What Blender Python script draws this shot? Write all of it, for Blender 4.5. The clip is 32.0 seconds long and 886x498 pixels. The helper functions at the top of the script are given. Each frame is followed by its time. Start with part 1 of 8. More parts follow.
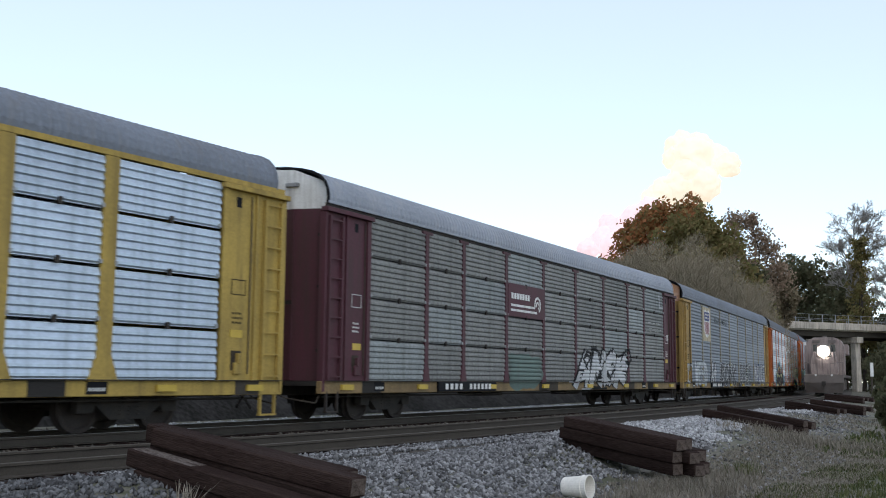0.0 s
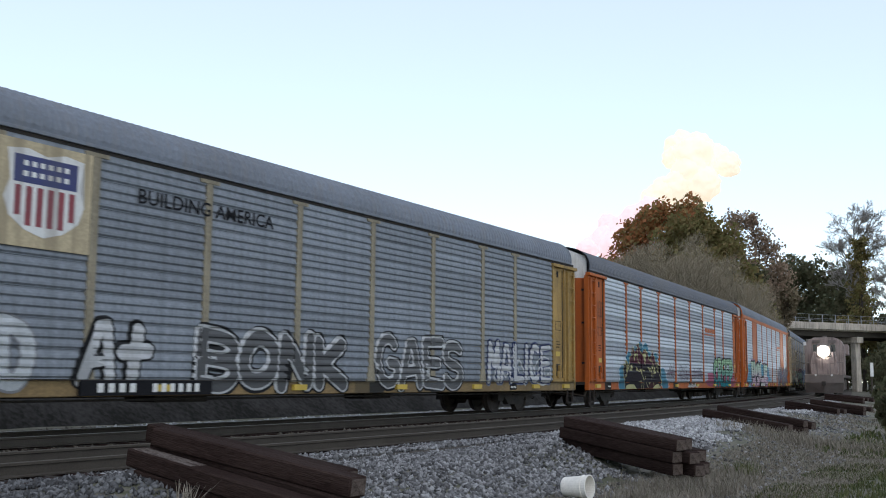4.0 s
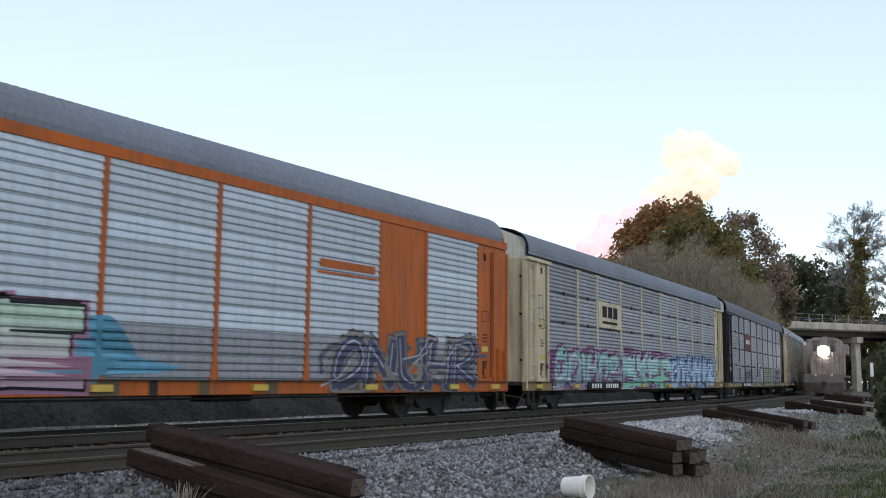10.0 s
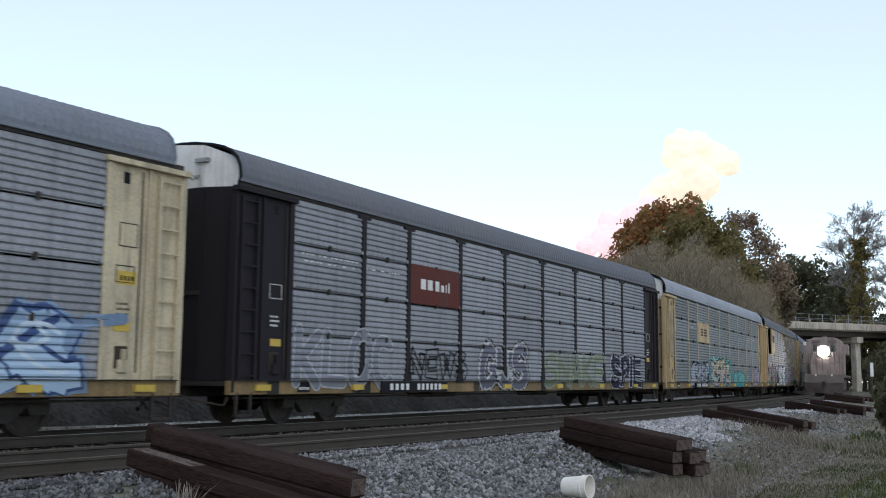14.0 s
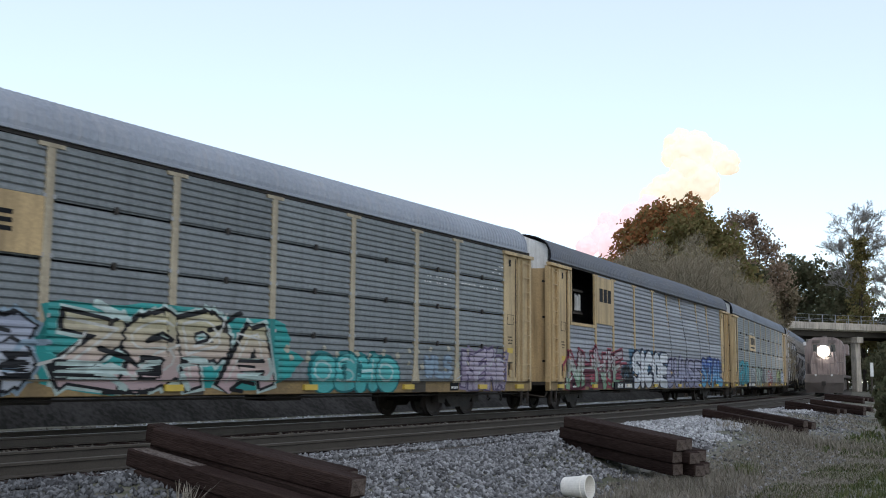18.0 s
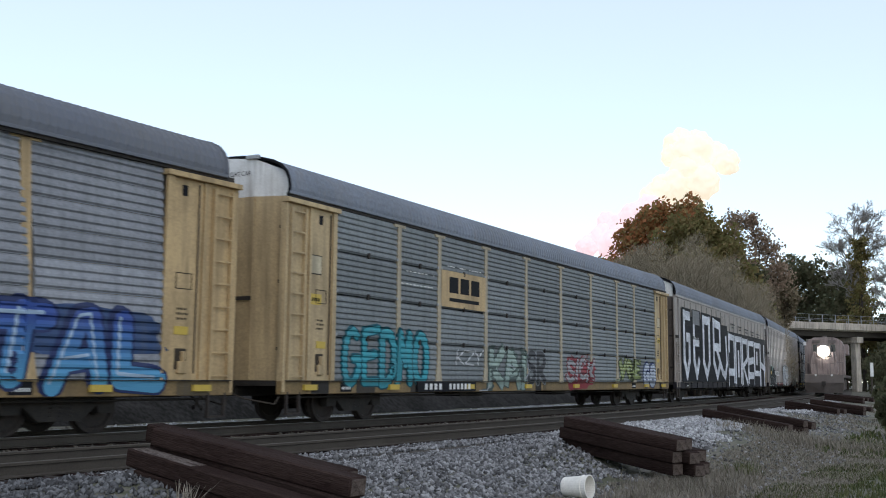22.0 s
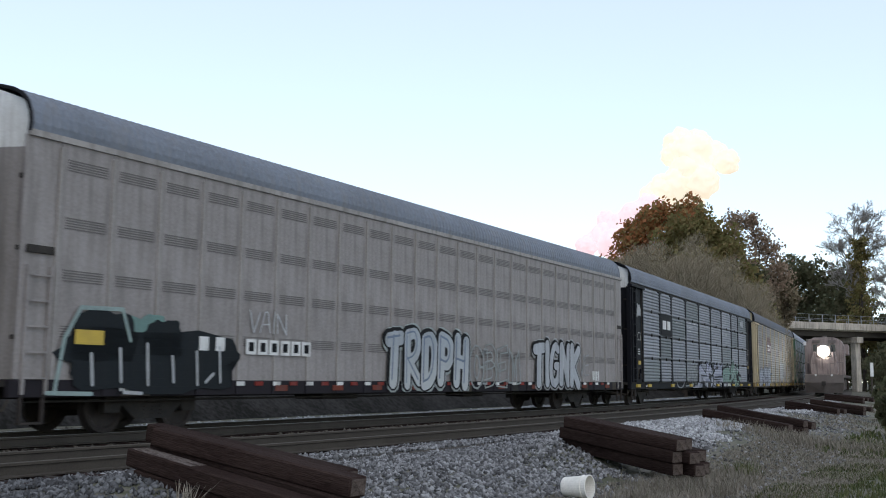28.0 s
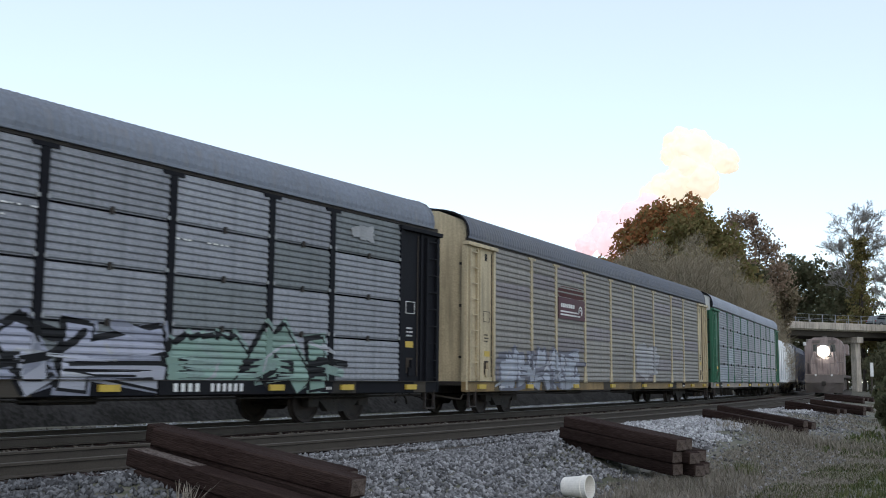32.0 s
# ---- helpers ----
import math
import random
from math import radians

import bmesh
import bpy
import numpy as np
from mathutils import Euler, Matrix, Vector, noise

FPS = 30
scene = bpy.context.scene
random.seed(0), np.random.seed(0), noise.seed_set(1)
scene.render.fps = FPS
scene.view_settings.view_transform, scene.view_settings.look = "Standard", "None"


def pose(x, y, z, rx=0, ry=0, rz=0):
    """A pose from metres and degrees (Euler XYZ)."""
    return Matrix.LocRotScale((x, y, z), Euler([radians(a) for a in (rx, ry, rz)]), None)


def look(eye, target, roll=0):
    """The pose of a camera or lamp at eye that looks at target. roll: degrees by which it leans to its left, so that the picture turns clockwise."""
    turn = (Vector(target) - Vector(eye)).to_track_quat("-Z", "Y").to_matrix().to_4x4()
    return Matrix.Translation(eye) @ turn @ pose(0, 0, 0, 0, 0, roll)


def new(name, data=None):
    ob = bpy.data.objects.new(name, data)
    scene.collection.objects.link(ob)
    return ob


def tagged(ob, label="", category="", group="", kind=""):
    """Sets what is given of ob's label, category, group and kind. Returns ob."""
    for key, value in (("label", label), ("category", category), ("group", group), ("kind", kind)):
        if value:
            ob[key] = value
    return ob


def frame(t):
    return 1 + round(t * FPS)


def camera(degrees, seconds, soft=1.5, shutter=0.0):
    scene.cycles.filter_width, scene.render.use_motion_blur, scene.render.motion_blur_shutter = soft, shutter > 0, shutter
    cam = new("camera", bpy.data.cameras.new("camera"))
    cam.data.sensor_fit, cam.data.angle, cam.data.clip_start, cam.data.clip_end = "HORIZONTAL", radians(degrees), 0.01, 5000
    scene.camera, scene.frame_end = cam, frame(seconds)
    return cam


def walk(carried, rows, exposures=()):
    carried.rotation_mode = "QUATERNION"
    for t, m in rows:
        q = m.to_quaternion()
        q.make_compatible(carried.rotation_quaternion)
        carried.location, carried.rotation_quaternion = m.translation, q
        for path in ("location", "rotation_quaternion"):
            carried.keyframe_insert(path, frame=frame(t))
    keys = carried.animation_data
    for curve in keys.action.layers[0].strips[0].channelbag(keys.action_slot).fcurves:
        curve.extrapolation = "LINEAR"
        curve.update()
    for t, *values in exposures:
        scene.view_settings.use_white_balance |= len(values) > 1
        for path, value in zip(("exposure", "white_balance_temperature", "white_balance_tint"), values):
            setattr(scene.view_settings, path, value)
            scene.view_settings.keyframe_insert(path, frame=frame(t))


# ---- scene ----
SECONDS = 32.0
EYE = (0.0, 0.0, 0.998)
cam = camera(45.93, SECONDS, soft=1.0, shutter=0.2)
VIEW = look(EYE, (0, 10, 0.998 + 10 * math.tan(radians(7.069))), 0.5)
LIGHT = (0.98, 6500, 5.5)
walk(cam, [(0, VIEW), (SECONDS, VIEW)], [(0, *LIGHT), (SECONDS, *LIGHT)])

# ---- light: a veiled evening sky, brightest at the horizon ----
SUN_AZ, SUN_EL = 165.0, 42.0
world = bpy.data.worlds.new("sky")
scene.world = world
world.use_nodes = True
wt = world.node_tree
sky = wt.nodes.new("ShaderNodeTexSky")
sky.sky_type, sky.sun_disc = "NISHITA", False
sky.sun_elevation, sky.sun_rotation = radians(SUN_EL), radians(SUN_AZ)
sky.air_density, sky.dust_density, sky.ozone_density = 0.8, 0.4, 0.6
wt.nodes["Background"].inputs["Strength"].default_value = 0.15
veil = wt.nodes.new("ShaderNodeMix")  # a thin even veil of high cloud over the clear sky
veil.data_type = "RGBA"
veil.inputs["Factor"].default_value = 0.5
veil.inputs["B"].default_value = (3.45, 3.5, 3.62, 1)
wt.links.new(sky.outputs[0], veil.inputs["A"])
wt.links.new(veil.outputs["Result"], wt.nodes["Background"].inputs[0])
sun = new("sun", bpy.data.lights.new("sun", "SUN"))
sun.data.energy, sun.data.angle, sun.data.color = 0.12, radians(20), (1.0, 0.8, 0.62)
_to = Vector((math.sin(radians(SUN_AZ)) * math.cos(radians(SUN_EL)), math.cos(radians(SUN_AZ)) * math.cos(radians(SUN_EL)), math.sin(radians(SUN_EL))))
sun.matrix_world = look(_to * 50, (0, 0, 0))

# ---- the line of the railway ----
# s runs along the line away from the camera; lat is metres from the train's near side, away from the camera
TH, K1, K2, D0 = 1.054738, 0.00256524, -2.29570e-5, 27.2110
SPEED = 28.4 / 2.72
_S = np.arange(-220.0, 760.0, 0.5)


def _turn(s):
    if s < -40:
        return K1 + K2 * 40
    if s < 105:
        return K1 + K2 * abs(s)
    return 0.0007 if s < 330 else 0.0


_h, _x, _y = np.zeros(len(_S)), np.zeros(len(_S)), np.zeros(len(_S))
_i0 = int(round((0 - _S[0]) / 0.5))
_h[_i0], _y[_i0] = TH, D0
for _i in range(_i0 + 1, len(_S)):
    _h[_i] = _h[_i - 1] + 0.5 * _turn(_S[_i] - 0.25)
    _x[_i] = _x[_i - 1] + 0.5 * math.cos((_h[_i] + _h[_i - 1]) / 2)
    _y[_i] = _y[_i - 1] + 0.5 * math.sin((_h[_i] + _h[_i - 1]) / 2)
for _i in range(_i0 - 1, -1, -1):
    _h[_i] = _h[_i + 1] - 0.5 * _turn(_S[_i] + 0.25)
    _x[_i] = _x[_i + 1] - 0.5 * math.cos((_h[_i] + _h[_i + 1]) / 2)
    _y[_i] = _y[_i + 1] - 0.5 * math.sin((_h[_i] + _h[_i + 1]) / 2)


def line(s, lat=0.0):
    """Place and heading on the line, lat metres beyond the train's near side."""
    x, y, h = np.interp(s, _S, _x), np.interp(s, _S, _y), np.interp(s, _S, _h)
    return float(x - lat * math.sin(h)), float(y + lat * math.cos(h)), float(h)


def line_pose(s, lat=0.0, z=0.0):
    x, y, h = line(s, lat)
    return Matrix.Translation((x, y, z)) @ Matrix.Rotation(h, 4, "Z")


MAIN, NEAR_TRACK = 1.6, 1.6 - 4.27
_keep = (_S > -60) & (_S < 420)
LX, LY, LH, LS = _x[_keep], _y[_keep], _h[_keep], _S[_keep]


def along(x, y):
    """The s and lat of a place."""
    i = int(np.argmin((LX - x) ** 2 + (LY - y) ** 2))
    dx, dy = x - LX[i], y - LY[i]
    return LS[i] + dx * math.cos(LH[i]) + dy * math.sin(LH[i]), -dx * math.sin(LH[i]) + dy * math.cos(LH[i])


# ---- materials ----
def material(name, colour, rough=0.6, metal=0.0, second=None, scale=3.0, fine=40.0, amount=0.35, bump=0.15, stretch=(1, 1, 1), streaks=None, random_tone=0.0, gloss=0.15, run=(0.5, 0.72, 0.75)):
    """Two scales of noise mix colour and second; streaks is a colour of vertical runs of dirt."""
    m = bpy.data.materials.new(name)
    m.use_nodes = True
    t, n = m.node_tree, m.node_tree.nodes
    b = n["Principled BSDF"]
    b.inputs["Metallic"].default_value = metal
    b.inputs["Specular IOR Level"].default_value = gloss
    second = second or tuple(c * 0.6 for c in colour)
    tc = n.new("ShaderNodeTexCoord")
    mp = n.new("ShaderNodeMapping")
    mp.inputs["Scale"].default_value = stretch
    t.links.new(tc.outputs["Object"], mp.inputs[0])
    big, small = n.new("ShaderNodeTexNoise"), n.new("ShaderNodeTexNoise")
    big.inputs["Scale"].default_value, small.inputs["Scale"].default_value = scale, fine
    big.inputs["Detail"].default_value, small.inputs["Detail"].default_value = 5, 3
    for x in (big, small):
        t.links.new(mp.outputs[0], x.inputs["Vector"])
    add = n.new("ShaderNodeMath")
    add.operation = "ADD"
    half = n.new("ShaderNodeMath")
    half.operation = "MULTIPLY"
    half.inputs[1].default_value = 0.5
    t.links.new(big.outputs["Fac"], add.inputs[0])
    t.links.new(small.outputs["Fac"], add.inputs[1])
    t.links.new(add.outputs[0], half.inputs[0])
    ramp = n.new("ShaderNodeMapRange")
    ramp.inputs["From Min"].default_value, ramp.inputs["From Max"].default_value = 0.38, 0.64
    ramp.inputs["To Min"].default_value, ramp.inputs["To Max"].default_value = 0.0, amount * 2
    t.links.new(half.outputs[0], ramp.inputs["Value"])
    mix = n.new("ShaderNodeMix")
    mix.data_type = "RGBA"
    mix.inputs["A"].default_value, mix.inputs["B"].default_value = (*colour, 1), (*second, 1)
    t.links.new(ramp.outputs[0], mix.inputs["Factor"])
    out = mix.outputs["Result"]
    if streaks:
        mp2 = n.new("ShaderNodeMapping")
        mp2.inputs["Scale"].default_value = (2.6, 2.6, 0.22)
        t.links.new(tc.outputs["Object"], mp2.inputs[0])
        st = n.new("ShaderNodeTexNoise")
        st.inputs["Scale"].default_value, st.inputs["Detail"].default_value = 2.2, 4
        t.links.new(mp2.outputs[0], st.inputs["Vector"])
        r2 = n.new("ShaderNodeMapRange")
        r2.inputs["From Min"].default_value, r2.inputs["From Max"].default_value = run[0], run[1]
        r2.inputs["To Max"].default_value = run[2]
        t.links.new(st.outputs["Fac"], r2.inputs["Value"])
        mx = n.new("ShaderNodeMix")
        mx.data_type = "RGBA"
        mx.inputs["B"].default_value = (*streaks, 1)
        t.links.new(out, mx.inputs["A"])
        t.links.new(r2.outputs[0], mx.inputs["Factor"])
        out = mx.outputs["Result"]
    if random_tone:
        oi = n.new("ShaderNodeObjectInfo")
        hs = n.new("ShaderNodeHueSaturation")
        r3 = n.new("ShaderNodeMapRange")
        r3.inputs["To Min"].default_value, r3.inputs["To Max"].default_value = 1 - random_tone, 1 + random_tone
        t.links.new(oi.outputs["Random"], r3.inputs["Value"])
        t.links.new(r3.outputs[0], hs.inputs["Value"])
        t.links.new(out, hs.inputs["Color"])
        out = hs.outputs["Color"]
    t.links.new(out, b.inputs["Base Color"])
    rr = n.new("ShaderNodeMapRange")
    rr.inputs["To Min"].default_value, rr.inputs["To Max"].default_value = max(0.05, rough - 0.12), min(1, rough + 0.12)
    t.links.new(small.outputs["Fac"], rr.inputs["Value"])
    t.links.new(rr.outputs[0], b.inputs["Roughness"])
    if bump:
        bp = n.new("ShaderNodeBump")
        bp.inputs["Strength"].default_value, bp.inputs["Distance"].default_value = bump, 0.02
        t.links.new(small.outputs["Fac"], bp.inputs["Height"])
        t.links.new(bp.outputs[0], b.inputs["Normal"])
    return m


def island_material(name, colours, rough=0.9, bump=0.2, translucent=0.0):
    """Each loose piece of a joined mesh takes its own tone out of the colours."""
    m = bpy.data.materials.new(name)
    m.use_nodes = True
    t, n = m.node_tree, m.node_tree.nodes
    b = n["Principled BSDF"]
    b.inputs["Roughness"].default_value = rough
    b.inputs["Specular IOR Level"].default_value = 0.15
    g = n.new("ShaderNodeNewGeometry")
    ramp = n.new("ShaderNodeValToRGB")
    e = ramp.color_ramp.elements
    e[0].color, e[1].color = (*colours[0], 1), (*colours[-1], 1)
    for i, c in enumerate(colours[1:-1], 1):
        e.new(i / (len(colours) - 1)).color = (*c, 1)
    t.links.new(g.outputs["Random Per Island"], ramp.inputs[0])
    no = n.new("ShaderNodeTexNoise")
    no.inputs["Scale"].default_value, no.inputs["Detail"].default_value = 60, 3
    tc = n.new("ShaderNodeTexCoord")
    t.links.new(tc.outputs["Object"], no.inputs["Vector"])
    hs = n.new("ShaderNodeHueSaturation")
    mr = n.new("ShaderNodeMapRange")
    mr.inputs["To Min"].default_value, mr.inputs["To Max"].default_value = 0.7, 1.3
    t.links.new(no.outputs["Fac"], mr.inputs["Value"])
    t.links.new(mr.outputs[0], hs.inputs["Value"])
    t.links.new(ramp.outputs[0], hs.inputs["Color"])
    t.links.new(hs.outputs[0], b.inputs["Base Color"])
    if translucent:
        tl = n.new("ShaderNodeBsdfTranslucent")
        mx = n.new("ShaderNodeMixShader")
        mx.inputs[0].default_value = translucent
        t.links.new(hs.outputs[0], tl.inputs[0])
        t.links.new(b.outputs[0], mx.inputs[1])
        t.links.new(tl.outputs[0], mx.inputs[2])
        t.links.new(mx.outputs[0], n["Material Output"].inputs[0])
    return m


def glowing(name, colour, strength):
    m = bpy.data.materials.new(name)
    m.use_nodes = True
    b = m.node_tree.nodes["Principled BSDF"]
    b.inputs["Base Color"].default_value = (*colour, 1)
    b.inputs["Emission Color"].default_value = (*colour, 1)
    b.inputs["Emission Strength"].default_value = strength
    return m


GRIME = (0.10, 0.085, 0.07)
M = {
    "ballast": island_material("crushed_stone", [(0.05, 0.048, 0.048), (0.13, 0.126, 0.126), (0.21, 0.205, 0.205), (0.36, 0.352, 0.35)]),
    "ballast_pale": island_material("pale_crushed_stone", [(0.19, 0.186, 0.187), (0.29, 0.285, 0.286), (0.39, 0.384, 0.384), (0.52, 0.513, 0.51)]),
    "ballast_bed": material("stone_bed", (0.10, 0.089, 0.078), 0.95, second=(0.06, 0.051, 0.044), scale=6, fine=45, amount=0.5, bump=1.0),
    "soil": material("soil", (0.185, 0.165, 0.138), 0.95, second=(0.09, 0.092, 0.06), scale=0.35, fine=9, amount=0.6, bump=0.8),
    "rail": material("rusty_rail", (0.072, 0.061, 0.05), 0.9, second=(0.05, 0.042, 0.035), scale=3, fine=50),
    "rail_head": material("polished_rail_head", (0.36, 0.35, 0.33), 0.45, 0.6, second=(0.22, 0.2, 0.18), scale=4, fine=60, bump=0.03),
    "rail_head_dull": material("dull_rail_head", (0.105, 0.092, 0.077), 0.75, 0.2, second=(0.07, 0.06, 0.05), scale=4, fine=60, bump=0.03),
    "ballast_dull": island_material("dull_crushed_stone", [(0.04, 0.039, 0.04), (0.085, 0.083, 0.084), (0.13, 0.128, 0.13), (0.20, 0.197, 0.198)]),
    "ballast_dirty": island_material("dirty_crushed_stone", [(0.06, 0.052, 0.043), (0.10, 0.086, 0.07), (0.14, 0.122, 0.10), (0.18, 0.165, 0.145)]),
    "tie": material("creosoted_timber", (0.019, 0.011, 0.0095), 0.92, gloss=0.05, second=(0.048, 0.032, 0.027), scale=2.2, fine=34, stretch=(0.25, 3, 3), amount=0.5, bump=0.8, random_tone=0.25),
    "grass_dry": island_material("dry_grass", [(0.14, 0.12, 0.095), (0.215, 0.185, 0.15), (0.285, 0.25, 0.205), (0.14, 0.13, 0.088)]),
    "grass_green": island_material("green_grass", [(0.045, 0.06, 0.022), (0.07, 0.088, 0.032), (0.10, 0.108, 0.042), (0.15, 0.135, 0.07)]),
    "bucket": material("white_plastic", (0.85, 0.81, 0.74), 0.45, second=(0.5, 0.46, 0.42), scale=9, fine=70, amount=0.25, bump=0.05),
    "bark": material("bark", (0.09, 0.075, 0.06), 0.95, second=(0.05, 0.04, 0.035), scale=4, fine=20, bump=0.8),
    "bark_pale": material("grey_twigs", (0.34, 0.31, 0.28), 0.95, second=(0.24, 0.21, 0.19), scale=4, fine=20, bump=0),
    "leaf_autumn": island_material("autumn_leaves", [(0.323, 0.128, 0.0595), (0.408, 0.178, 0.0765), (0.289, 0.187, 0.0765), (0.212, 0.178, 0.0765)], translucent=0.45),
    "leaf_green": island_material("green_leaves", [(0.164, 0.152, 0.0624), (0.211, 0.187, 0.0741), (0.257, 0.187, 0.0858), (0.179, 0.156, 0.0663)], translucent=0.45),
    # darker leaves for trees in shade: the shade is in the colour
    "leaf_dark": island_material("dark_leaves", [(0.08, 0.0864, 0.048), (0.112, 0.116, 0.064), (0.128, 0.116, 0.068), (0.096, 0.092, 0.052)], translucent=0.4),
    "leaf_shade": island_material("shaded_brown_leaves", [(0.145, 0.115, 0.0765), (0.196, 0.153, 0.0978), (0.162, 0.136, 0.085), (0.221, 0.166, 0.106)], translucent=0.3),
    "leaf_brown": island_material("brown_leaves", [(0.27, 0.189, 0.135), (0.36, 0.252, 0.18), (0.243, 0.189, 0.131), (0.414, 0.306, 0.225)], translucent=0.4),
    "peeled": material("peeling_white_paint", (0.68, 0.68, 0.68), 0.7, second=(0.035, 0.035, 0.04), scale=1.3, fine=7, amount=0.9, bump=0.3),
    "end_grain": material("grey_end_grain", (0.13, 0.10, 0.085), 0.9, second=(0.05, 0.036, 0.03), scale=9, fine=60, amount=0.5, bump=0.5),
    # dark brown that puts the shadow between cars into the end doors
    "shaded_end": material("shaded_brown_end_paint", (0.11, 0.092, 0.082), 0.7, second=(0.06, 0.05, 0.045), scale=1.2, fine=16, amount=0.5, bump=0.1, gloss=0.08),
    "twig": island_material("bare_twigs", [(0.207, 0.171, 0.122), (0.27, 0.225, 0.162), (0.171, 0.149, 0.099), (0.333, 0.275, 0.203)]),
    "concrete": material("weathered_concrete", (0.55, 0.48, 0.40), 0.9, second=(0.33, 0.29, 0.24), scale=0.8, fine=14, amount=0.5, streaks=(0.1, 0.095, 0.09)),
    "galvanised": material("galvanised_rail", (0.35, 0.35, 0.35), 0.5, 0.5, scale=3, fine=30),
    "asphalt": material("asphalt", (0.05, 0.05, 0.05), 0.9, scale=2, fine=60),
    "black_steel": material("sooty_black_steel", (0.028, 0.026, 0.025), 0.75, second=(0.06, 0.05, 0.042), scale=4, fine=40, amount=0.4),
    "wheel": material("worn_wheel_steel", (0.035, 0.03, 0.028), 0.65, 0.2, second=(0.07, 0.055, 0.047), scale=6, fine=40),
    "yellow_mark": material("yellow_reflector", (0.56, 0.39, 0.07), 0.4, second=(0.34, 0.25, 0.07), scale=5, fine=50, amount=0.25, bump=0),
    "white_paint": material("white_paint", (0.74, 0.73, 0.71), 0.55, second=(0.5, 0.48, 0.45), scale=3, fine=30, amount=0.3, bump=0.05, streaks=(0.36, 0.33, 0.3)),
    "black_paint": material("black_paint", (0.011, 0.011, 0.013), 0.6, gloss=0.05, second=(0.022, 0.021, 0.023), scale=3, fine=30, amount=0.3, bump=0.05),
}


# ---- small building helpers ----
def bm_box(bm, x0, x1, y0, y1, z0, z1):
    v = [bm.verts.new(c) for c in ((x0, y0, z0), (x1, y0, z0), (x1, y1, z0), (x0, y1, z0), (x0, y0, z1), (x1, y0, z1), (x1, y1, z1), (x0, y1, z1))]
    for f in ((0, 3, 2, 1), (4, 5, 6, 7), (0, 1, 5, 4), (1, 2, 6, 5), (2, 3, 7, 6), (3, 0, 4, 7)):
        bm.faces.new([v[i] for i in f])
    return v


def boxes(*rows):
    bm = bmesh.new()
    for r in rows:
        bm_box(bm, *r)
    return bm


def bevelled(bm, width=0.01, segments=1):
    bmesh.ops.bevel(bm, geom=list(bm.edges), offset=width, segments=segments, affect="EDGES", profile=0.6)
    return bm


def bm_tube(bm, a, b, r0, r1=None, sides=8, cap=True):
    a, b = Vector(a), Vector(b)
    r1 = r0 if r1 is None else r1
    d = (b - a).normalized()
    u = d.orthogonal().normalized()
    w = d.cross(u)
    ra = [bm.verts.new(a + (u * math.cos(2 * math.pi * i / sides) + w * math.sin(2 * math.pi * i / sides)) * r0) for i in range(sides)]
    rb = [bm.verts.new(b + (u * math.cos(2 * math.pi * i / sides) + w * math.sin(2 * math.pi * i / sides)) * r1) for i in range(sides)]
    for i in range(sides):
        bm.faces.new((ra[i], ra[(i + 1) % sides], rb[(i + 1) % sides], rb[i]))
    if cap:
        bm.faces.new(ra[::-1])
        bm.faces.new(rb)


def bm_prism(bm, outline, x0, x1):
    """An outline of (y, z) drawn out along x."""
    a = [bm.verts.new((x0, y, z)) for y, z in outline]
    b = [bm.verts.new((x1, y, z)) for y, z in outline]
    n = len(outline)
    for i in range(n):
        bm.faces.new((a[i], b[i], b[(i + 1) % n], a[(i + 1) % n]))
    bm.faces.new(a[::-1])
    bm.faces.new(b)
    return bm


def to_mesh(name, bm, mat, smooth=False):
    bmesh.ops.recalc_face_normals(bm, faces=bm.faces)
    me = bpy.data.meshes.new(name)
    bm.to_mesh(me)
    bm.free()
    me.materials.append(mat)
    if smooth:
        for p in me.polygons:
            p.use_smooth = True
    return me


def part(name, bm, mat, parent=None, label="", smooth=False, m=None):
    me = bm if isinstance(bm, bpy.types.Mesh) else to_mesh(name, bm, mat, smooth)
    ob = new(name, me)
    if parent is not None:
        ob.parent = parent
    if m is not None:
        ob.matrix_basis = m
    return tagged(ob, label)


def raw_mesh(name, verts, faces, mat):
    me = bpy.data.meshes.new(name)
    me.from_pydata([tuple(map(float, v)) for v in verts], [], [tuple(map(int, f)) for f in faces])
    me.materials.append(mat)
    return me


def fast_mesh(name, verts, loops, sides, mat):
    """A mesh from arrays, all faces with the same number of sides."""
    me = bpy.data.meshes.new(name)
    n = len(loops) // sides
    me.vertices.add(len(verts))
    me.vertices.foreach_set("co", np.asarray(verts, dtype=np.float32).ravel())
    me.loops.add(len(loops))
    me.loops.foreach_set("vertex_index", np.asarray(loops, dtype=np.int32))
    me.polygons.add(n)
    me.polygons.foreach_set("loop_start", np.arange(0, n * sides, sides, dtype=np.int32))
    me.update(calc_edges=True)
    me.materials.append(mat)
    return me


# ---- ground ----
def smooth(a, b, x):
    t = min(1, max(0, (x - a) / (b - a)))
    return t * t * (3 - 2 * t)


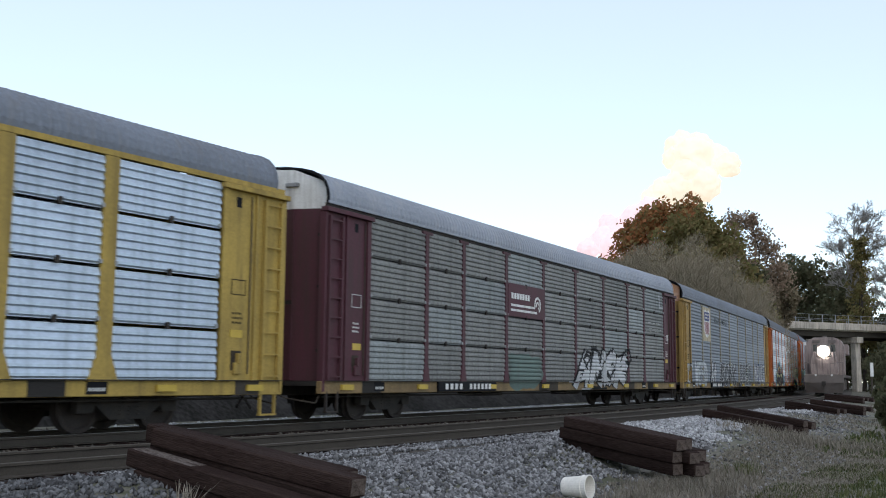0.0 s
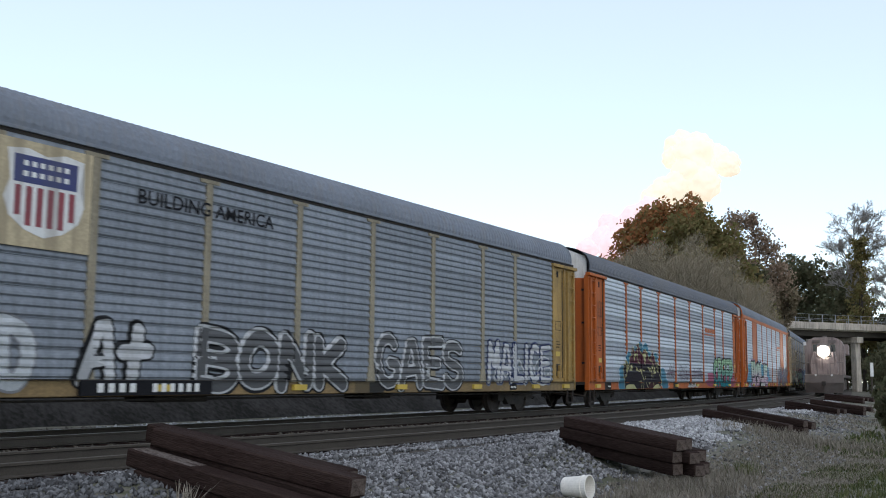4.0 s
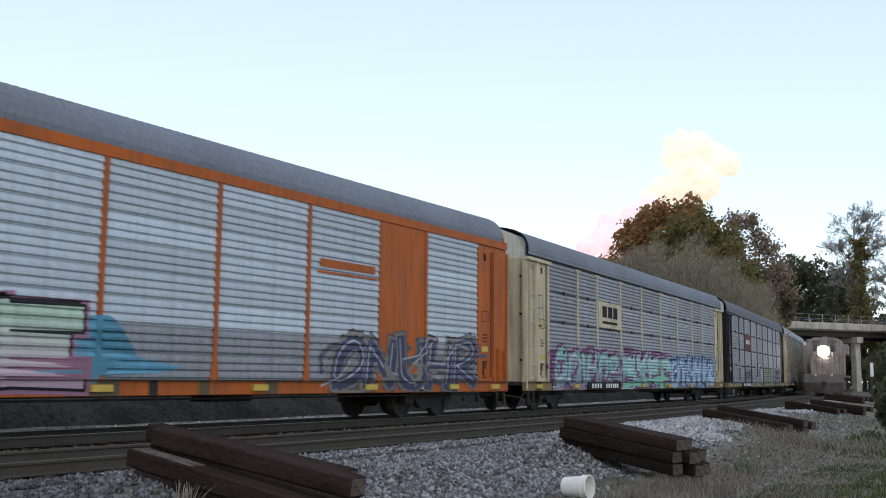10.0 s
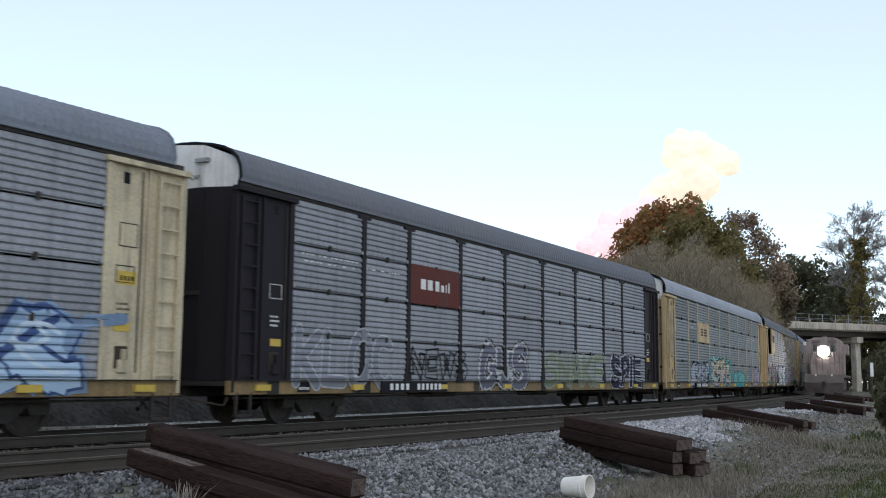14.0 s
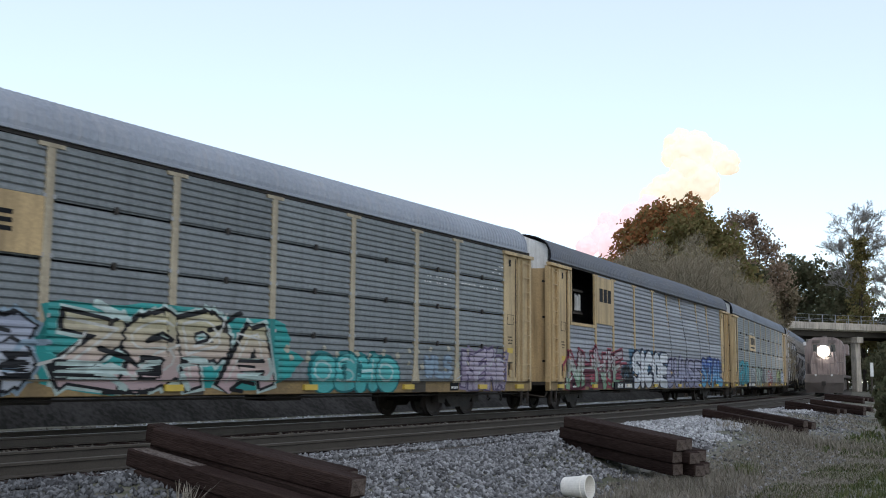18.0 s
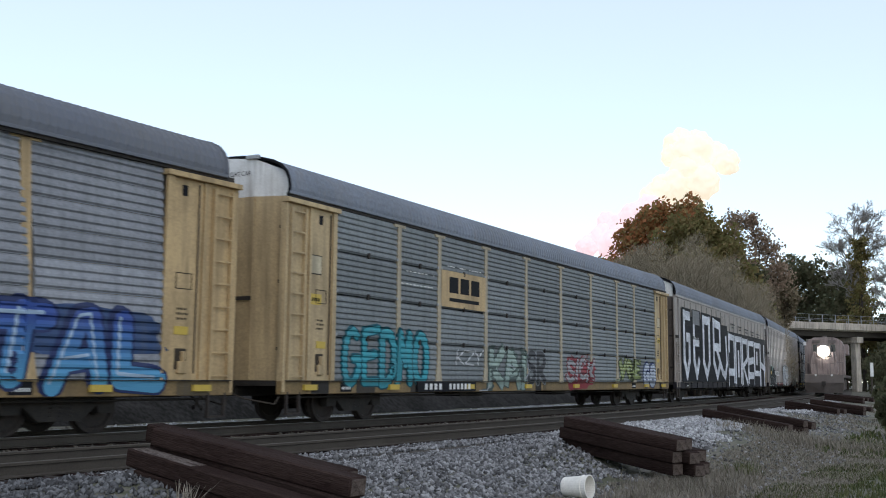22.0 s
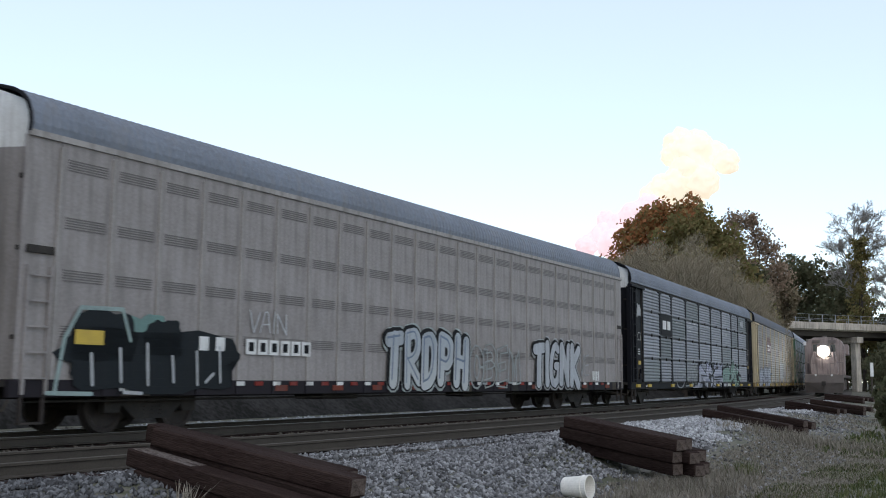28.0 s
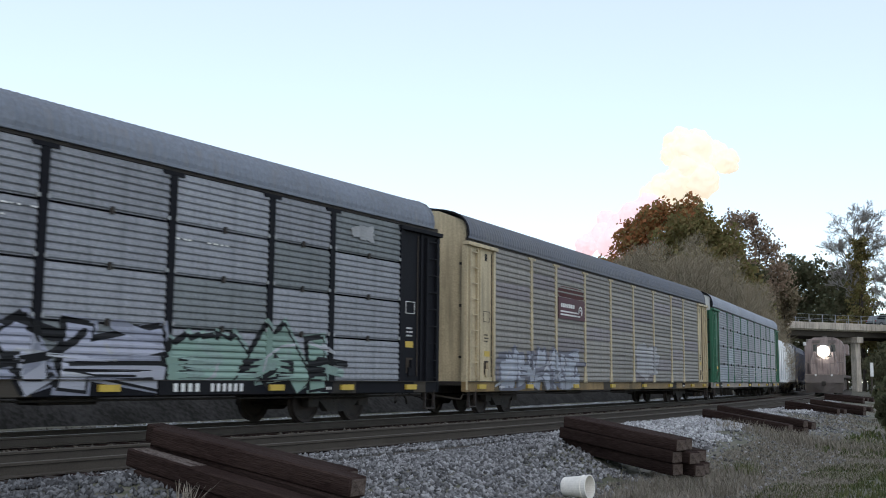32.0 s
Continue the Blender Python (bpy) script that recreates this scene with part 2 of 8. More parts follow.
def ground_height(x, y):
    s, lat = along(x, y)
    n = noise.noise((x * 0.35, y * 0.35, 0)) * 0.05 + noise.noise((x * 1.3, y * 1.3, 4)) * 0.02
    z = -0.26 + n * (0.3 + 0.7 * smooth(2.2, 5.5, abs(lat + 1)))
    if lat < -4.2:
        # the slope falls away from the track; further along a swell of stone lies on it
        z -= 0.34 * smooth(-5.2, -9.2, lat)
        z += 0.27 * smooth(-8.0, 0.0, s) * (1 - 0.8 * smooth(12.0, 20.0, s)) * smooth(-4.2, -5.4, lat) * smooth(-10.5, -7.0, lat)
    z += 0.22 * math.exp(-((x + 3.2) ** 2 + (y - 10.9) ** 2) / 0.7) + 0.3 * math.exp(-((x - 2.1) ** 2 + (y - 17.7) ** 2) / 0.8)  # stone heaped against the stacks
    z += 1.1 * smooth(-13, -30, lat) * smooth(25, 90, s)
    z += 1.3 * smooth(7.5, 15, lat)
    return z


gx = np.concatenate([[-1500, -500, -200, -100, -60, -40, -30, -22], np.arange(-18, 12, 0.3), np.arange(12, 30, 0.75), np.arange(30, 80, 2.5), [90, 110, 150, 250, 500, 1500]])
gy = np.concatenate([[-1500, -400, -150, -60, -25, -10, -4, 0, 3], np.arange(5, 24, 0.3), np.arange(24, 50, 0.75), np.arange(50, 140, 2.5), [150, 170, 200, 260, 400, 800, 1500]])
gv = [(x, y, ground_height(x, y)) for y in gy for x in gx]
nx = len(gx)
gf = [(j * nx + i, j * nx + i + 1, (j + 1) * nx + i + 1, (j + 1) * nx + i) for j in range(len(gy) - 1) for i in range(nx - 1)]
ground_mesh = raw_mesh("ground", gv, gf, M["soil"])
for p in ground_mesh.polygons:
    p.use_smooth = True
tagged(new("ground", ground_mesh), "patchy soil with dry and green autumn grass", "ground", kind="structure")


def strip(name, s0, s1, step, profile, mat, label, category):
    """A band along the line, its section given as (lat, z)."""
    ss = np.arange(s0, s1 + step / 2, step)
    vv = [line(s, lat)[:2] + (z,) for s in ss for lat, z in profile]
    k = len(profile)
    ff = [(i * k + j, (i + 1) * k + j, (i + 1) * k + j + 1, i * k + j + 1) for i in range(len(ss) - 1) for j in range(k - 1)]
    return tagged(new(name, raw_mesh(name, vv, ff, mat)), label, category, kind="structure")


strip("ballast_bed", -60, 400, 2.0, [(-4.9, -0.5), (-4.3, -0.215), (-0.9, -0.215), (0.2, -0.2), (3.2, -0.2), (4.6, -0.25), (5.6, -0.5)], M["ballast_bed"], "grey crushed stone bed under two railway tracks", "track bed")

M["bank"] = material("overgrown_bank", (0.055, 0.052, 0.05), 0.95, gloss=0.05, second=(0.022, 0.021, 0.019), scale=0.7, fine=7, amount=0.6, bump=0.9)
strip("far_bank", -60, 90, 2.0, [(5.9, -0.5), (7.4, -0.3), (9.2, 1.2), (12, 1.9), (16, 1.0)], M["bank"], "dark overgrown bank beyond the tracks", "bank")


def rail_mesh(name, lat, s0, s1, head):
    """A rail: foot, web and head swept along the line."""
    sec = [(-0.07, -0.17), (-0.07, -0.155), (-0.012, -0.14), (-0.012, -0.045), (-0.037, -0.035), (-0.037, -0.006), (0.037, -0.006), (0.037, -0.035), (0.012, -0.045), (0.012, -0.14), (0.07, -0.155), (0.07, -0.17)]
    if head:
        sec = [(-0.036, -0.006), (-0.03, 0.0), (0.03, 0.0), (0.036, -0.006)]
    ss = np.concatenate([np.arange(s0, 60, 1.5), np.arange(60, s1, 5)])
    vv = [line(s, lat + a)[:2] + (z,) for s in ss for a, z in sec]
    k = len(sec)
    ff = [(i * k + j, (i + 1) * k + j, (i + 1) * k + (j + 1) % k, i * k + (j + 1) % k) for i in range(len(ss) - 1) for j in range(k)]
    return raw_mesh(name, vv, ff, M[("rail_head" if lat > 0 else "rail_head_dull") if head else "rail"])


tie_mesh = to_mesh("tie", bevelled(boxes((-0.115, 0.115, -1.3, 1.3, -0.09, 0.09)), 0.012), M["tie"])
for tname, centre in (("railway_track", MAIN), ("railway_track", NEAR_TRACK)):
    tr = tagged(new(tname), "railway track of steel rails on dark timber sleepers", "railway track", "the two tracks", "structure")
    for side in (-0.753, 0.753):
        r = part("rail", rail_mesh("rail", centre + side, -60, 400, False), None, tr, "rust-brown steel rail")
        part("rail_head", rail_mesh("rail_head", centre + side, -60, 400, True), None, r, "rail head polished by wheels")
    for i in range(150):
        t_ob = part("sleeper", tie_mesh, None, tr, m=line_pose(-24 + i * 0.56, centre, -0.27) @ pose(0, 0, random.uniform(-0.008, 0.006), 0, 0, random.uniform(-0.7, 0.7)))


# ---- the train ----
_HALF_ROOF = [(1.58, 4.80), (1.60, 4.95), (1.57, 5.13), (1.49, 5.30), (1.35, 5.435), (1.15, 5.53), (0.85, 5.61), (0.40, 5.68)]
ROOF = [(-y, z) for y, z in _HALF_ROOF] + [(0.0, 5.70)] + _HALF_ROOF[::-1]
BODY = 13.55
ROOF_BACK = 0.34  # the roof stops short of the trailing end


def paint(name, colour, rough=0.55, dirt=GRIME, amount=0.3, gloss=0.12):
    return material(name, colour, rough, gloss=gloss, second=tuple(c * 0.52 + d * 0.22 for c, d in zip(colour, dirt)), scale=0.9, fine=22, amount=amount * 1.25, bump=0.08, streaks=tuple(c * 0.42 + d * 0.3 for c, d in zip(colour, dirt)), run=(0.46, 0.74, 0.85))


PAINT = {
    "yellow": paint("faded_yellow_paint", (0.47, 0.325, 0.085)),
    "maroon": paint("faded_maroon_paint", (0.10, 0.038, 0.05)),
    "gold": paint("dull_gold_paint", (0.42, 0.265, 0.085), amount=0.42),
    "orange": paint("faded_orange_paint", (0.46, 0.112, 0.022), amount=0.25),
    "cream": paint("cream_yellow_paint", (0.60, 0.51, 0.35)),
    "plum": paint("dark_brown_black_paint", (0.024, 0.021, 0.025), dirt=(0.05, 0.045, 0.045), gloss=0.05),
    "tan": paint("tan_yellow_paint", (0.53, 0.395, 0.225)),
    "sill_tan": paint("grimy_tan_sill_paint", (0.29, 0.195, 0.09), amount=0.55),
    "post_pale": paint("pale_buff_post_paint", (0.50, 0.42, 0.30), amount=0.35),
    "post_grey": paint("weathered_grey_gold_paint", (0.36, 0.31, 0.22), amount=0.4),
    "vent": paint("vent_shade_taupe", (0.17, 0.155, 0.148), amount=0.25),
    "rib": paint("pale_taupe_rib_paint", (0.36, 0.33, 0.31), amount=0.25),
    "buff": paint("buff_paint", (0.55, 0.39, 0.205)),
    "beige": paint("beige_paint", (0.36, 0.315, 0.285), amount=0.25),
    "taupe": paint("taupe_paint", (0.33, 0.298, 0.285), amount=0.25),
    "black": paint("faded_black_paint", (0.012, 0.012, 0.015), dirt=(0.025, 0.025, 0.03), gloss=0.05),
    "sand": paint("sand_yellow_paint", (0.56, 0.46, 0.30)),
    "green": paint("green_paint", (0.05, 0.165, 0.10)),
    "rust": material("flaking_orange_paint", (0.40, 0.17, 0.06), 0.6, second=(0.62, 0.6, 0.58), scale=0.7, fine=6, amount=0.16, bump=0.15),
    "pale_cream": paint("pale_cream_paint", (0.68, 0.64, 0.54)),
    "hopper_white": paint("white_hopper_paint", (0.66, 0.68, 0.70), amount=0.15),
    "hopper_blue": paint("dark_grey_hopper_paint", (0.11, 0.115, 0.15), amount=0.15),
}


def screen(name, colour, metal=0.15, rough=0.6, streak=None, amount=0.5, tone=0.13):
    return material(name, colour, rough, metal, second=tuple(c * 0.62 for c in colour), scale=0.8, fine=26, amount=amount, bump=0.1, stretch=(1, 1, 0.5), streaks=streak or tuple(c * 0.45 for c in colour), random_tone=tone, run=(0.46, 0.78, 0.5))


SCREEN = {
    "bright": screen("bright_aluminium_screen", (0.53, 0.6, 0.68), 0.55, 0.42, amount=0.3),
    "white": screen("pale_galvanised_screen", (0.50, 0.54, 0.58), 0.15, 0.6, streak=(0.3, 0.31, 0.33), amount=0.3),
    "grey": screen("weathered_grey_screen", (0.30, 0.305, 0.325), 0.15, 0.6),
    "brown": screen("grimy_brown_grey_screen", (0.245, 0.22, 0.222), 0.15, 0.6, streak=(0.11, 0.09, 0.085), amount=0.5),
    "band": screen("banded_blue_grey_screen", (0.36, 0.385, 0.42), 0.15, 0.6),
    "blue": screen("weathered_blue_grey_screen", (0.25, 0.27, 0.30), 0.15, 0.6),
    "warm": screen("weathered_warm_grey_screen", (0.27, 0.25, 0.225), 0.15, 0.6),
    "grime": screen("grimy_olive_grey_screen", (0.245, 0.242, 0.228), 0.15, 0.6, streak=(0.07, 0.065, 0.058), amount=0.75),
    "grime_pale": screen("grimy_pale_grey_screen", (0.29, 0.305, 0.30), 0.15, 0.6, streak=(0.09, 0.085, 0.075), amount=0.65),
    "dark": screen("weathered_dark_grey_screen", (0.215, 0.228, 0.23), 0.15, 0.6),
    "roof": material("grey_galvanised_roof", (0.21, 0.23, 0.27), 0.65, 0.1, second=(0.15, 0.16, 0.18), scale=0.5, fine=14, amount=0.4, bump=0.1, streaks=(0.2, 0.2, 0.21)),
    "roof_light": material("pale_galvanised_roof", (0.33, 0.35, 0.395), 0.65, 0.1, second=(0.23, 0.245, 0.275), scale=0.5, fine=14, amount=0.35, bump=0.1, streaks=(0.34, 0.34, 0.36)),
    "roof_dark": material("dull_grey_roof", (0.14, 0.15, 0.178), 0.65, 0.1, second=(0.16, 0.16, 0.165), scale=0.5, fine=14, amount=0.4, bump=0.1, streaks=(0.14, 0.14, 0.145)),
}


RIDGE = 0.029


def ridged(bm, x0, x1, z0, z1, n, depth=RIDGE, y=0.0, lip=0.015):
    """A sheet with n louvre-like level ridges, front towards -y: a short under side, a long slope above."""
    pitch = (z1 - z0 - 2 * lip) / n
    prof = [(y, z0), (y, z0 + lip)]
    for i in range(n):
        b = z0 + lip + i * pitch
        prof += [(y - depth, b + pitch * 0.2), (y - depth * 0.9, b + pitch * 0.5), (y, b + pitch * 0.92), (y, b + pitch)]
    prof.append((y, z1))
    prof += [(y + 0.03, z1), (y + 0.03, z0)]
    bm_prism(bm, prof, x0, x1)


_panels = {}


def panel_mesh(w, h, n, mat):
    key = (round(w, 2), round(h, 2), n, mat.name)
    if key not in _panels:
        bm = bmesh.new()
        ridged(bm, -key[0] / 2, key[0] / 2, 0, key[1], n)
        _panels[key] = to_mesh("side_panel", bm, mat)
    return _panels[key]


def roof_mesh(mat, cap, ends=True):
    """A bowed roof with ridges from side to side."""
    n = 150
    pitch = (2 * BODY - 0.1 - ROOF_BACK) / n
    xs = []
    for i in range(n):
        a = -BODY + 0.1 + i * pitch
        xs += [(a, 0), (a + 0.2 * pitch, 1), (a + 0.5 * pitch, 0)]
    xs.append((BODY - ROOF_BACK, 0))
    k = len(ROOF)
    vv, ff = [], []
    for x, up in xs:
        for j, (y, z) in enumerate(ROOF):
            q = 0.024 * up * (0 if j in (0, k - 1) else 1)
            vv.append((x, y * (1 + q / 1.6 * 0.8), z + q * 0.8))
    for i in range(len(xs) - 1):
        ff += [(i * k + j, i * k + j + 1, (i + 1) * k + j + 1, (i + 1) * k + j) for j in range(k - 1)]
    return raw_mesh("roof", vv, ff, mat)


# the truck: side frames, bolster, springs and two wheelsets
WHEEL_R = 0.457


def wheelset_mesh():
    bm = bmesh.new()
    for s in (-1, 1):
        prof = [(0.0, 0.09), (0.03, 0.12), (0.03, 0.34), (0.0, 0.37), (-0.02, WHEEL_R + 0.025), (0.02, WHEEL_R + 0.02), (0.05, WHEEL_R), (0.125, WHEEL_R - 0.004), (0.13, 0.385), (0.09, 0.35), (0.085, 0.13), (0.12, 0.1)]
        rings, sides = [], 24
        for off, r in prof:
            yy = s * (0.69 + off)
            rings.append([bm.verts.new((r * math.cos(2 * math.pi * i / sides), yy, r * math.sin(2 * math.pi * i / sides))) for i in range(sides)])
        for a in range(len(rings)):
            p, q = rings[a], rings[(a + 1) % len(rings)]
            for i in range(sides):
                bm.faces.new((p[i], p[(i + 1) % sides], q[(i + 1) % sides], q[i]))
        # bearing cap bolts show the turning
        for i in range(3):
            a = 2 * math.pi * i / 3
            bm_tube(bm, (0.05 * math.cos(a), s * 0.99, 0.05 * math.sin(a)), (0.05 * math.cos(a), s * 1.02, 0.05 * math.sin(a)), 0.015, sides=6)
    bm_tube(bm, (0, -0.995, 0), (0, 0.995, 0), 0.075, sides=12)
    return to_mesh("wheelset", bm, M["wheel"])


def truck_frame_mesh():
    bm = bmesh.new()
    for s in (-1, 1):
        o = [(-1.12, 0.36), (-1.12, 0.62), (-0.98, 0.66), (-0.7, 0.64), (-0.42, 0.80), (0.42, 0.80), (0.7, 0.64), (0.98, 0.66), (1.12, 0.62), (1.12, 0.36), (0.78, 0.36), (0.74, 0.5), (0.42, 0.24), (-0.42, 0.24), (-0.74, 0.5), (-0.78, 0.36)]
        y0, y1 = sorted((s * 0.9, s * 1.07))
        a = [bm.verts.new((x, y0, z)) for x, z in o]
        b = [bm.verts.new((x, y1, z)) for x, z in o]
        n = len(o)
        for i in range(n):
            bm.faces.new((a[i], a[(i + 1) % n], b[(i + 1) % n], b[i]))
        bm.faces.new(a)
        bm.faces.new(b[::-1])
    return to_mesh("side_frame", bm, M["black_steel"])


def spring_mesh():
    """One coil spring, as a wound profile."""
    bm = bmesh.new()
    rings = []
    for k in range(9):
        r = 0.085 if k % 2 else 0.062
        rings.append([bm.verts.new((r * math.cos(math.pi * i / 4), r * math.sin(math.pi * i / 4), 0.30 + k * 0.033)) for i in range(8)])
    for p, q in zip(rings, rings[1:]):
        for i in range(8):
            bm.faces.new((p[i], p[(i + 1) % 8], q[(i + 1) % 8], q[i]))
    return to_mesh("spring", bm, M["wheel"])


WHEELSET, FRAME, SPRING = wheelset_mesh(), truck_frame_mesh(), spring_mesh()
BOLSTER = to_mesh("bolster", bevelled(boxes((-0.17, 0.17, -1.1, 1.1, 0.52, 0.74), (-0.3, 0.3, -0.3, 0.3, 0.6, 0.86)), 0.015), M["black_steel"])
wheelsets = []


def add_truck(car, x):
    t = part("truck", FRAME, None, car, "black cast steel truck with two axles", m=pose(x, 0, 0))
    part("bolster", BOLSTER, None, t)
    for sx in (-0.2, 0.0, 0.2):
        for sy in (-1, 1):
            part("spring", SPRING, None, t, m=pose(sx, sy * 1.0, 0))
    for wx in (-0.89, 0.89):
        w = part("wheelset", WHEELSET, None, t, "worn steel wheels on an axle", m=pose(wx, 0, WHEEL_R))
        wheelsets.append((w, wx))


COUPLER = bmesh.new()
bm_box(COUPLER, -0.05, 0.62, -0.1, 0.1, 0.72, 0.94)
bm_box(COUPLER, 0.56, 0.74, -0.17, 0.14, 0.66, 1.0)
COUPLER = to_mesh("coupler", bevelled(COUPLER, 0.02), M["black_steel"])


def ladder_mesh(mat):
    bm = bmesh.new()
    for x in (-0.24, 0.24):
        bm_box(bm, x - 0.03, x + 0.03, -0.075, 0.0, 0.94, 4.55)
    for i in range(9):
        z = 1.02 + i * 0.43
        bm_box(bm, -0.24, 0.24, -0.07, -0.045, z - 0.014, z + 0.014)
    return to_mesh("ladder", bm, mat)


def step_mesh(mat):
    return to_mesh("sill_step", boxes((-0.23, -0.19, -0.03, 0.03, 0.26, 0.7), (0.19, 0.23, -0.03, 0.03, 0.26, 0.7), (-0.23, 0.23, -0.05, 0.05, 0.24, 0.275)), mat)


def text_mesh(word, offset=0.0, shear=0.0, space=1.0):
    """The outline of a word as a flat mesh, one unit wide and high."""
    cu = bpy.data.curves.new("word", "FONT")
    cu.body, cu.offset, cu.shear, cu.resolution_u, cu.space_character = word, offset, shear, 3, space
    ob = bpy.data.objects.new("word", cu)
    me = bpy.data.meshes.new_from_object(ob)
    bpy.data.objects.remove(ob)
    bpy.data.curves.remove(cu)
    return me


def lettering(parent, name, word, x0, x1, z0, z1, y, mat, offset=0.0, shear=0.0, label="", wobble=0.0, space=1.0, seed=0):
    """Letters fitted to a rectangle on the near side of a car."""
    me = text_mesh(word, offset, shear, space)
    base = text_mesh(word, 0.0, shear, space)
    co = np.array([v.co[:] for v in me.vertices])
    bc = np.array([v.co[:] for v in base.vertices])
    bpy.data.meshes.remove(base)
    lo, hi = bc.min(0), bc.max(0)
    u, v = (co[:, 0] - lo[0]) / (hi[0] - lo[0]), (co[:, 1] - lo[1]) / (hi[1] - lo[1])
    X, Z = x0 + u * (x1 - x0), z0 + v * (z1 - z0)
    if wobble:
        Z = Z + wobble * (z1 - z0) * np.sin(u * 17 + seed) * (0.35 + 0.65 * v)
        X = X + wobble * 0.35 * np.sin(v * 7 + u * 23 + seed)
    Z = np.maximum(Z, 0.665)
    for i, vert in enumerate(me.vertices):
        vert.co = (X[i], y, Z[i])
    me.materials.clear()
    me.materials.append(mat)
    return part(name, me, None, parent, label)


_spray = {}


def spray(colour, fade=None):
    """Spray paint over level ridges, with worn and dusty patches; fade is the colour towards the sill."""
    key = tuple(round(c, 3) for c in (*colour, *(fade or ())))
    if key in _spray:
        return _spray[key]
    dusty = min(1.0, max(colour) / 0.25 + 0.1)
    m = material("spray_paint", colour, 0.65, second=tuple(c * 0.7 + 0.03 * dusty for c in colour), scale=1.2, fine=24, amount=0.5, bump=0, streaks=tuple(c * 0.55 + 0.06 * dusty for c in colour), run=(0.48, 0.7, 0.7))
    t, n = m.node_tree, m.node_tree.nodes
    tc = n.new("ShaderNodeTexCoord")
    wv = n.new("ShaderNodeTexWave")
    wv.bands_direction = "Z"
    wv.wave_profile = "SAW"
    wv.inputs["Scale"].default_value = 2.3
    wv.inputs["Distortion"].default_value = 0.0
    t.links.new(tc.outputs["Object"], wv.inputs["Vector"])
    bp = n.new("ShaderNodeBump")
    bp.inputs["Strength"].default_value, bp.inputs["Distance"].default_value = 0.9, 0.05
    t.links.new(wv.outputs["Fac"], bp.inputs["Height"])
    b = n["Principled BSDF"]
    t.links.new(bp.outputs[0], b.inputs["Normal"])
    if fade:
        sp = n.new("ShaderNodeSeparateXYZ")
        t.links.new(tc.outputs["Object"], sp.inputs[0])
        mr = n.new("ShaderNodeMapRange")
        mr.inputs["From Min"].default_value, mr.inputs["From Max"].default_value = 1.9, 0.9
        t.links.new(sp.outputs["Z"], mr.inputs["Value"])
        mx = n.new("ShaderNodeMix")
        mx.data_type = "RGBA"
        mx.inputs["B"].default_value = (*fade, 1)
        t.links.new(b.inputs["Base Color"].links[0].from_socket, mx.inputs["A"])
        t.links.new(mr.outputs[0], mx.inputs["Factor"])
        t.links.new(mx.outputs["Result"], b.inputs["Base Color"])
    _spray[key] = m
    return m


def blob(parent, name, x0, x1, z0, z1, y, mat, seed, rough=0.16, label=""):
    """A patch of paint with a wavy edge."""
    rng = random.Random(seed)
    n = 44
    ph = [rng.uniform(0, 6.28) for _ in range(5)]
    bm = bmesh.new()
    vs = []
    for i in range(n):
        a = 2 * math.pi * i / n
        sq = 1 / max(abs(math.cos(a)) ** 1.0, abs(math.sin(a)) ** 1.0) ** 0.75
        r = sq * (1 + rough * (math.sin(3 * a + ph[0]) * 0.5 + math.sin(7 * a + ph[1]) * 0.5 + math.sin(13 * a + ph[2]) * 0.35)) * 0.92
        vs.append(bm.verts.new(((x0 + x1) / 2 + math.cos(a) * r * (x1 - x0) / 2, y, (z0 + z1) / 2 + math.sin(a) * r * (z1 - z0) / 2)))
    bm.faces.new(vs)
    bmesh.ops.triangulate(bm, faces=bm.faces)
    return part(name, bm, mat, parent, label)


FRONT = -1.628


W_LINE = (0.5, 0.5, 0.53)


def bow(cx, cz, rx, rz, a0, a1, n=9):
    return [(cx + rx * math.cos(radians(a0 + (a1 - a0) * i / n)), cz + rz * math.sin(radians(a0 + (a1 - a0) * i / n))) for i in range(n + 1)]


# letters as a few drawn strokes in a square of one by one
GLYPH = {}
GLYPH["A"] = [[(0, 0), (0.38, 0.95), (0.62, 0.95), (1, 0)], [(0.25, 0.34), (0.75, 0.34)]]
GLYPH["B"] = [[(0.05, 0), (0.05, 1)], [(0.05, 1), *bow(0.5, 0.76, 0.42, 0.24, 90, -90), (0.05, 0.52)], [(0.4, 0.52), *bow(0.52, 0.26, 0.46, 0.26, 90, -90), (0.05, 0)]]
GLYPH["C"] = [bow(0.55, 0.5, 0.52, 0.5, 52, 308)]
GLYPH["D"] = [[(0.05, 0), (0.05, 1)], [(0.05, 1), *bow(0.4, 0.5, 0.58, 0.5, 90, -90), (0.05, 0)]]
GLYPH["E"] = [[(1, 1), (0.08, 0.96), (0.08, 0.04), (1, 0)], [(0.08, 0.5), (0.85, 0.52)]]
GLYPH["F"] = [[(1, 1), (0.08, 0.96), (0.08, 0)], [(0.08, 0.5), (0.8, 0.52)]]
GLYPH["G"] = [[*bow(0.52, 0.5, 0.5, 0.5, 52, 330), (0.96, 0.46), (0.6, 0.46)]]
GLYPH["H"] = [[(0.06, 0), (0.06, 1)], [(0.94, 0), (0.94, 1)], [(0.06, 0.5), (0.94, 0.5)]]
GLYPH["I"] = [[(0.5, 0), (0.5, 1)]]
GLYPH["K"] = [[(0.08, 0), (0.08, 1)], [(0.95, 1), (0.15, 0.48), (1, 0)]]
GLYPH["L"] = [[(0.08, 1), (0.08, 0.04), (1, 0)]]
GLYPH["M"] = [[(0, 0), (0.12, 1), (0.5, 0.4), (0.88, 1), (1, 0)]]
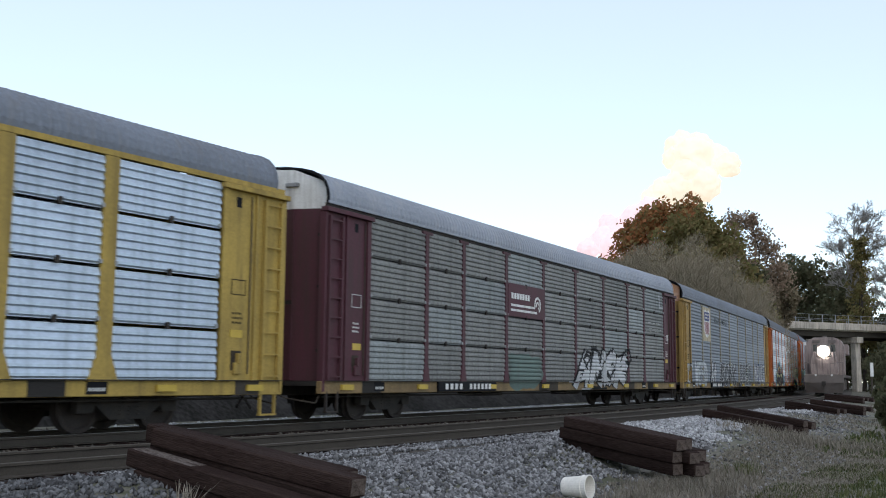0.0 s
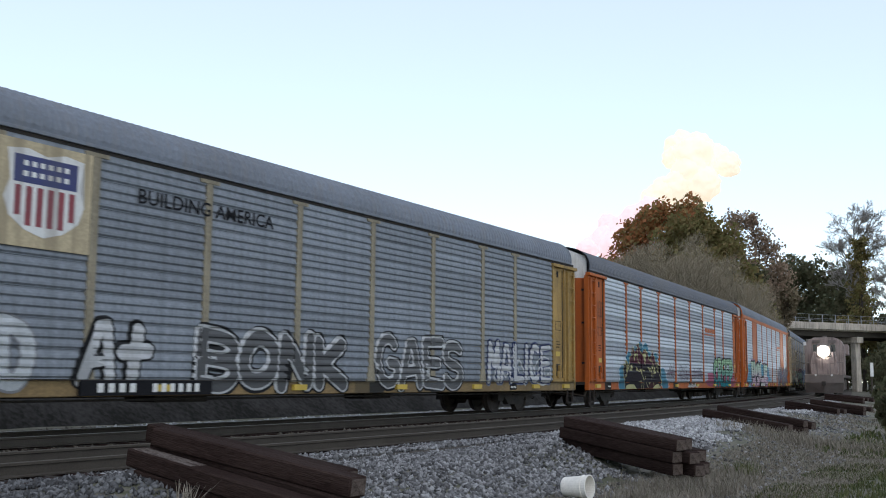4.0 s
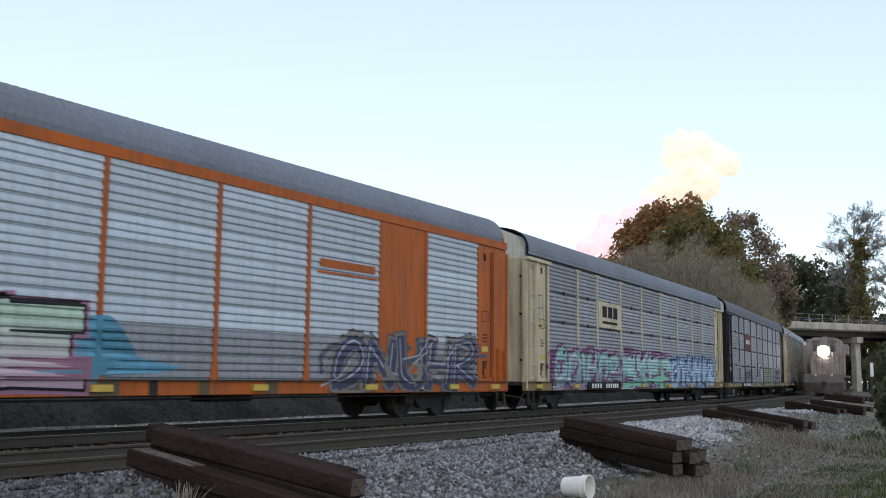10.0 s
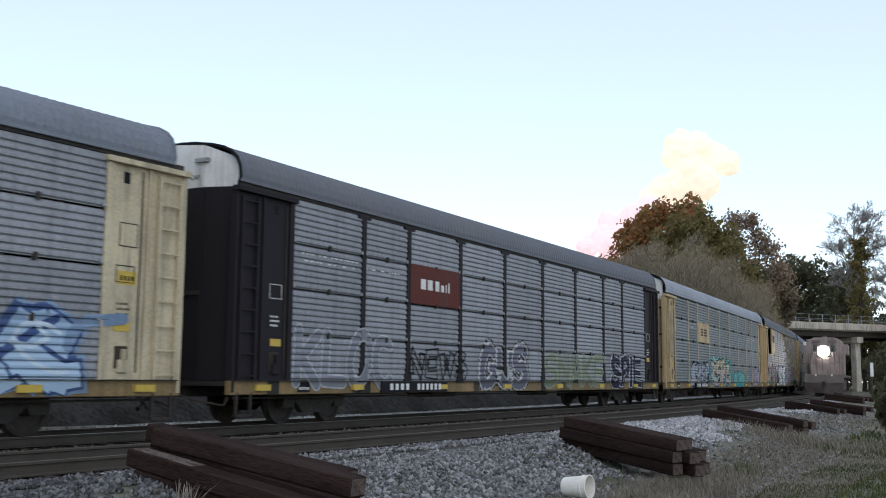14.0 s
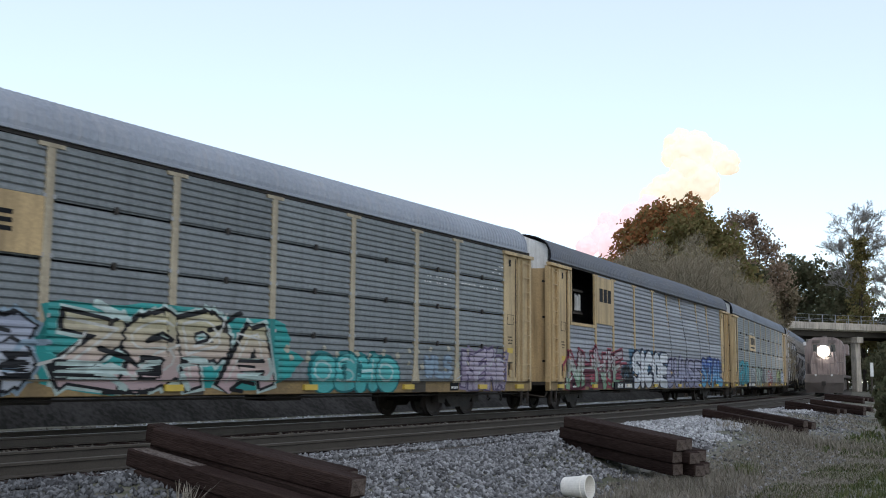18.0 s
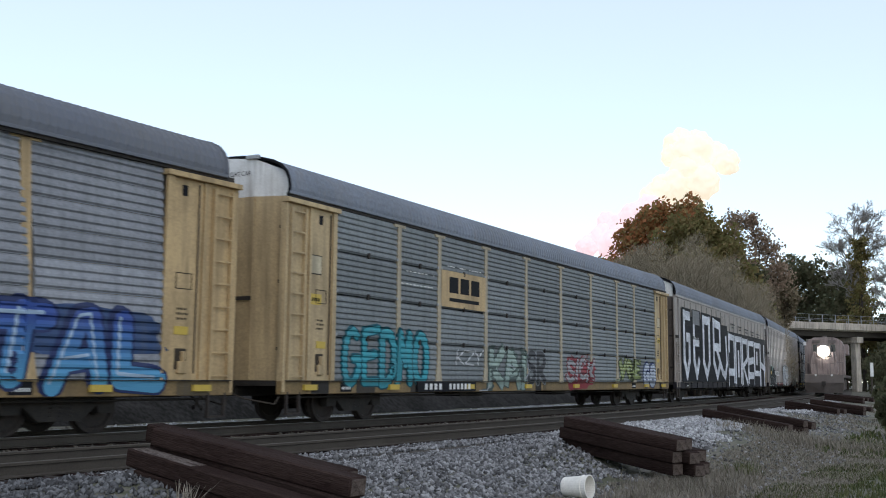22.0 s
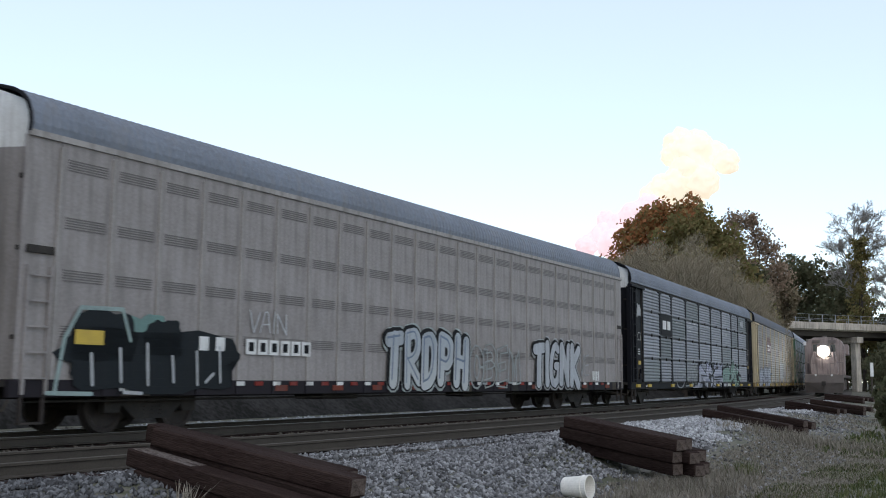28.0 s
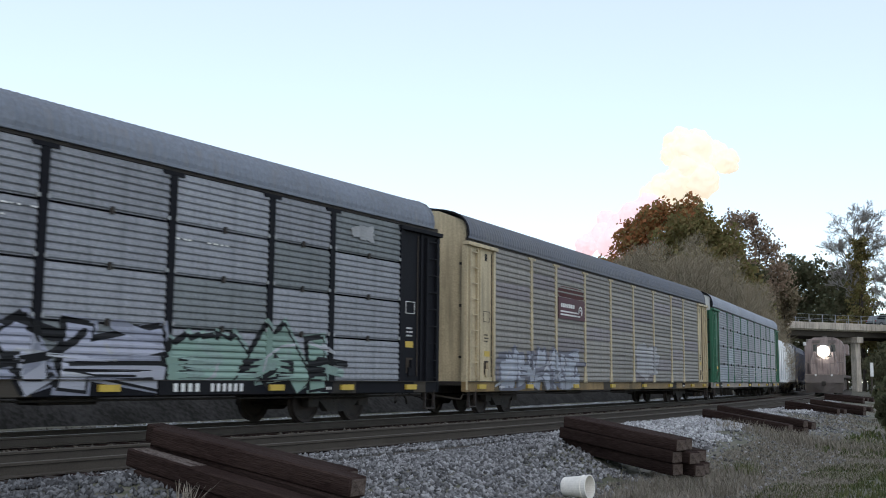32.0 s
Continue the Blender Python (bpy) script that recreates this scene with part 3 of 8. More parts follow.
GLYPH["N"] = [[(0.04, 0), (0.06, 1), (0.94, 0), (0.96, 1)]]
GLYPH["O"] = [bow(0.5, 0.5, 0.5, 0.5, 0, 360, 14)]
GLYPH["P"] = [[(0.08, 0), (0.08, 1)], [(0.08, 1), *bow(0.5, 0.72, 0.46, 0.28, 90, -90), (0.08, 0.44)]]
GLYPH["Q"] = [bow(0.5, 0.5, 0.5, 0.5, 0, 360, 14), [(0.6, 0.3), (1, 0)]]
GLYPH["R"] = [[(0.08, 0), (0.08, 1)], [(0.08, 1), *bow(0.5, 0.74, 0.44, 0.26, 90, -90), (0.2, 0.48), (1, 0)]]
GLYPH["S"] = [[*bow(0.52, 0.76, 0.46, 0.24, 30, 270), *bow(0.48, 0.26, 0.48, 0.26, 90, -150)]]
GLYPH["T"] = [[(0, 1), (1, 1)], [(0.5, 1), (0.5, 0)]]
GLYPH["U"] = [[(0.05, 1), *bow(0.5, 0.38, 0.45, 0.38, 180, 360), (0.95, 1)]]
GLYPH["V"] = [[(0, 1), (0.5, 0), (1, 1)]]
GLYPH["W"] = [[(0, 1), (0.25, 0), (0.5, 0.7), (0.75, 0), (1, 1)]]
GLYPH["X"] = [[(0, 0), (1, 1)], [(0, 1), (1, 0)]]
GLYPH["Y"] = [[(0, 1), (0.5, 0.5), (1, 1)], [(0.5, 0.5), (0.5, 0)]]
GLYPH["Z"] = [[(0, 1), (1, 0.97), (0, 0.03), (1, 0)]]
GLYPH["8"] = [bow(0.5, 0.26, 0.5, 0.26, 0, 360, 12), bow(0.5, 0.76, 0.42, 0.24, 0, 360, 12)]
GLYPH["+"] = [[(0, 0.5), (1, 0.5)], [(0.5, 0.05), (0.5, 0.95)]]


def brushed(lines, radius, y, shift=(0.0, 0.0), floor=0.662):
    """Round-ended brush strokes along lines of (x, z), flat at y; nothing goes below the sill."""
    bm = bmesh.new()
    k, done = 0, []
    for line_ in lines:
        pts = [(x + shift[0], z + shift[1]) for x, z in line_]
        mids = []
        for x, z in pts:
            k += 1
            yy = y - 0.00004 * k
            mid = bm.verts.new((x, yy, max(floor, z)))
            ring = [bm.verts.new((x + radius * math.cos(math.pi * i / 5), yy, max(floor, z + radius * math.sin(math.pi * i / 5)))) for i in range(10)]
            for i in range(10):
                bm.faces.new((mid, ring[(i + 1) % 10], ring[i]))
            mids.append(mid)
        for p, q in zip(mids, mids[1:]):
            dx, dz = q.co.x - p.co.x, q.co.z - p.co.z
            ln = math.hypot(dx, dz)
            if ln < 1e-4:
                continue
            k += 1
            yy = y - 0.00004 * k
            nx_, nz_ = -dz / ln * radius, dx / ln * radius
            for s in (1, -1):
                u = bm.verts.new((p.co.x + s * nx_, yy, max(floor, p.co.z + s * nz_)))
                v = bm.verts.new((q.co.x + s * nx_, yy, max(floor, q.co.z + s * nz_)))
                bm.faces.new((p, u, v, q) if s > 0 else (q, v, u, p))
        if done:
            p, q = min(((p, q) for p in done for q in mids), key=lambda e: (e[0].co - e[1].co).length)
            bm.faces.new((p, q, bm.verts.new(q.co + Vector((0.006, 0, 0.006)))))
        done += mids
    return bm


def chiselled(lines, fat, thin, y, shift=(0.0, 0.0), grow=0.0, floor=0.662):
    """Square-ended strokes, fat where they rise and thin where they lie, flat at y."""
    bm = bmesh.new()
    k = 0
    for ln_ in lines:
        for (xa, za), (xb, zb) in zip(ln_, ln_[1:]):
            dx, dz = xb - xa, zb - za
            ln = math.hypot(dx, dz)
            if ln < 1e-4:
                continue
            k += 1
            half = fat * abs(dz) / ln + thin * abs(dx) / ln + grow
            nx_, nz_ = -dz / ln * half, dx / ln * half
            ex, ez = dx / ln * (half * 0.8 + grow * 0.3), dz / ln * (half * 0.8 + grow * 0.3)
            yy = y - 0.00005 * k
            bm.faces.new([bm.verts.new((x + shift[0], yy, max(floor, z + shift[1]))) for x, z in ((xa + nx_ - ex, za + nz_ - ez), (xa - nx_ - ex, za - nz_ - ez), (xb - nx_ + ex, zb - nz_ + ez), (xb + nx_ + ex, zb + nz_ + ez))])
    return bm


def tag_writing(car, word, x0, x1, z0, z1, fill, edge, shear=0.0, wobble=0.05, fat=0.05, seed=1, fade=None, rim=None, shine=None, drop=True, hollow_=False, block=None):
    """A sprayed word of round swollen letters, each with its own lean, outline and drop shadow; rim is a second, outer line."""
    rng = random.Random(seed * 31 + len(word))
    w = (x1 - x0) / len(word)
    h = z1 - z0
    wild = min(1.0, wobble * 9)
    r = min(0.17 * w, 0.17 * h) * (0.72 + 6.0 * fat)
    if edge is None:
        r *= 0.35
    line_w = min(0.05, 0.3 * r)
    base_r = r
    if block is None:
        block = edge is not None and not hollow_ and wobble >= 0.08

    def laid(lines_, rad, y_, shift=(0.0, 0.0)):
        if block:
            return chiselled(lines_, base_r * 1.05, base_r * 0.72, y_, shift, rad - r)
        return brushed(lines_, rad, y_, shift)
    share = [0.45 if c == "I" else 1.0 for c in word.upper()]
    cell = (x1 - x0) / sum(share)
    for i, c in enumerate(word.upper()):
        if c not in GLYPH:
            continue
        r = base_r * (0.8 if c in "BEAR8SG" else 1.0)
        gap = (0.35 if fat < 0.1 else 0.8) * r
        a, b = x0 + sum(share[:i]) * cell + r - gap * 0.5, x0 + sum(share[:i + 1]) * cell - r + gap * 0.5
        lo, hi = z0 + r + h * rng.uniform(0, 0.08) * wild, z1 - r - h * rng.uniform(0, 0.14) * wild
        if c == "I":
            a = b = (a + b) / 2
        lean = shear * h * 0.5 + rng.uniform(-0.16, 0.16) * wild * w
        p1, p2 = rng.uniform(0, 6), rng.uniform(0, 6)
        lines = [[(a + u * (b - a) + (v - 0.5) * lean + 0.05 * wild * w * math.sin(5 * v + p1), lo + v * (hi - lo) + 0.05 * wild * h * math.sin(4 * u + p2)) for u, v in ln] for ln in GLYPH[c]]
        y = FRONT - 0.003 * i
        if hollow_:
            # only the outline is drawn
            loops = []
            for ln in lines:
                sides = []
                for s in (1, -1):
                    side = []
                    for j, (x, z) in enumerate(ln):
                        xa, za = ln[max(0, j - 1)]
                        xb, zb = ln[min(len(ln) - 1, j + 1)]
                        q = math.hypot(xb - xa, zb - za) or 1.0
                        side.append((x - s * (zb - za) / q * r, z + s * (xb - xa) / q * r))
                    sides.append(side)
                loops.append(sides[0] + sides[1][::-1] + sides[0][:1])
            part("graffiti_line", brushed(loops, max(0.022, 0.2 * r), y), spray(edge), car, "thin sprayed outline of a letter")
            continue
        if rim:
            part("graffiti_rim", laid(lines, r + line_w * 2.4, FRONT + 0.005 + 0.0005 * i), spray(rim), car, "sprayed outer line")
        if edge is not None:
            part("graffiti_outline", laid(lines, r + line_w, y + 0.0015), spray(edge), car, "sprayed letter outline")
            if drop:
                part("graffiti_shadow", laid(lines, r + line_w * 0.9, FRONT + 0.0035, (-0.3 * r - 0.02, 0.22 * r)), spray(edge), car, "dark drop shadow of a letter")
        part("graffiti_letter", laid(lines, r, y), spray(fill, fade), car, "sprayed letter")
        if wild > 0.85 and edge is not None:
            # spikes, loops and inner lines that cross the letters
            for j in range(3):
                xa, za = rng.uniform(a - r, b + r), rng.uniform(z0, z1)
                way = rng.uniform(0, 6.28)
                ln = [(xa + q * 0.28 * w * math.cos(way + 0.7 * math.sin(q * 1.3)), max(z0, min(z1 + 0.12, za + q * 0.16 * h * math.sin(way + 0.5 * q)))) for q in range(4)]
                tone = (edge, rim or edge, shine or W_LINE)[j]
                part("graffiti_stroke", brushed([ln], r * (0.30, 0.42, 0.16)[j], y - 0.0008 - 0.0003 * j), spray(tone), car, "sprayed inner stroke")
        if shine:
            part("graffiti_shine", brushed(lines, r * 0.16, y - 0.0012, (-0.35 * r, 0.3 * r)), spray(shine), car, "thin light line inside a letter")


def bars(car, name, x0, x1, z0, z1, count, mat, y=-1.618, label="plain painted marks"):
    """Marks that are not to be read: one bar a character."""
    w = (x1 - x0) / count
    me = to_mesh(name, boxes((-0.28 * w, 0.28 * w, y, y + 0.004, z0, z1)), mat)
    for i in range(count):
        part(name, me, None, car, label, m=pose(x0 + (i + 0.5) * w, 0, 0))


def sheet(car, name, x0, x1, z0, z1, mat, y=-1.615, thick=0.012, label=""):
    return part(name, boxes((x0, x1, y, y + thick, z0, z1)), mat, car, label)


# where the upright posts stand, from the car's middle, and the tiers of screens between them
POSTS = (-11.76, -9.0, -6.95, -4.2, -1.4, 1.4, 4.2, 6.95, 9.0, 11.76)


SILL = {"tan": "sill_tan", "buff": "sill_tan", "sand": "sill_tan", "gold": "sill_tan", "cream": "sill_tan"}


FOLD_Y = 0.72
FOLD = ((BODY - 0.26, 1.45), (BODY - 0.03, FOLD_Y))


def folded_end(s, z0, z1):
    """The end of the rack in plan: a flat middle leaf and two leaves that fold back to the corners.
    Without z1 the upper edge follows the roof."""
    plan = [(FOLD[0][0] - 0.1, -1.45), (FOLD[0][0], -1.45), (FOLD[1][0], -FOLD_Y), (FOLD[1][0], 0.0), (FOLD[1][0], FOLD_Y), (FOLD[0][0], 1.45), (FOLD[0][0] - 0.1, 1.45)]
    edge_y, edge_z = [y for y, _ in ROOF], [z for _, z in ROOF]
    bm = bmesh.new()
    low, high = [], []
    for x, y in plan:
        top = z1 if z1 else float(np.interp(y, edge_y, edge_z)) - 0.03
        low.append(bm.verts.new((s * x, y, z0)))
        high.append(bm.verts.new((s * x, y, top)))
    n = len(plan)
    for i in range(n):
        bm.faces.new((low[i], low[(i + 1) % n], high[(i + 1) % n], high[i]))
    bm.faces.new(low[::-1])
    bm.faces.new(high)
    bmesh.ops.triangulate(bm, faces=[f for f in bm.faces if len(f.verts) > 4])
    return bm


def cap_text(cap, spec):
    """The warning stencilled across the white roof end, and a latch."""
    me = text_mesh("EXCESS HEIGHT CAR", 0.0)
    co = np.array([v.co[:] for v in me.vertices])
    lo, hi = co.min(0), co.max(0)
    z0 = spec.get("cap_z", 4.62) + 0.16
    for v, c in zip(me.vertices, co):
        u, w = (c[0] - lo[0]) / (hi[0] - lo[0]), (c[1] - lo[1]) / (hi[1] - lo[1])
        v.co = (-FOLD[1][0] - 0.006, 0.62 - 1.24 * u, z0 + 0.1 * w)
    me.materials.clear()
    me.materials.append(M["black_paint"])
    part("warning_words", me, None, cap, "black stencilled warning")
    part("cap_latch", boxes((-FOLD[1][0] - 0.07, -FOLD[1][0] + 0.02, -FOLD_Y - 0.12, -FOLD_Y + 0.2, z0 + 0.34, z0 + 0.42)), M["galvanised"], cap, "steel latch bar")


def conform(car, spec, posts, pw):
    """Lay the sprayed paint on what is under it: the ridges of the panels, the posts and the sill."""
    tiers, ridges, gap = spec.get("tiers", 4), spec.get("ridges", 7), spec.get("gap", 0.035)
    h = (4.76 - 0.93) / tiers
    zs, ys = [0.5, 0.926, 0.936], [-1.585, -1.585, -1.575]
    for k in range(tiers):
        z0 = 0.94 + k * h
        pitch = (h - gap - 0.03) / ridges
        for i in range(ridges):
            b = z0 + 0.015 + i * pitch
            for f, d in ((0.02, 0.0), (0.2, 1.0), (0.5, 0.9), (0.92, 0.0)):
                zs.append(b + f * pitch)
                ys.append(-1.577 - RIDGE * d)
    solid = [(posts[i], posts[i + 1]) for i in spec.get("solid", ())]
    for ob in list(car.children):
        base = ob.name.split(".")[0]
        if not (base.startswith("graffiti") or base in ("paint_patch", "paint_spot")):
            continue
        bm = bmesh.new()
        bm.from_mesh(ob.data)
        lo, hi = min(v.co.z for v in bm.verts), max(v.co.z for v in bm.verts)
        left, right = min(v.co.x for v in bm.verts), max(v.co.x for v in bm.verts)
        if hi > 3.0:
            bm.free()
            continue
        for z in zs:
            if lo < z < hi:
                bmesh.ops.bisect_plane(bm, geom=bm.verts[:] + bm.edges[:] + bm.faces[:], plane_co=(0, 0, z), plane_no=(0, 0, 1), dist=1e-5)
        for p in posts:
            for x in (p - pw * 2.1 - 0.02, p - pw - 0.012, p - pw, p + pw, p + pw + 0.012, p + pw * 2.1 + 0.02):
                if left < x < right:
                    bmesh.ops.bisect_plane(bm, geom=bm.verts[:] + bm.edges[:] + bm.faces[:], plane_co=(x, 0, 0), plane_no=(1, 0, 0), dist=1e-5)
        for v in bm.verts:
            y = float(np.interp(v.co.z, zs, ys))
            if v.co.z > 0.93:
                if any(abs(v.co.x - p) < pw + 0.006 for p in posts[1:-1]):
                    y = -1.619
                elif v.co.z < 1.36 and any(abs(v.co.x - p) < pw * 2.1 + 0.025 for p in posts[1:-1]):
                    y = -1.6195
                elif abs(v.co.x) > posts[-1]:
                    y = -1.623 if abs(v.co.x) < posts[-1] + 0.09 else -1.568
                elif any(a <= v.co.x <= b for a, b in solid):
                    y = -1.592
            v.co.y = y - 0.0115 + (v.co.y - FRONT) * 0.7
        bm.to_mesh(ob.data)
        bm.free()


def bay_marks(car, s, e0, pale):
    """A framed data plate, rows of small stencil marks, a door latch with its rod and worn scrapes on an end bay."""
    ink = M["white_paint"] if pale else M["black_paint"]
    x = s * (e0 + 0.45)
    for k in range(3):
        bars(car, "stencil_mark", x - 0.16, x + 0.1 + 0.04 * (k % 2), 2.02 + 0.09 * k, 2.06 + 0.09 * k, 5, ink, -1.569)
    for a, b, c, d in ((-0.2, 0.2, 2.58, 2.595), (-0.2, 0.2, 2.865, 2.88), (-0.2, -0.185, 2.595, 2.865), (0.185, 0.2, 2.595, 2.865)):
        part("plate_frame", boxes((x + a, x + b, -1.572, -1.566, c, d)), ink, car, "thin painted frame")
    rod = bmesh.new()
    bm_tube(rod, (x + 0.3, -1.585, 1.05), (x + 0.3, -1.585, 4.55), 0.014, sides=6)
    part("lock_rod", rod, M["rail"], car, "long lock rod of the end door")
    part("vent_hole", boxes((x - 0.12, x + 0.02, -1.570, -1.566, 4.3, 4.5)), M["black_paint"], car, "dark slot at the top of the bay")
    part("grime_scrape", boxes((x - 0.16, x + 0.12, -1.5695, -1.566, 1.12, 1.5)), spray((0.07, 0.055, 0.042)), car, "dark greasy scrape round the latch")


def autorack(spec):
    """One enclosed car carrier: sill, trucks, posts, tiers of ridged side panels, bowed roof, ends, ladders."""
    car = new("autorack_railcar")
    tagged(car, spec["label"], "railcar", "cars of the freight train")
    col, scr = PAINT[spec["body"]], SCREEN[spec["screen"]]
    roof = SCREEN[spec.get("roof", "roof")]
    posts = spec.get("posts", POSTS)
    tiers, ridges = spec.get("tiers", 4), spec.get("ridges", 7)
    z_lo, z_hi = 0.93, 4.76
    style = spec.get("style", "screen")
    sill_mat = PAINT[SILL.get(spec.get("sill", spec["body"]), spec.get("sill", spec["body"]))]
    part("sill", bevelled(boxes((-BODY, BODY, -1.585, -1.45, 0.65, 0.925)), 0.012), sill_mat, car, "long painted side sill")
    part("sill", bevelled(boxes((-BODY, BODY, 1.45, 1.585, 0.65, 0.925)), 0.012), sill_mat, car)
    part("deck", boxes((-BODY, BODY, -1.45, 1.45, 0.82, 0.92)), M["black_steel"], car)
    part("centre_sill", bevelled(boxes((-BODY + 0.1, BODY - 0.1, -0.35, 0.35, 0.6, 0.82), (-5.0, -3.6, -1.2, -0.4, 0.52, 0.82), (2.0, 3.2, -1.0, -0.4, 0.5, 0.82)), 0.02), M["black_steel"], car, "black underframe")
    pipe = bmesh.new()
    bm_tube(pipe, (-BODY + 0.4, -1.3, 0.58), (BODY - 0.4, -1.3, 0.58), 0.022, sides=6)
    part("brake_pipe", pipe, M["black_steel"], car)
    for x in (-10.06, 10.06):
        add_truck(car, x)
    part("coupler", COUPLER, None, car, m=pose(BODY - 0.12, 0, 0))
    part("coupler", COUPLER, None, car, m=pose(-BODY + 0.12, 0, 0, 0, 0, 180))
    rmat = PAINT["taupe"] if style == "sheet" and spec.get("roof_paint") else roof
    part("roof", roof_mesh(rmat, None), None, car, "bowed grey metal roof with ridges from side to side", m=pose(0, 0, spec.get("roof_lift", 0.0)))
    # the top rail under the roof
    lift = spec.get("roof_lift", 0.0)
    if spec.get("grey_rail", True):
        # black colour here draws the shadow line below the roof's edge
        part("top_rail", boxes((-BODY + 0.1, BODY - 0.1, -1.585, -1.52, 4.745, 4.83)), M["black_steel"], car, "dark seam under the roof")
        part("roof_edge", bevelled(boxes((-BODY + 0.08, BODY - ROOF_BACK, -1.632, -1.56, 4.805, 4.865)), 0.006), roof, car, "flange along the roof's edge")
    else:
        part("top_rail", boxes((-BODY + 0.1, BODY - 0.1, -1.61, -1.52, 4.74, 4.84 + lift)), PAINT[spec.get("rail", spec["body"])], car)
    part("top_rail", boxes((-BODY, BODY, 1.52, 1.60, 4.74, 4.83)), roof, car)
    # far wall, in one sheet
    far = bmesh.new()
    ridged(far, -BODY + 0.3, BODY - 0.3, z_lo, z_hi, 28)
    bmesh.ops.rotate(far, verts=far.verts, cent=(0, 0, 0), matrix=Matrix.Rotation(math.pi, 3, "Z"))
    bmesh.ops.translate(far, verts=far.verts, vec=(0, 1.55, 0))
    part("far_wall", far, scr, car)
    # ends
    white_end = spec.get("cap")
    for s in (-1, 1):
        split = spec.get("cap_z", 4.62) if white_end else 4.8
        door_mat = M[spec["end"]] if "end" in spec else col
        door = part("end_door", folded_end(s, 0.93, min(split, 4.80)), door_mat, car, {"peeled": "end doors with peeling paint", "shaded_end": "grimy dark end doors"}.get(spec.get("end"), "folding end doors"))
        for y, x in ((-1.40, FOLD[0][0]), (-FOLD_Y, FOLD[1][0]), (0.0, FOLD[1][0]), (FOLD_Y, FOLD[1][0]), (1.40, FOLD[0][0])):
            part("door_rib", boxes((*sorted((s * x, s * (x + 0.035))), y - 0.03, y + 0.03, 0.95, min(split, 4.8) - 0.05)), door_mat, door)
        part("door_bar", boxes((*sorted((s * (FOLD[1][0] - 0.02), s * (FOLD[1][0] + 0.04))), -FOLD_Y - 0.02, 0.05, 2.6, 2.68)), M["black_steel"], door, "dark locking bar")
        for z in (1.55, 2.95, 4.1):
            part("door_hinge", boxes((*sorted((s * (FOLD[0][0] + 0.0), s * (FOLD[0][0] + 0.07))), -1.43, -1.28, z, z + 0.07)), M["black_steel"], door)
        # brake hose and uncoupling lever
        hose = bmesh.new()
        pts = [(BODY - 0.15, -0.45, 0.72), (BODY + 0.1, -0.46, 0.58), (BODY + 0.3, -0.42, 0.40), (BODY + 0.48, -0.3, 0.34), (BODY + 0.62, -0.18, 0.4)]
        for p, q in zip(pts, pts[1:]):
            bm_tube(hose, (s * p[0], s * p[1], p[2]), (s * q[0], s * q[1], q[2]), 0.028, sides=6)
        part("brake_hose", hose, M["black_steel"], car, "black rubber brake hose")
        lever = bmesh.new()
        for p, q in (((BODY - 0.05, -1.5, 0.62), (BODY - 0.02, -1.42, 0.45)), ((BODY - 0.02, -1.42, 0.45), (BODY + 0.12, -0.75, 0.55)), ((BODY + 0.12, -0.75, 0.55), (BODY + 0.3, -0.1, 0.8))):
            bm_tube(lever, (s * p[0], p[1], p[2]), (s * q[0], q[1], q[2]), 0.018, sides=6)
        part("uncoupling_lever", lever, M["rail"], car)
        cap_mat = PAINT[spec["cap_paint"]] if "cap_paint" in spec else M["white_paint"]
        cap_part = part("roof_end", folded_end(s, min(split, 4.79), None), cap_mat if white_end else col, car, "white roof end" if white_end else "")
        if white_end and s < 0:
            cap_text(cap_part, spec)
        # the rim of the roof
        rim = bmesh.new()
        for (ya, za), (yb, zb) in zip(ROOF, ROOF[1:]):
            xr = -(BODY - 0.1) if s < 0 else BODY - ROOF_BACK
            bm_tube(rim, (xr, ya, za + 0.005), (xr, yb, zb + 0.005), 0.034, sides=6, cap=False)
        part("roof_rim", rim, M["black_paint"] if s < 0 and "rim" not in spec else PAINT[spec["rim"]] if "rim" in spec else roof, car)
    if style == "sheet":
        side_sheet(car, spec, col, scr)
    else:
        # solid end bays with corner post and ladder
        e0 = posts[-1]
        for s in (-1, 1):
            a, b = sorted((s * e0, s * (BODY - 0.1)))
            bay = bmesh.new()
            bm_box(bay, a, b, -1.565, -1.50, z_lo, 4.76)
            part("end_bay", bevelled(bay, 0.01), col, car, "solid painted end bay")
            part("end_bay", boxes((a, b, 1.50, 1.565, z_lo, 4.76)), col, car)
            if not spec.get("plain_end"):
                part("rain_hood", bevelled(boxes((*sorted((s * (e0 - 0.12), s * (BODY + 0.02))), -1.68, -1.50, 4.62, 4.72)), 0.008), col, car, "rain hood over the end bay")
            part("end_post", boxes((*sorted((s * (e0 - 0.06), s * (e0 + 0.08))), -1.62, -1.55, z_lo, 4.62)), col, car)
            part("bay_post", boxes((*sorted((s * (BODY - 0.92), s * (BODY - 0.84))), -1.61, -1.55, z_lo, 4.62)), col, car)
            part("corner_post", boxes((*sorted((s * (BODY - 0.1), s * (BODY - 0.02))), -1.6, -1.44, 0.7, 4.62)), col, car)
            if not spec.get("plain_end"):
                part("ladder", ladder_mesh(col), None, car, "side ladder", m=pose(s * (BODY - 0.42), -1.57, 0))
            else:
                part("grab_iron", boxes(*[(-0.2, 0.2, -0.07, -0.045, z, z + 0.03) for z in (0.95, 1.35, 1.75)], (-0.22, -0.19, -0.07, 0, 0.9, 1.85), (0.19, 0.22, -0.07, 0, 0.9, 1.85)), col, car, m=pose(s * (BODY - 0.42), -1.565, 0))
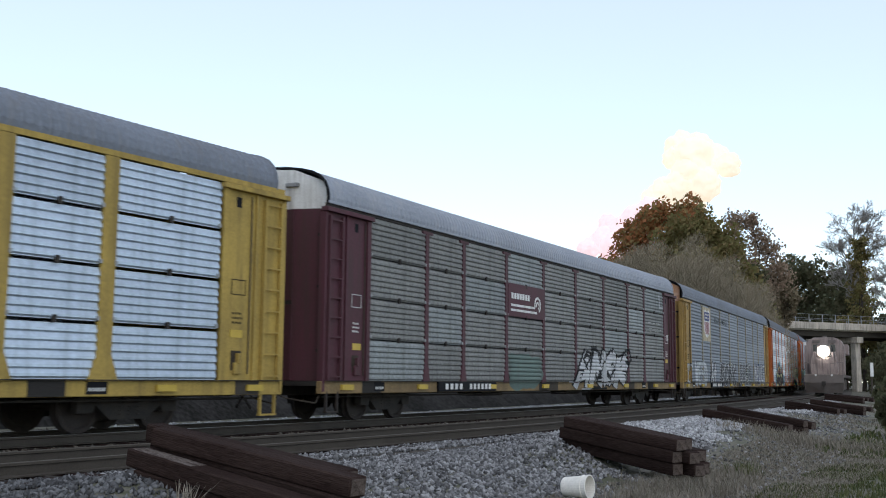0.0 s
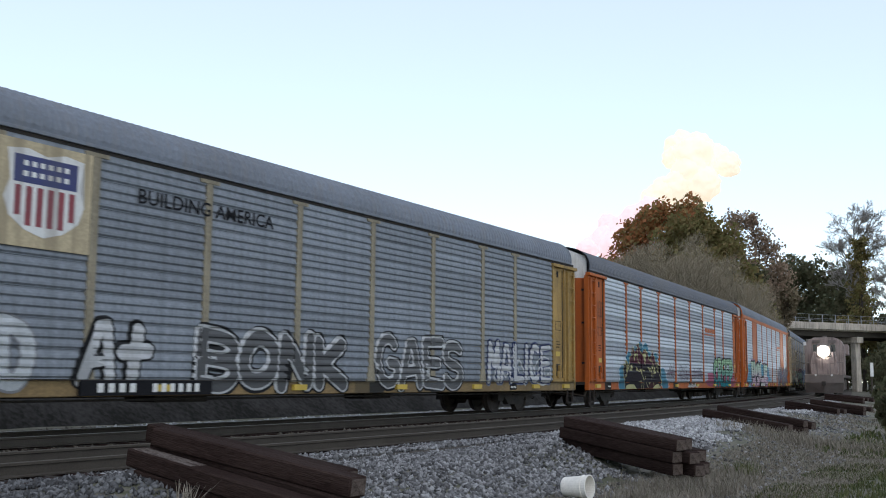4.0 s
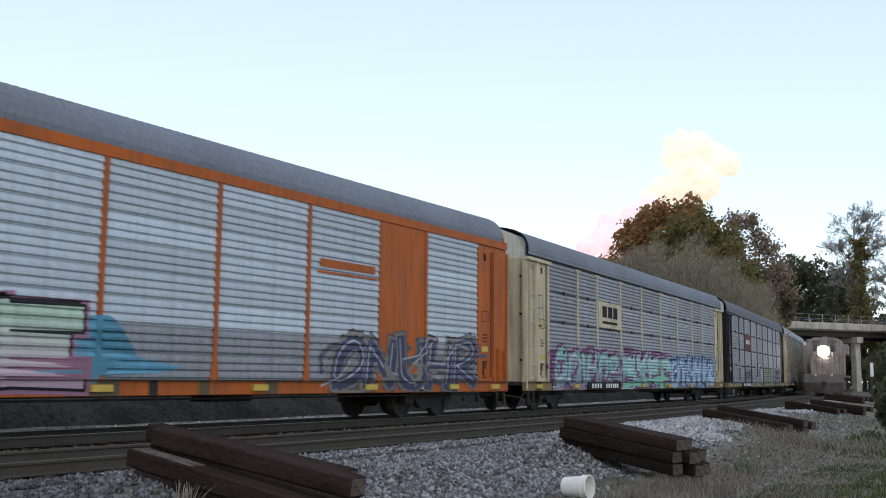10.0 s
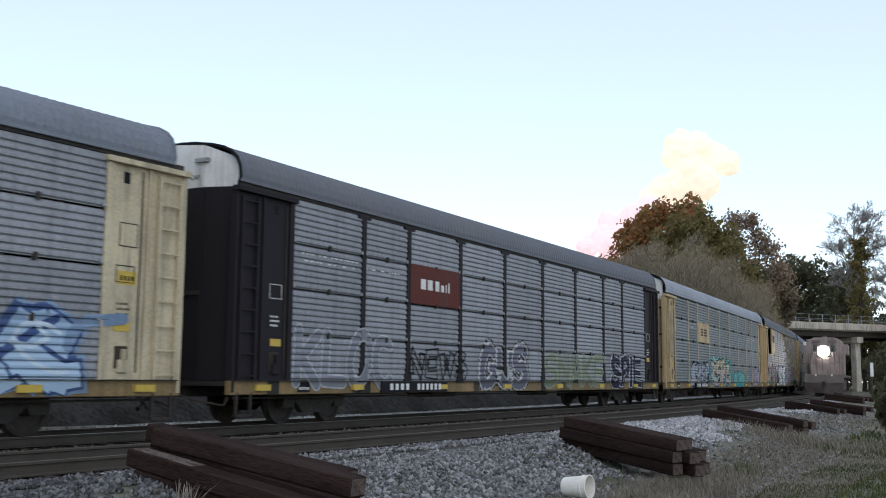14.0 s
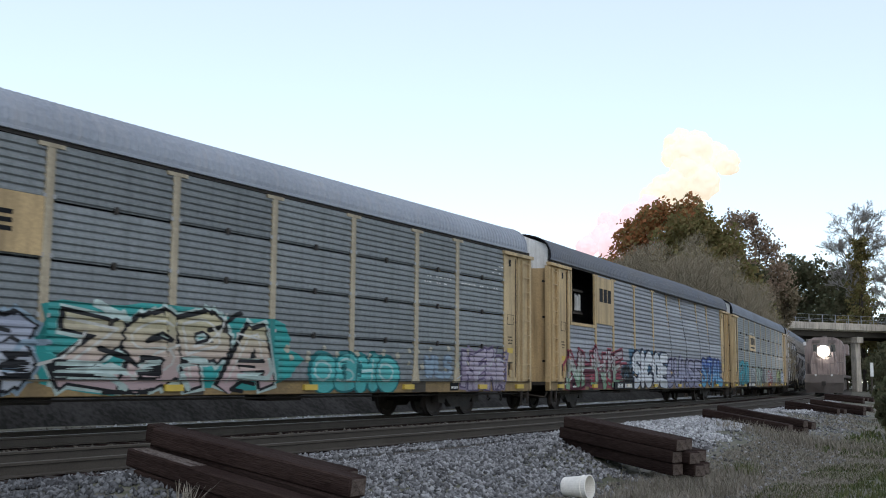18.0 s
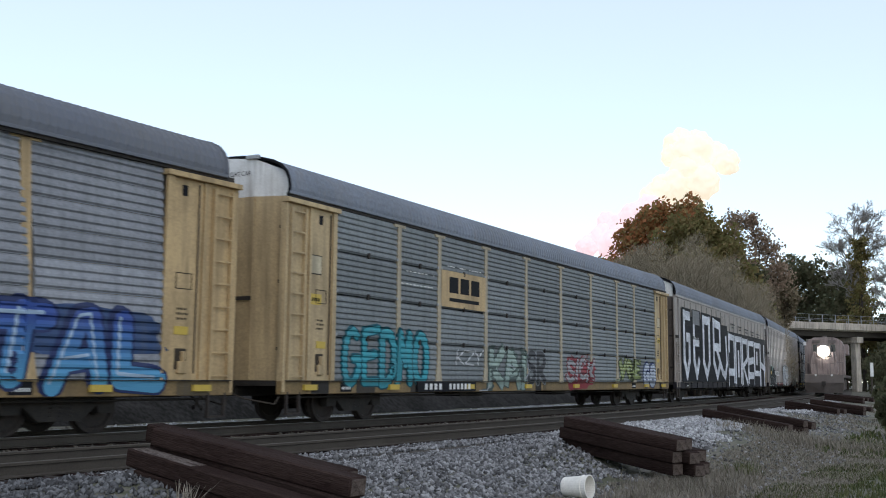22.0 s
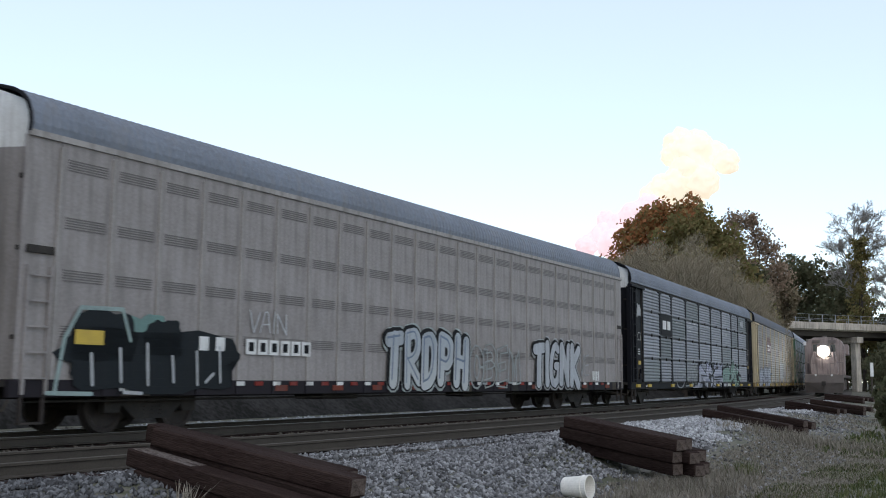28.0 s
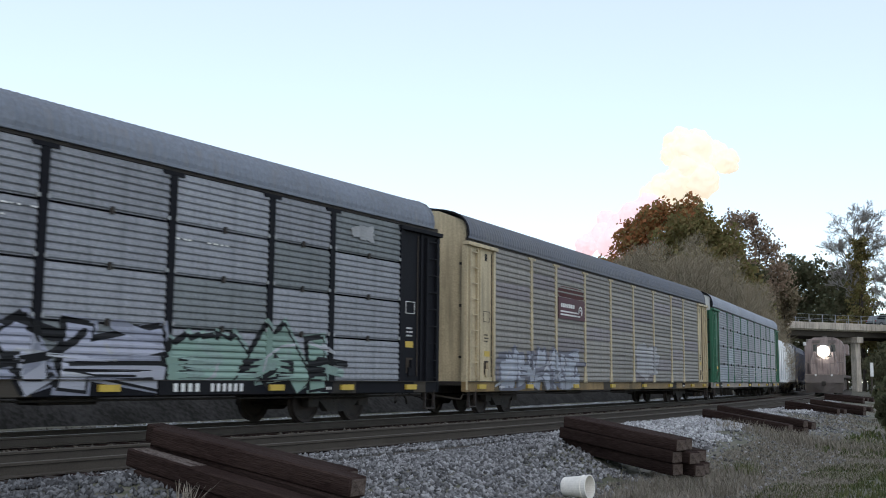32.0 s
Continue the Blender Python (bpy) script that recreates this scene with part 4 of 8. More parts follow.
            part("sill_step", step_mesh(M["wheel"] if spec["body"] != "yellow" else PAINT["yellow"]), None, car, m=pose(s * (BODY - 0.42), -1.56, 0))
            if style != "sheet":
                bay_marks(car, s, e0, spec["body"] in ("maroon", "plum", "black"))
            latch = boxes((-0.1, 0.1, -0.06, 0, 0, 0.22), (-0.03, 0.03, -0.09, 0, 0.2, 0.4))
            part("latch_box", bevelled(latch, 0.01), col, car, m=pose(s * (e0 + 0.45), -1.565, 1.05))
            part("placard", boxes((-0.17, 0.17, -0.008, 0, 0, 0.15)), M["yellow_mark"], car, "yellow notice plate", m=pose(s * (e0 + 0.42), -1.567, 1.62 if s < 0 else 1.75))
        # posts
        wide = spec.get("solid", ())
        pw = spec.get("post_w", 0.085)
        pm = boxes((-pw, pw, -1.617, -1.555, 0.9, 4.70), (-pw * 3.0, pw * 3.0, -1.625, -1.575, 4.66, 4.73)) if spec.get("tee", True) else boxes((-pw, pw, -1.615, -1.555, 0.9, 4.73))
        # a foot that flares out on the sill
        foot = [(-pw, 1.35), (pw, 1.35), (pw * 2.1, 0.9), (-pw * 2.1, 0.9)]
        va = [pm.verts.new((x, -1.6185, z)) for x, z in foot]
        vb = [pm.verts.new((x, -1.56, z)) for x, z in foot]
        for i in range(4):
            pm.faces.new((va[i], va[(i + 1) % 4], vb[(i + 1) % 4], vb[i]))
        pm.faces.new(va)
        pm.faces.new(vb[::-1])
        post = to_mesh("side_post", pm, PAINT[spec.get("post", spec["body"])])
        for p in posts[1:-1]:
            part("side_post", post, None, car, m=pose(p, 0, 0))
        h = (z_hi - z_lo) / tiers
        openings = spec.get("open", ())
        bolt_me = to_mesh("panel_bolt", boxes((-0.03, 0.03, -0.025, 0.01, 0.025, 0.095)), M["galvanised"])
        clip_bm = boxes((-0.035, 0.035, -0.045, 0, -0.05, 0.075))
        clip_me = to_mesh("panel_clip", clip_bm, M["black_steel"])
        for i, (a, b) in enumerate(zip(posts, posts[1:])):
            w = b - a - 2 * pw + 0.06
            if i in wide:
                part("solid_panel", boxes((a + pw * 0.7, b - pw * 0.7, -1.59, -1.53, z_lo, z_hi - 0.03)), col, car, "solid painted panel")
                continue
            for k in range(tiers):
                if (i, k) in openings:
                    continue
                mat2 = SCREEN[spec["second"]] if spec.get("second") and ((k % 2 == 0) if spec.get("bands") else (k < 2) if spec.get("low_grey") else (i * 7 + k * 3) % 5 == 0) else scr
                part("side_panel", panel_mesh(w, h - spec.get("gap", 0.035), ridges, mat2), None, car, m=pose((a + b) / 2, -1.575 + 0.004 * ((i + k) % 2), z_lo + k * h + 0.01))
                if spec.get("clips", True) and k:
                    part("panel_clip", clip_me, None, car, m=pose((a + b) / 2, -1.585, z_lo + k * h))
                    for q in (-0.5, 0.5):
                        part("panel_bolt", bolt_me, None, car, m=pose((a + b) / 2 + q * (w - 0.09), -1.6, z_lo + k * h))
    # worn and repainted stretches of the sill
    rng = random.Random(len(spec["label"]) * 7 + len(spec.get("extras", ())))
    for _ in range(7):
        x, w = rng.uniform(-12.8, 12.5), rng.uniform(0.2, 0.9)
        sheet(car, "worn_patch", x, x + w, 0.655, 0.92, spray(rng.choice(((0.09, 0.075, 0.06), (0.16, 0.12, 0.07), (0.05, 0.045, 0.042)))), -1.5885, 0.006, "worn patch on the sill")
    if style != "sheet":
        # a dark strip added to draw the shadow gap above the sill
        part("seam_bar", boxes((-BODY + 0.1, BODY - 0.1, -1.65, -1.58, 0.918, 0.934)), M["black_steel"], car, "dark seam between rack and sill")
    # yellow reflectors along the sill
    for x in spec.get("marks", (-12.6, -9.2, -5.2, -1.3, 2.7, 6.6, 10.4, 12.7)):
        sheet(car, "reflector", x - 0.22, x + 0.22, 0.73, 0.85, M["yellow_mark"], -1.654, 0.07, "yellow reflector patch")
    # stencilled data panels
    for x in (-11.2, 8.9):
        sheet(car, "data_panel", x - 0.22, x + 0.22, 0.69, 0.9, M["black_paint"], -1.593, 0.007, "black data panel")
        bars(car, "stencil_mark", x - 0.18, x + 0.18, 0.74, 0.8, 5, M["white_paint"], -1.597)
    n = spec.get("number")
    if n:
        sheet(car, "number_panel", n[0] - 0.3, n[1] + 0.3, 0.665, 0.918, M["black_paint"], -1.652, 0.065, "black panel for the running number")
        bars(car, "number_mark", n[0], n[0] + (n[1] - n[0]) * 0.38, 0.72, 0.87, 4, M["white_paint"], -1.657)
        bars(car, "number_mark", n[0] + (n[1] - n[0]) * 0.5, n[1], 0.72, 0.87, 6, M["white_paint"], -1.657)
    for f in spec.get("extras", ()):
        f(car)
    if style != "sheet":
        conform(car, spec, posts, spec.get("post_w", 0.085))
    return car


def side_sheet(car, spec, col, scr):
    """Smooth side sheets with upright ribs and bands of vents."""
    z_lo, z_hi = 0.93, 4.76
    n = spec.get("bays", 20)
    w = (2 * BODY - 1.5) / n
    me = None
    bay = bmesh.new()
    bm_box(bay, -w / 2 + 0.01, w / 2 - 0.01, -1.575, -1.53, z_lo, z_hi)
    bay = to_mesh("side_sheet", bay, col)
    rib = to_mesh("side_rib", bevelled(boxes((-0.045, 0.045, -1.615, -1.56, z_lo, z_hi - 0.1)), 0.008), PAINT["rib"])
    # slats darker than the sheet: the louvres' shade put into their colour
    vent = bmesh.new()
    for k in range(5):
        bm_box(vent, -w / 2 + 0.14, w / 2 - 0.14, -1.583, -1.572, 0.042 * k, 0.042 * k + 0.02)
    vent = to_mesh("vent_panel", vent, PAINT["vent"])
    for i in range(n):
        x = -BODY + 0.75 + (i + 0.5) * w
        part("side_sheet", bay, None, car, m=pose(x, 0, 0))
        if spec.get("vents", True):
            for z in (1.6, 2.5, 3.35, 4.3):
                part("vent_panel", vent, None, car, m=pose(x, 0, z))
        part("side_rib", rib, None, car, m=pose(x - w / 2, 0, 0))
    part("side_rib", rib, None, car, m=pose(BODY - 0.75, 0, 0))
    part("far_end_bay", boxes((-BODY + 0.1, -BODY + 0.5, 1.5, 1.56, z_lo, z_hi), (BODY - 0.5, BODY - 0.1, 1.5, 1.56, z_lo, z_hi)), col, car)
    for s in (-1, 1):
        a, b = sorted((s * (BODY - 0.75), s * (BODY - 0.08)))
        part("end_bay", bevelled(boxes((a, b, -1.56, -1.5, z_lo, z_hi)), 0.01), col, car)
        bm = bmesh.new()
        for i in range(5):
            z = 0.95 + i * 0.4
            bm_box(bm, -0.22, 0.22, -0.07, -0.045, z - 0.014, z + 0.014)
        for x in (-0.22, 0.22):
            bm_box(bm, x - 0.025, x + 0.025, -0.07, 0, 0.7, 2.7)
        part("ladder", to_mesh("ladder", bm, col), None, car, m=pose(s * (BODY - 0.42), -1.56, 0))
        part("sill_step", step_mesh(M["wheel"] if spec["body"] != "yellow" else PAINT["yellow"]), None, car, m=pose(s * (BODY - 0.42), -1.56, 0))
        part("latch_box", boxes((-0.25, 0.25, -0.05, 0.02, 2.9, 3.02)), M["black_steel"], car, m=pose(s * (BODY - 0.42), -1.56, 0))
    # the sill's row of brackets
    bracket = to_mesh("sill_bracket", boxes((-0.06, 0.06, -1.61, -1.58, 0.66, 0.93)), PAINT[spec.get("sill", spec["body"])])
    for i in range(n + 1):
        part("sill_bracket", bracket, None, car, m=pose(-BODY + 0.75 + i * w, 0, 0))

# ---- the cars, one by one ----
W, K = (0.62, 0.62, 0.63), (0.02, 0.02, 0.022)
BLUE, NAVY, TEAL, SKYB, PINK, MINT, GREY, LILAC = (0.10, 0.17, 0.42), (0.03, 0.045, 0.13), (0.03, 0.33, 0.36), (0.13, 0.36, 0.5), (0.42, 0.17, 0.27), (0.33, 0.50, 0.43), (0.33, 0.34, 0.36), (0.36, 0.35, 0.45)
SAGE, CREAM, PLUM, RED, LIME = (0.25, 0.36, 0.28), (0.55, 0.47, 0.33), (0.2, 0.06, 0.16), (0.34, 0.06, 0.07), (0.33, 0.38, 0.14)


def tag(word, x0, x1, z0, z1, fill, edge=K, **kw):
    return lambda car: tag_writing(car, word, x0, x1, z0, z1, fill, edge, **kw)


def patch(x0, x1, z0, z1, colour, seed=1, rough=0.16, y=FRONT + 0.0085):
    return lambda car: blob(car, "paint_patch", x0, x1, z0, z1, y, spray(colour), seed, rough, "rolled-on patch of paint")


def hollow(word, x0, x1, z0, z1, line_colour, inside, solid=False, **kw):
    """Letters drawn in outline only, or filled if solid."""
    return lambda car: tag_writing(car, word, x0, x1, z0, z1, inside, line_colour, hollow_=not solid, **kw)


def board(x0, x1, z0, z1, mat, label="painted emblem panel"):
    return lambda car: sheet(car, "emblem_panel", x0, x1, z0, z1, mat, -1.628, 0.02, label)


def shape(name, rows, mat, y=-1.634, label="plain emblem shape"):
    """Flat emblem shapes out of rectangles (x0, x1, z0, z1)."""
    one = name.rstrip("s")
    return lambda car: [part(one, boxes((a, b, y, y + 0.005, c, d)), mat, car, label) for a, b, c, d in rows]


def ring_shape(cx, cz, r0, r1, a0, a1, mat, y=-1.634):
    def made(car):
        bm = bmesh.new()
        n = 16
        pts = []
        for i in range(n + 1):
            a = radians(a0 + (a1 - a0) * i / n)
            pts.append([bm.verts.new((cx + r * math.cos(a), y, cz + r * math.sin(a))) for r in (r0, r1)])
        for p, q in zip(pts, pts[1:]):
            bm.faces.new((p[0], q[0], q[1], p[1]))
        part("emblem_curve", bm, mat, car, "plain curved emblem shape")
    return made


def three_blocks(x0, x1, z0, z1, mat, under=True):
    """A painted sign of three heavy marks over a bar."""
    w, h = x1 - x0, z1 - z0
    rows = [(x0 + w * (0.16 + 0.245 * i), x0 + w * (0.355 + 0.245 * i), z0 + h * 0.4, z1 - h * 0.16) for i in range(3)]
    if under:
        rows.append((x0 + w * 0.16, x0 + w * 0.84, z0 + h * 0.16, z0 + h * 0.26))
    return shape("emblem_marks", rows, mat)


def swoosh_sign(x0, x1, z0, z1):
    """A maroon panel with white bars and a curved end."""
    w, h = x1 - x0, z1 - z0
    m = M["white_paint"]
    r = h * 0.26
    return [board(x0, x1, z0, z1, PAINT["maroon"], "maroon emblem panel"),
            shape("emblem_bars", [(x0 + w * 0.07, x0 + w * 0.80, z0 + h * 0.16, z0 + h * 0.23), (x0 + w * 0.07, x0 + w * 0.74, z0 + h * 0.31, z0 + h * 0.38)] + [(x0 + w * (0.08 + 0.075 * i), x0 + w * (0.135 + 0.075 * i), z0 + h * 0.54, z0 + h * 0.72) for i in range(7)], m),
            ring_shape(x0 + w * 0.82, z0 + h * 0.45, r * 0.72, r, -60, 200, m), ring_shape(x0 + w * 0.82, z0 + h * 0.42, r * 0.3, r * 0.55, -60, 200, m)]


def shield(x0, x1, z0, z1):
    """A pale panel with a blue-topped, red-striped shield."""
    cx, w, h = (x0 + x1) / 2, x1 - x0, z1 - z0

    def outline(k, top, bottom):
        a = [(-0.40, top), (-0.2, top + 0.03), (0, top - 0.02), (0.2, top + 0.03), (0.40, top), (0.36, 0.62), (0.42, 0.45), (0.36, 0.28), (0.2, bottom + 0.06), (0, bottom), (-0.2, bottom + 0.06), (-0.36, 0.28), (-0.42, 0.45), (-0.36, 0.62)]
        return [(cx + p * w * k, z0 + q * h) for p, q in a]

    def made(car):
        for k, top, bottom, mat, y, lab in ((1.0, 0.9, 0.1, "white_paint", -1.634, "white shield"), ):
            bm = bmesh.new()
            bm.faces.new([bm.verts.new((x, y, z)) for x, z in outline(k, top, bottom)])
            bmesh.ops.triangulate(bm, faces=bm.faces)
            part("emblem_shield", bm, M[mat], car, lab)
        part("emblem_top", boxes((cx - 0.33 * w, cx + 0.33 * w, -1.64, -1.635, z0 + 0.6 * h, z0 + 0.86 * h)), spray((0.09, 0.10, 0.25)), car, "blue upper field of a shield")
        for i in range(6):
            for zz in (0.66, 0.76):
                part("emblem_mark", boxes((cx + (-0.24 + 0.085 * i) * w, cx + (-0.19 + 0.085 * i) * w, -1.645, -1.641, z0 + zz * h, z0 + (zz + 0.05) * h)), M["white_paint"], car)
        for i in range(6):
            a = -0.31 + 0.112 * i
            lo = 0.2 if abs(a + 0.03) < 0.2 else 0.29
            part("emblem_stripe", boxes((cx + a * w, cx + (a + 0.06) * w, -1.64, -1.635, z0 + lo * h, z0 + 0.57 * h)), spray((0.38, 0.10, 0.12)), car, "red stripe of a shield")
    return [board(x0, x1, z0, z1, PAINT["sand"], "pale yellow emblem panel"), made]


def worm(x0, x1, z0, z1, mat, broken=False):
    """Two plain blocks as an emblem, or what is left of them."""
    w, h = x1 - x0, z1 - z0
    rows = [(0.12, 0.46, 0.3, 0.7), (0.54, 0.88, 0.3, 0.7)]
    if broken:
        rows = [(0.2, 0.44, 0.32, 0.4), (0.2, 0.44, 0.46, 0.54), (0.2, 0.44, 0.6, 0.68), (0.54, 0.8, 0.32, 0.4), (0.54, 0.8, 0.46, 0.54), (0.54, 0.8, 0.6, 0.68)]
    return shape("emblem_line", [(x0 + a * w, x0 + b * w, z0 + c * h, z0 + d * h) for a, b, c, d in rows], mat)


def specks(seed, rows):
    """Rows of white specks: sky through the panels' holes, put in as paint, and scratches."""
    def made(car):
        rng = random.Random(seed)
        for x0, x1, z in rows:
            bm = bmesh.new()
            x = x0
            while x < x1:
                w = rng.uniform(0.05, 0.16)
                if rng.random() < 0.7:
                    bm_box(bm, x, x + w, -1.606, -1.602, z, z + 0.028)
                x += w + rng.uniform(0.03, 0.09)
            tagged(part("worn_specks", bm, M["white_paint"], car, "pale worn specks"), kind="stuff")
    return made


def dented(car):
    """The rack leans inward over part of its length: posts bend and the roof bulges."""
    for o in list(car.children):
        if o.name.split(".")[0] in ("roof", "top_rail", "side_post", "side_panel", "panel_clip", "graffiti_letter", "graffiti_outline", "graffiti_rim"):
            me = o.data.copy()
            o.data = me
            off = o.matrix_basis.translation
            lean = 0.08 if o.name.split(".")[0] == "roof" else 0.22
            for v in me.vertices:
                x, z = v.co.x + off.x, v.co.z + off.z
                if z > 2.6:
                    k = math.exp(-((x - 5.0) / 5.2) ** 2) * min(1, (z - 2.6) / 2.0)
                    if v.co.y + off.y < 0.8:
                        v.co.y += lean * k * (1 + 0.25 * math.sin(x * 1.7))
                    v.co.z += 0.10 * k
                    if lean > 0.1:
                        v.co.x -= 0.34 * k


def hole_frame(car):
    part("opening_frame", boxes((-11.62, -11.5, -1.62, -1.55, 2.9, 4.72), (-9.12, -9.0, -1.62, -1.55, 2.9, 4.72), (-11.62, -9.0, -1.62, -1.55, 2.82, 2.92)), PAINT["buff"], car, "bare frame of a missing panel")
    # white bars put in for sky light that shows through the far wall
    for i in range(17):
        if i not in (9, 10, 11):
            part("deck_stake", boxes((-11.35 + i * 0.13, -11.305 + i * 0.13, -1.12, -1.09, 3.42 + 0.03 * (i % 2), 4.02 - 0.04 * (i % 3))), M["white_paint"], car, "pale slat seen through the opening")
    part("deck_rail", boxes((-11.5, -9.05, -1.15, -1.05, 3.3, 3.38)), M["rail"], car, "inner deck rail behind the opening")
    part("deck_rail", boxes((-11.5, -9.05, -1.15, -1.05, 4.08, 4.16)), M["rail"], car)
    part("upper_deck", boxes((-13.3, -6.5, -1.45, 1.45, 2.72, 2.8)), M["black_steel"], car)


def silver_paint():
    """Silver roller paint, scuffed through to the dark ground in level lines."""
    m = material("scuffed_silver_paint", (0.72, 0.73, 0.77), 0.6, second=(0.10, 0.10, 0.115), scale=1.1, fine=9, amount=0.34, bump=0.1, stretch=(0.7, 1, 2.2), streaks=(0.36, 0.36, 0.39), run=(0.5, 0.72, 0.6))
    return m


def tall_letters(car):
    """Two huge words in silver on dark grey: the first in tall letters that end in points, the second in narrow blocks."""
    dark, silver, worn = spray((0.028, 0.029, 0.034)), silver_paint(), spray((0.3, 0.3, 0.31))
    for a, b, c, d in ((-12.35, -0.9, 0.95, 4.0), (-0.9, 13.1, 0.75, 3.75), (-12.3, -10.4, 4.0, 4.35), (-10.1, -8.2, 4.0, 4.38), (-7.9, -5.6, 4.0, 4.36), (-5.3, -2.8, 4.0, 4.34)):
        sheet(car, "dark_ground", a, b, c, d, dark, FRONT + 0.008, 0.005, "rolled-on dark grey ground")

    layer = [0.0]

    def stroke(points, width, mat=silver, y=FRONT):
        bm = bmesh.new()
        for k_, ((xa, za), (xb, zb)) in enumerate(zip(points, points[1:])):
            dx, dz = xb - xa, zb - za
            ln = math.hypot(dx, dz)
            nx_, nz_ = -dz / ln * width / 2, dx / ln * width / 2
            ex, ez = dx / ln * width * 0.35, dz / ln * width * 0.35
            yy = y - 0.0004 * k_ - layer[0]
            v = [bm.verts.new((x, yy, z)) for x, z in ((xa + nx_ - ex, za + nz_ - ez), (xa - nx_ - ex, za - nz_ - ez), (xb - nx_ + ex, zb - nz_ + ez), (xb + nx_ + ex, zb + nz_ + ez))]
            bm.faces.new(v)
        layer[0] += 0.00015
        part("graffiti_stroke", bm, mat, car, "tall silver letter stroke")
    t = 0.42
    for k, (a, b) in enumerate(((-12.1, -10.6), (-9.95, -8.45), (-7.7, -5.85), (-5.1, -2.95))):
        m = (a + b) / 2
        stroke([(a + 0.2, 4.1), (a + 0.2, 1.95), (m, 1.25)], t)
        stroke([(m, 1.25), (b - 0.2, 1.95)], t)
        if k == 0:
            stroke([(a + 0.2, 4.0), (b - 0.15, 4.0)], t)
            stroke([(b - 0.2, 1.95), (b - 0.2, 3.0), (m + 0.05, 3.0)], t)
        elif k == 1:
            stroke([(a + 0.2, 4.0), (b - 0.2, 4.0)], t * 1.6, worn)
            stroke([(a + 0.2, 2.85), (b - 0.25, 2.85)], t)
        elif k == 2:
            stroke([(b - 0.2, 1.95), (b - 0.2, 4.1)], t)
            stroke([(a + 0.2, 4.0), (b - 0.2, 4.0)], t)
        else:
            stroke([(a + 0.2, 4.0), (b - 0.25, 3.9), (b - 0.25, 2.75), (a + 0.3, 2.75)], t)
            stroke([(m, 2.6), (b + 0.4, 1.5), (b + 1.2, 1.25), (b + 1.75, 2.0), (b + 1.5, 3.3)], t * 0.95)
    xs = [-0.75, 1.35, 3.6, 5.85, 8.15, 10.5, 12.95]
    for i in range(6):
        a, b, top = xs[i] + 0.3, xs[i + 1] - 0.25, 3.62 - 0.05 * i
        m = (a + b) / 2
        stroke([(a - 0.22, top + 0.05), (a - 0.22, 0.75)], 0.12)
        if i == 0:
            stroke([(a, 2.7), (a, top - 0.15), (b, top - 0.2), (b, 1.0)], 0.34)
            stroke([(a, 1.5), (b, 1.5)], 0.4)
        elif i == 1:
            stroke([(a, 0.95), (a, top - 0.15), (b, top - 0.15), (b, 0.95)], 0.32)
            stroke([(m, 1.4), (m, 2.6)], 0.5)
        elif i == 2:
            stroke([(a, 0.9), (a, top - 0.15), (b, top - 0.15), (b, 2.3), (a + 0.2, 1.9), (b, 0.9)], 0.32)
        elif i == 3:
            stroke([(a, 0.95), (a, top - 0.15), (b, top - 0.15)], 0.32)
            stroke([(a + 0.2, 2.2), (b, 2.3)], 0.42)
            stroke([(a + 0.2, 1.35), (b, 1.35)], 0.42)
        elif i == 4:
            stroke([(b, top - 0.15), (a, top - 0.15), (a, 1.5), (b, 1.5)], 0.34)
            stroke([(m, 2.2), (m, 2.7)], 0.5)
        else:
            stroke([(a, top - 0.1), (a, 0.8)], 0.34)
            stroke([(b - 0.3, top - 0.1), (b - 0.3, 0.8)], 0.34)
            stroke([(a, 2.1), (b, 1.8)], 0.4)
    for k in range(5):
        stroke([(0.2 + k * 2.3, 4.2 - 0.05 * k), (1.5 + k * 2.3, 4.18 - 0.05 * k)], 0.05, dark)
        stroke([(0.5 + k * 2.3, 4.02 - 0.05 * k), (1.3 + k * 2.3, 4.0 - 0.05 * k)], 0.05, dark)
    for k in range(4):
        stroke([(-2.9 + k * 0.33, 3.85), (-2.8 + k * 0.33, 4.5)], 0.06, dark)
    bars(car, "number_mark", -10.0, -8.2, 2.95, 3.12, 6, M["wheel"], FRONT - 0.006)


def paint_spots(x0, x1):
    """Rows of faded round dabs of paint."""
    def made(car):
        rng = random.Random(18)
        for k in range(34):
            x, z = x0 + (x1 - x0) * (k % 17) / 17 + rng.gauss(0, 0.1), 1.3 + 0.3 * (k // 17) + rng.gauss(0, 0.08)
            part("paint_spot", brushed([[(x, z)]], rng.uniform(0.06, 0.1), FRONT + 0.002), spray((0.46, 0.42, 0.32)), car, "faded dab of paint")
    return made


def lines_of(lines, radius, colour, label="thin sprayed line", y=FRONT - 0.014):
    """Thin free lines of paint, each of them given as (x, z) points."""
    return lambda car: [part("graffiti_line", brushed([ln], radius, y), spray(colour), car, label) for ln in lines]


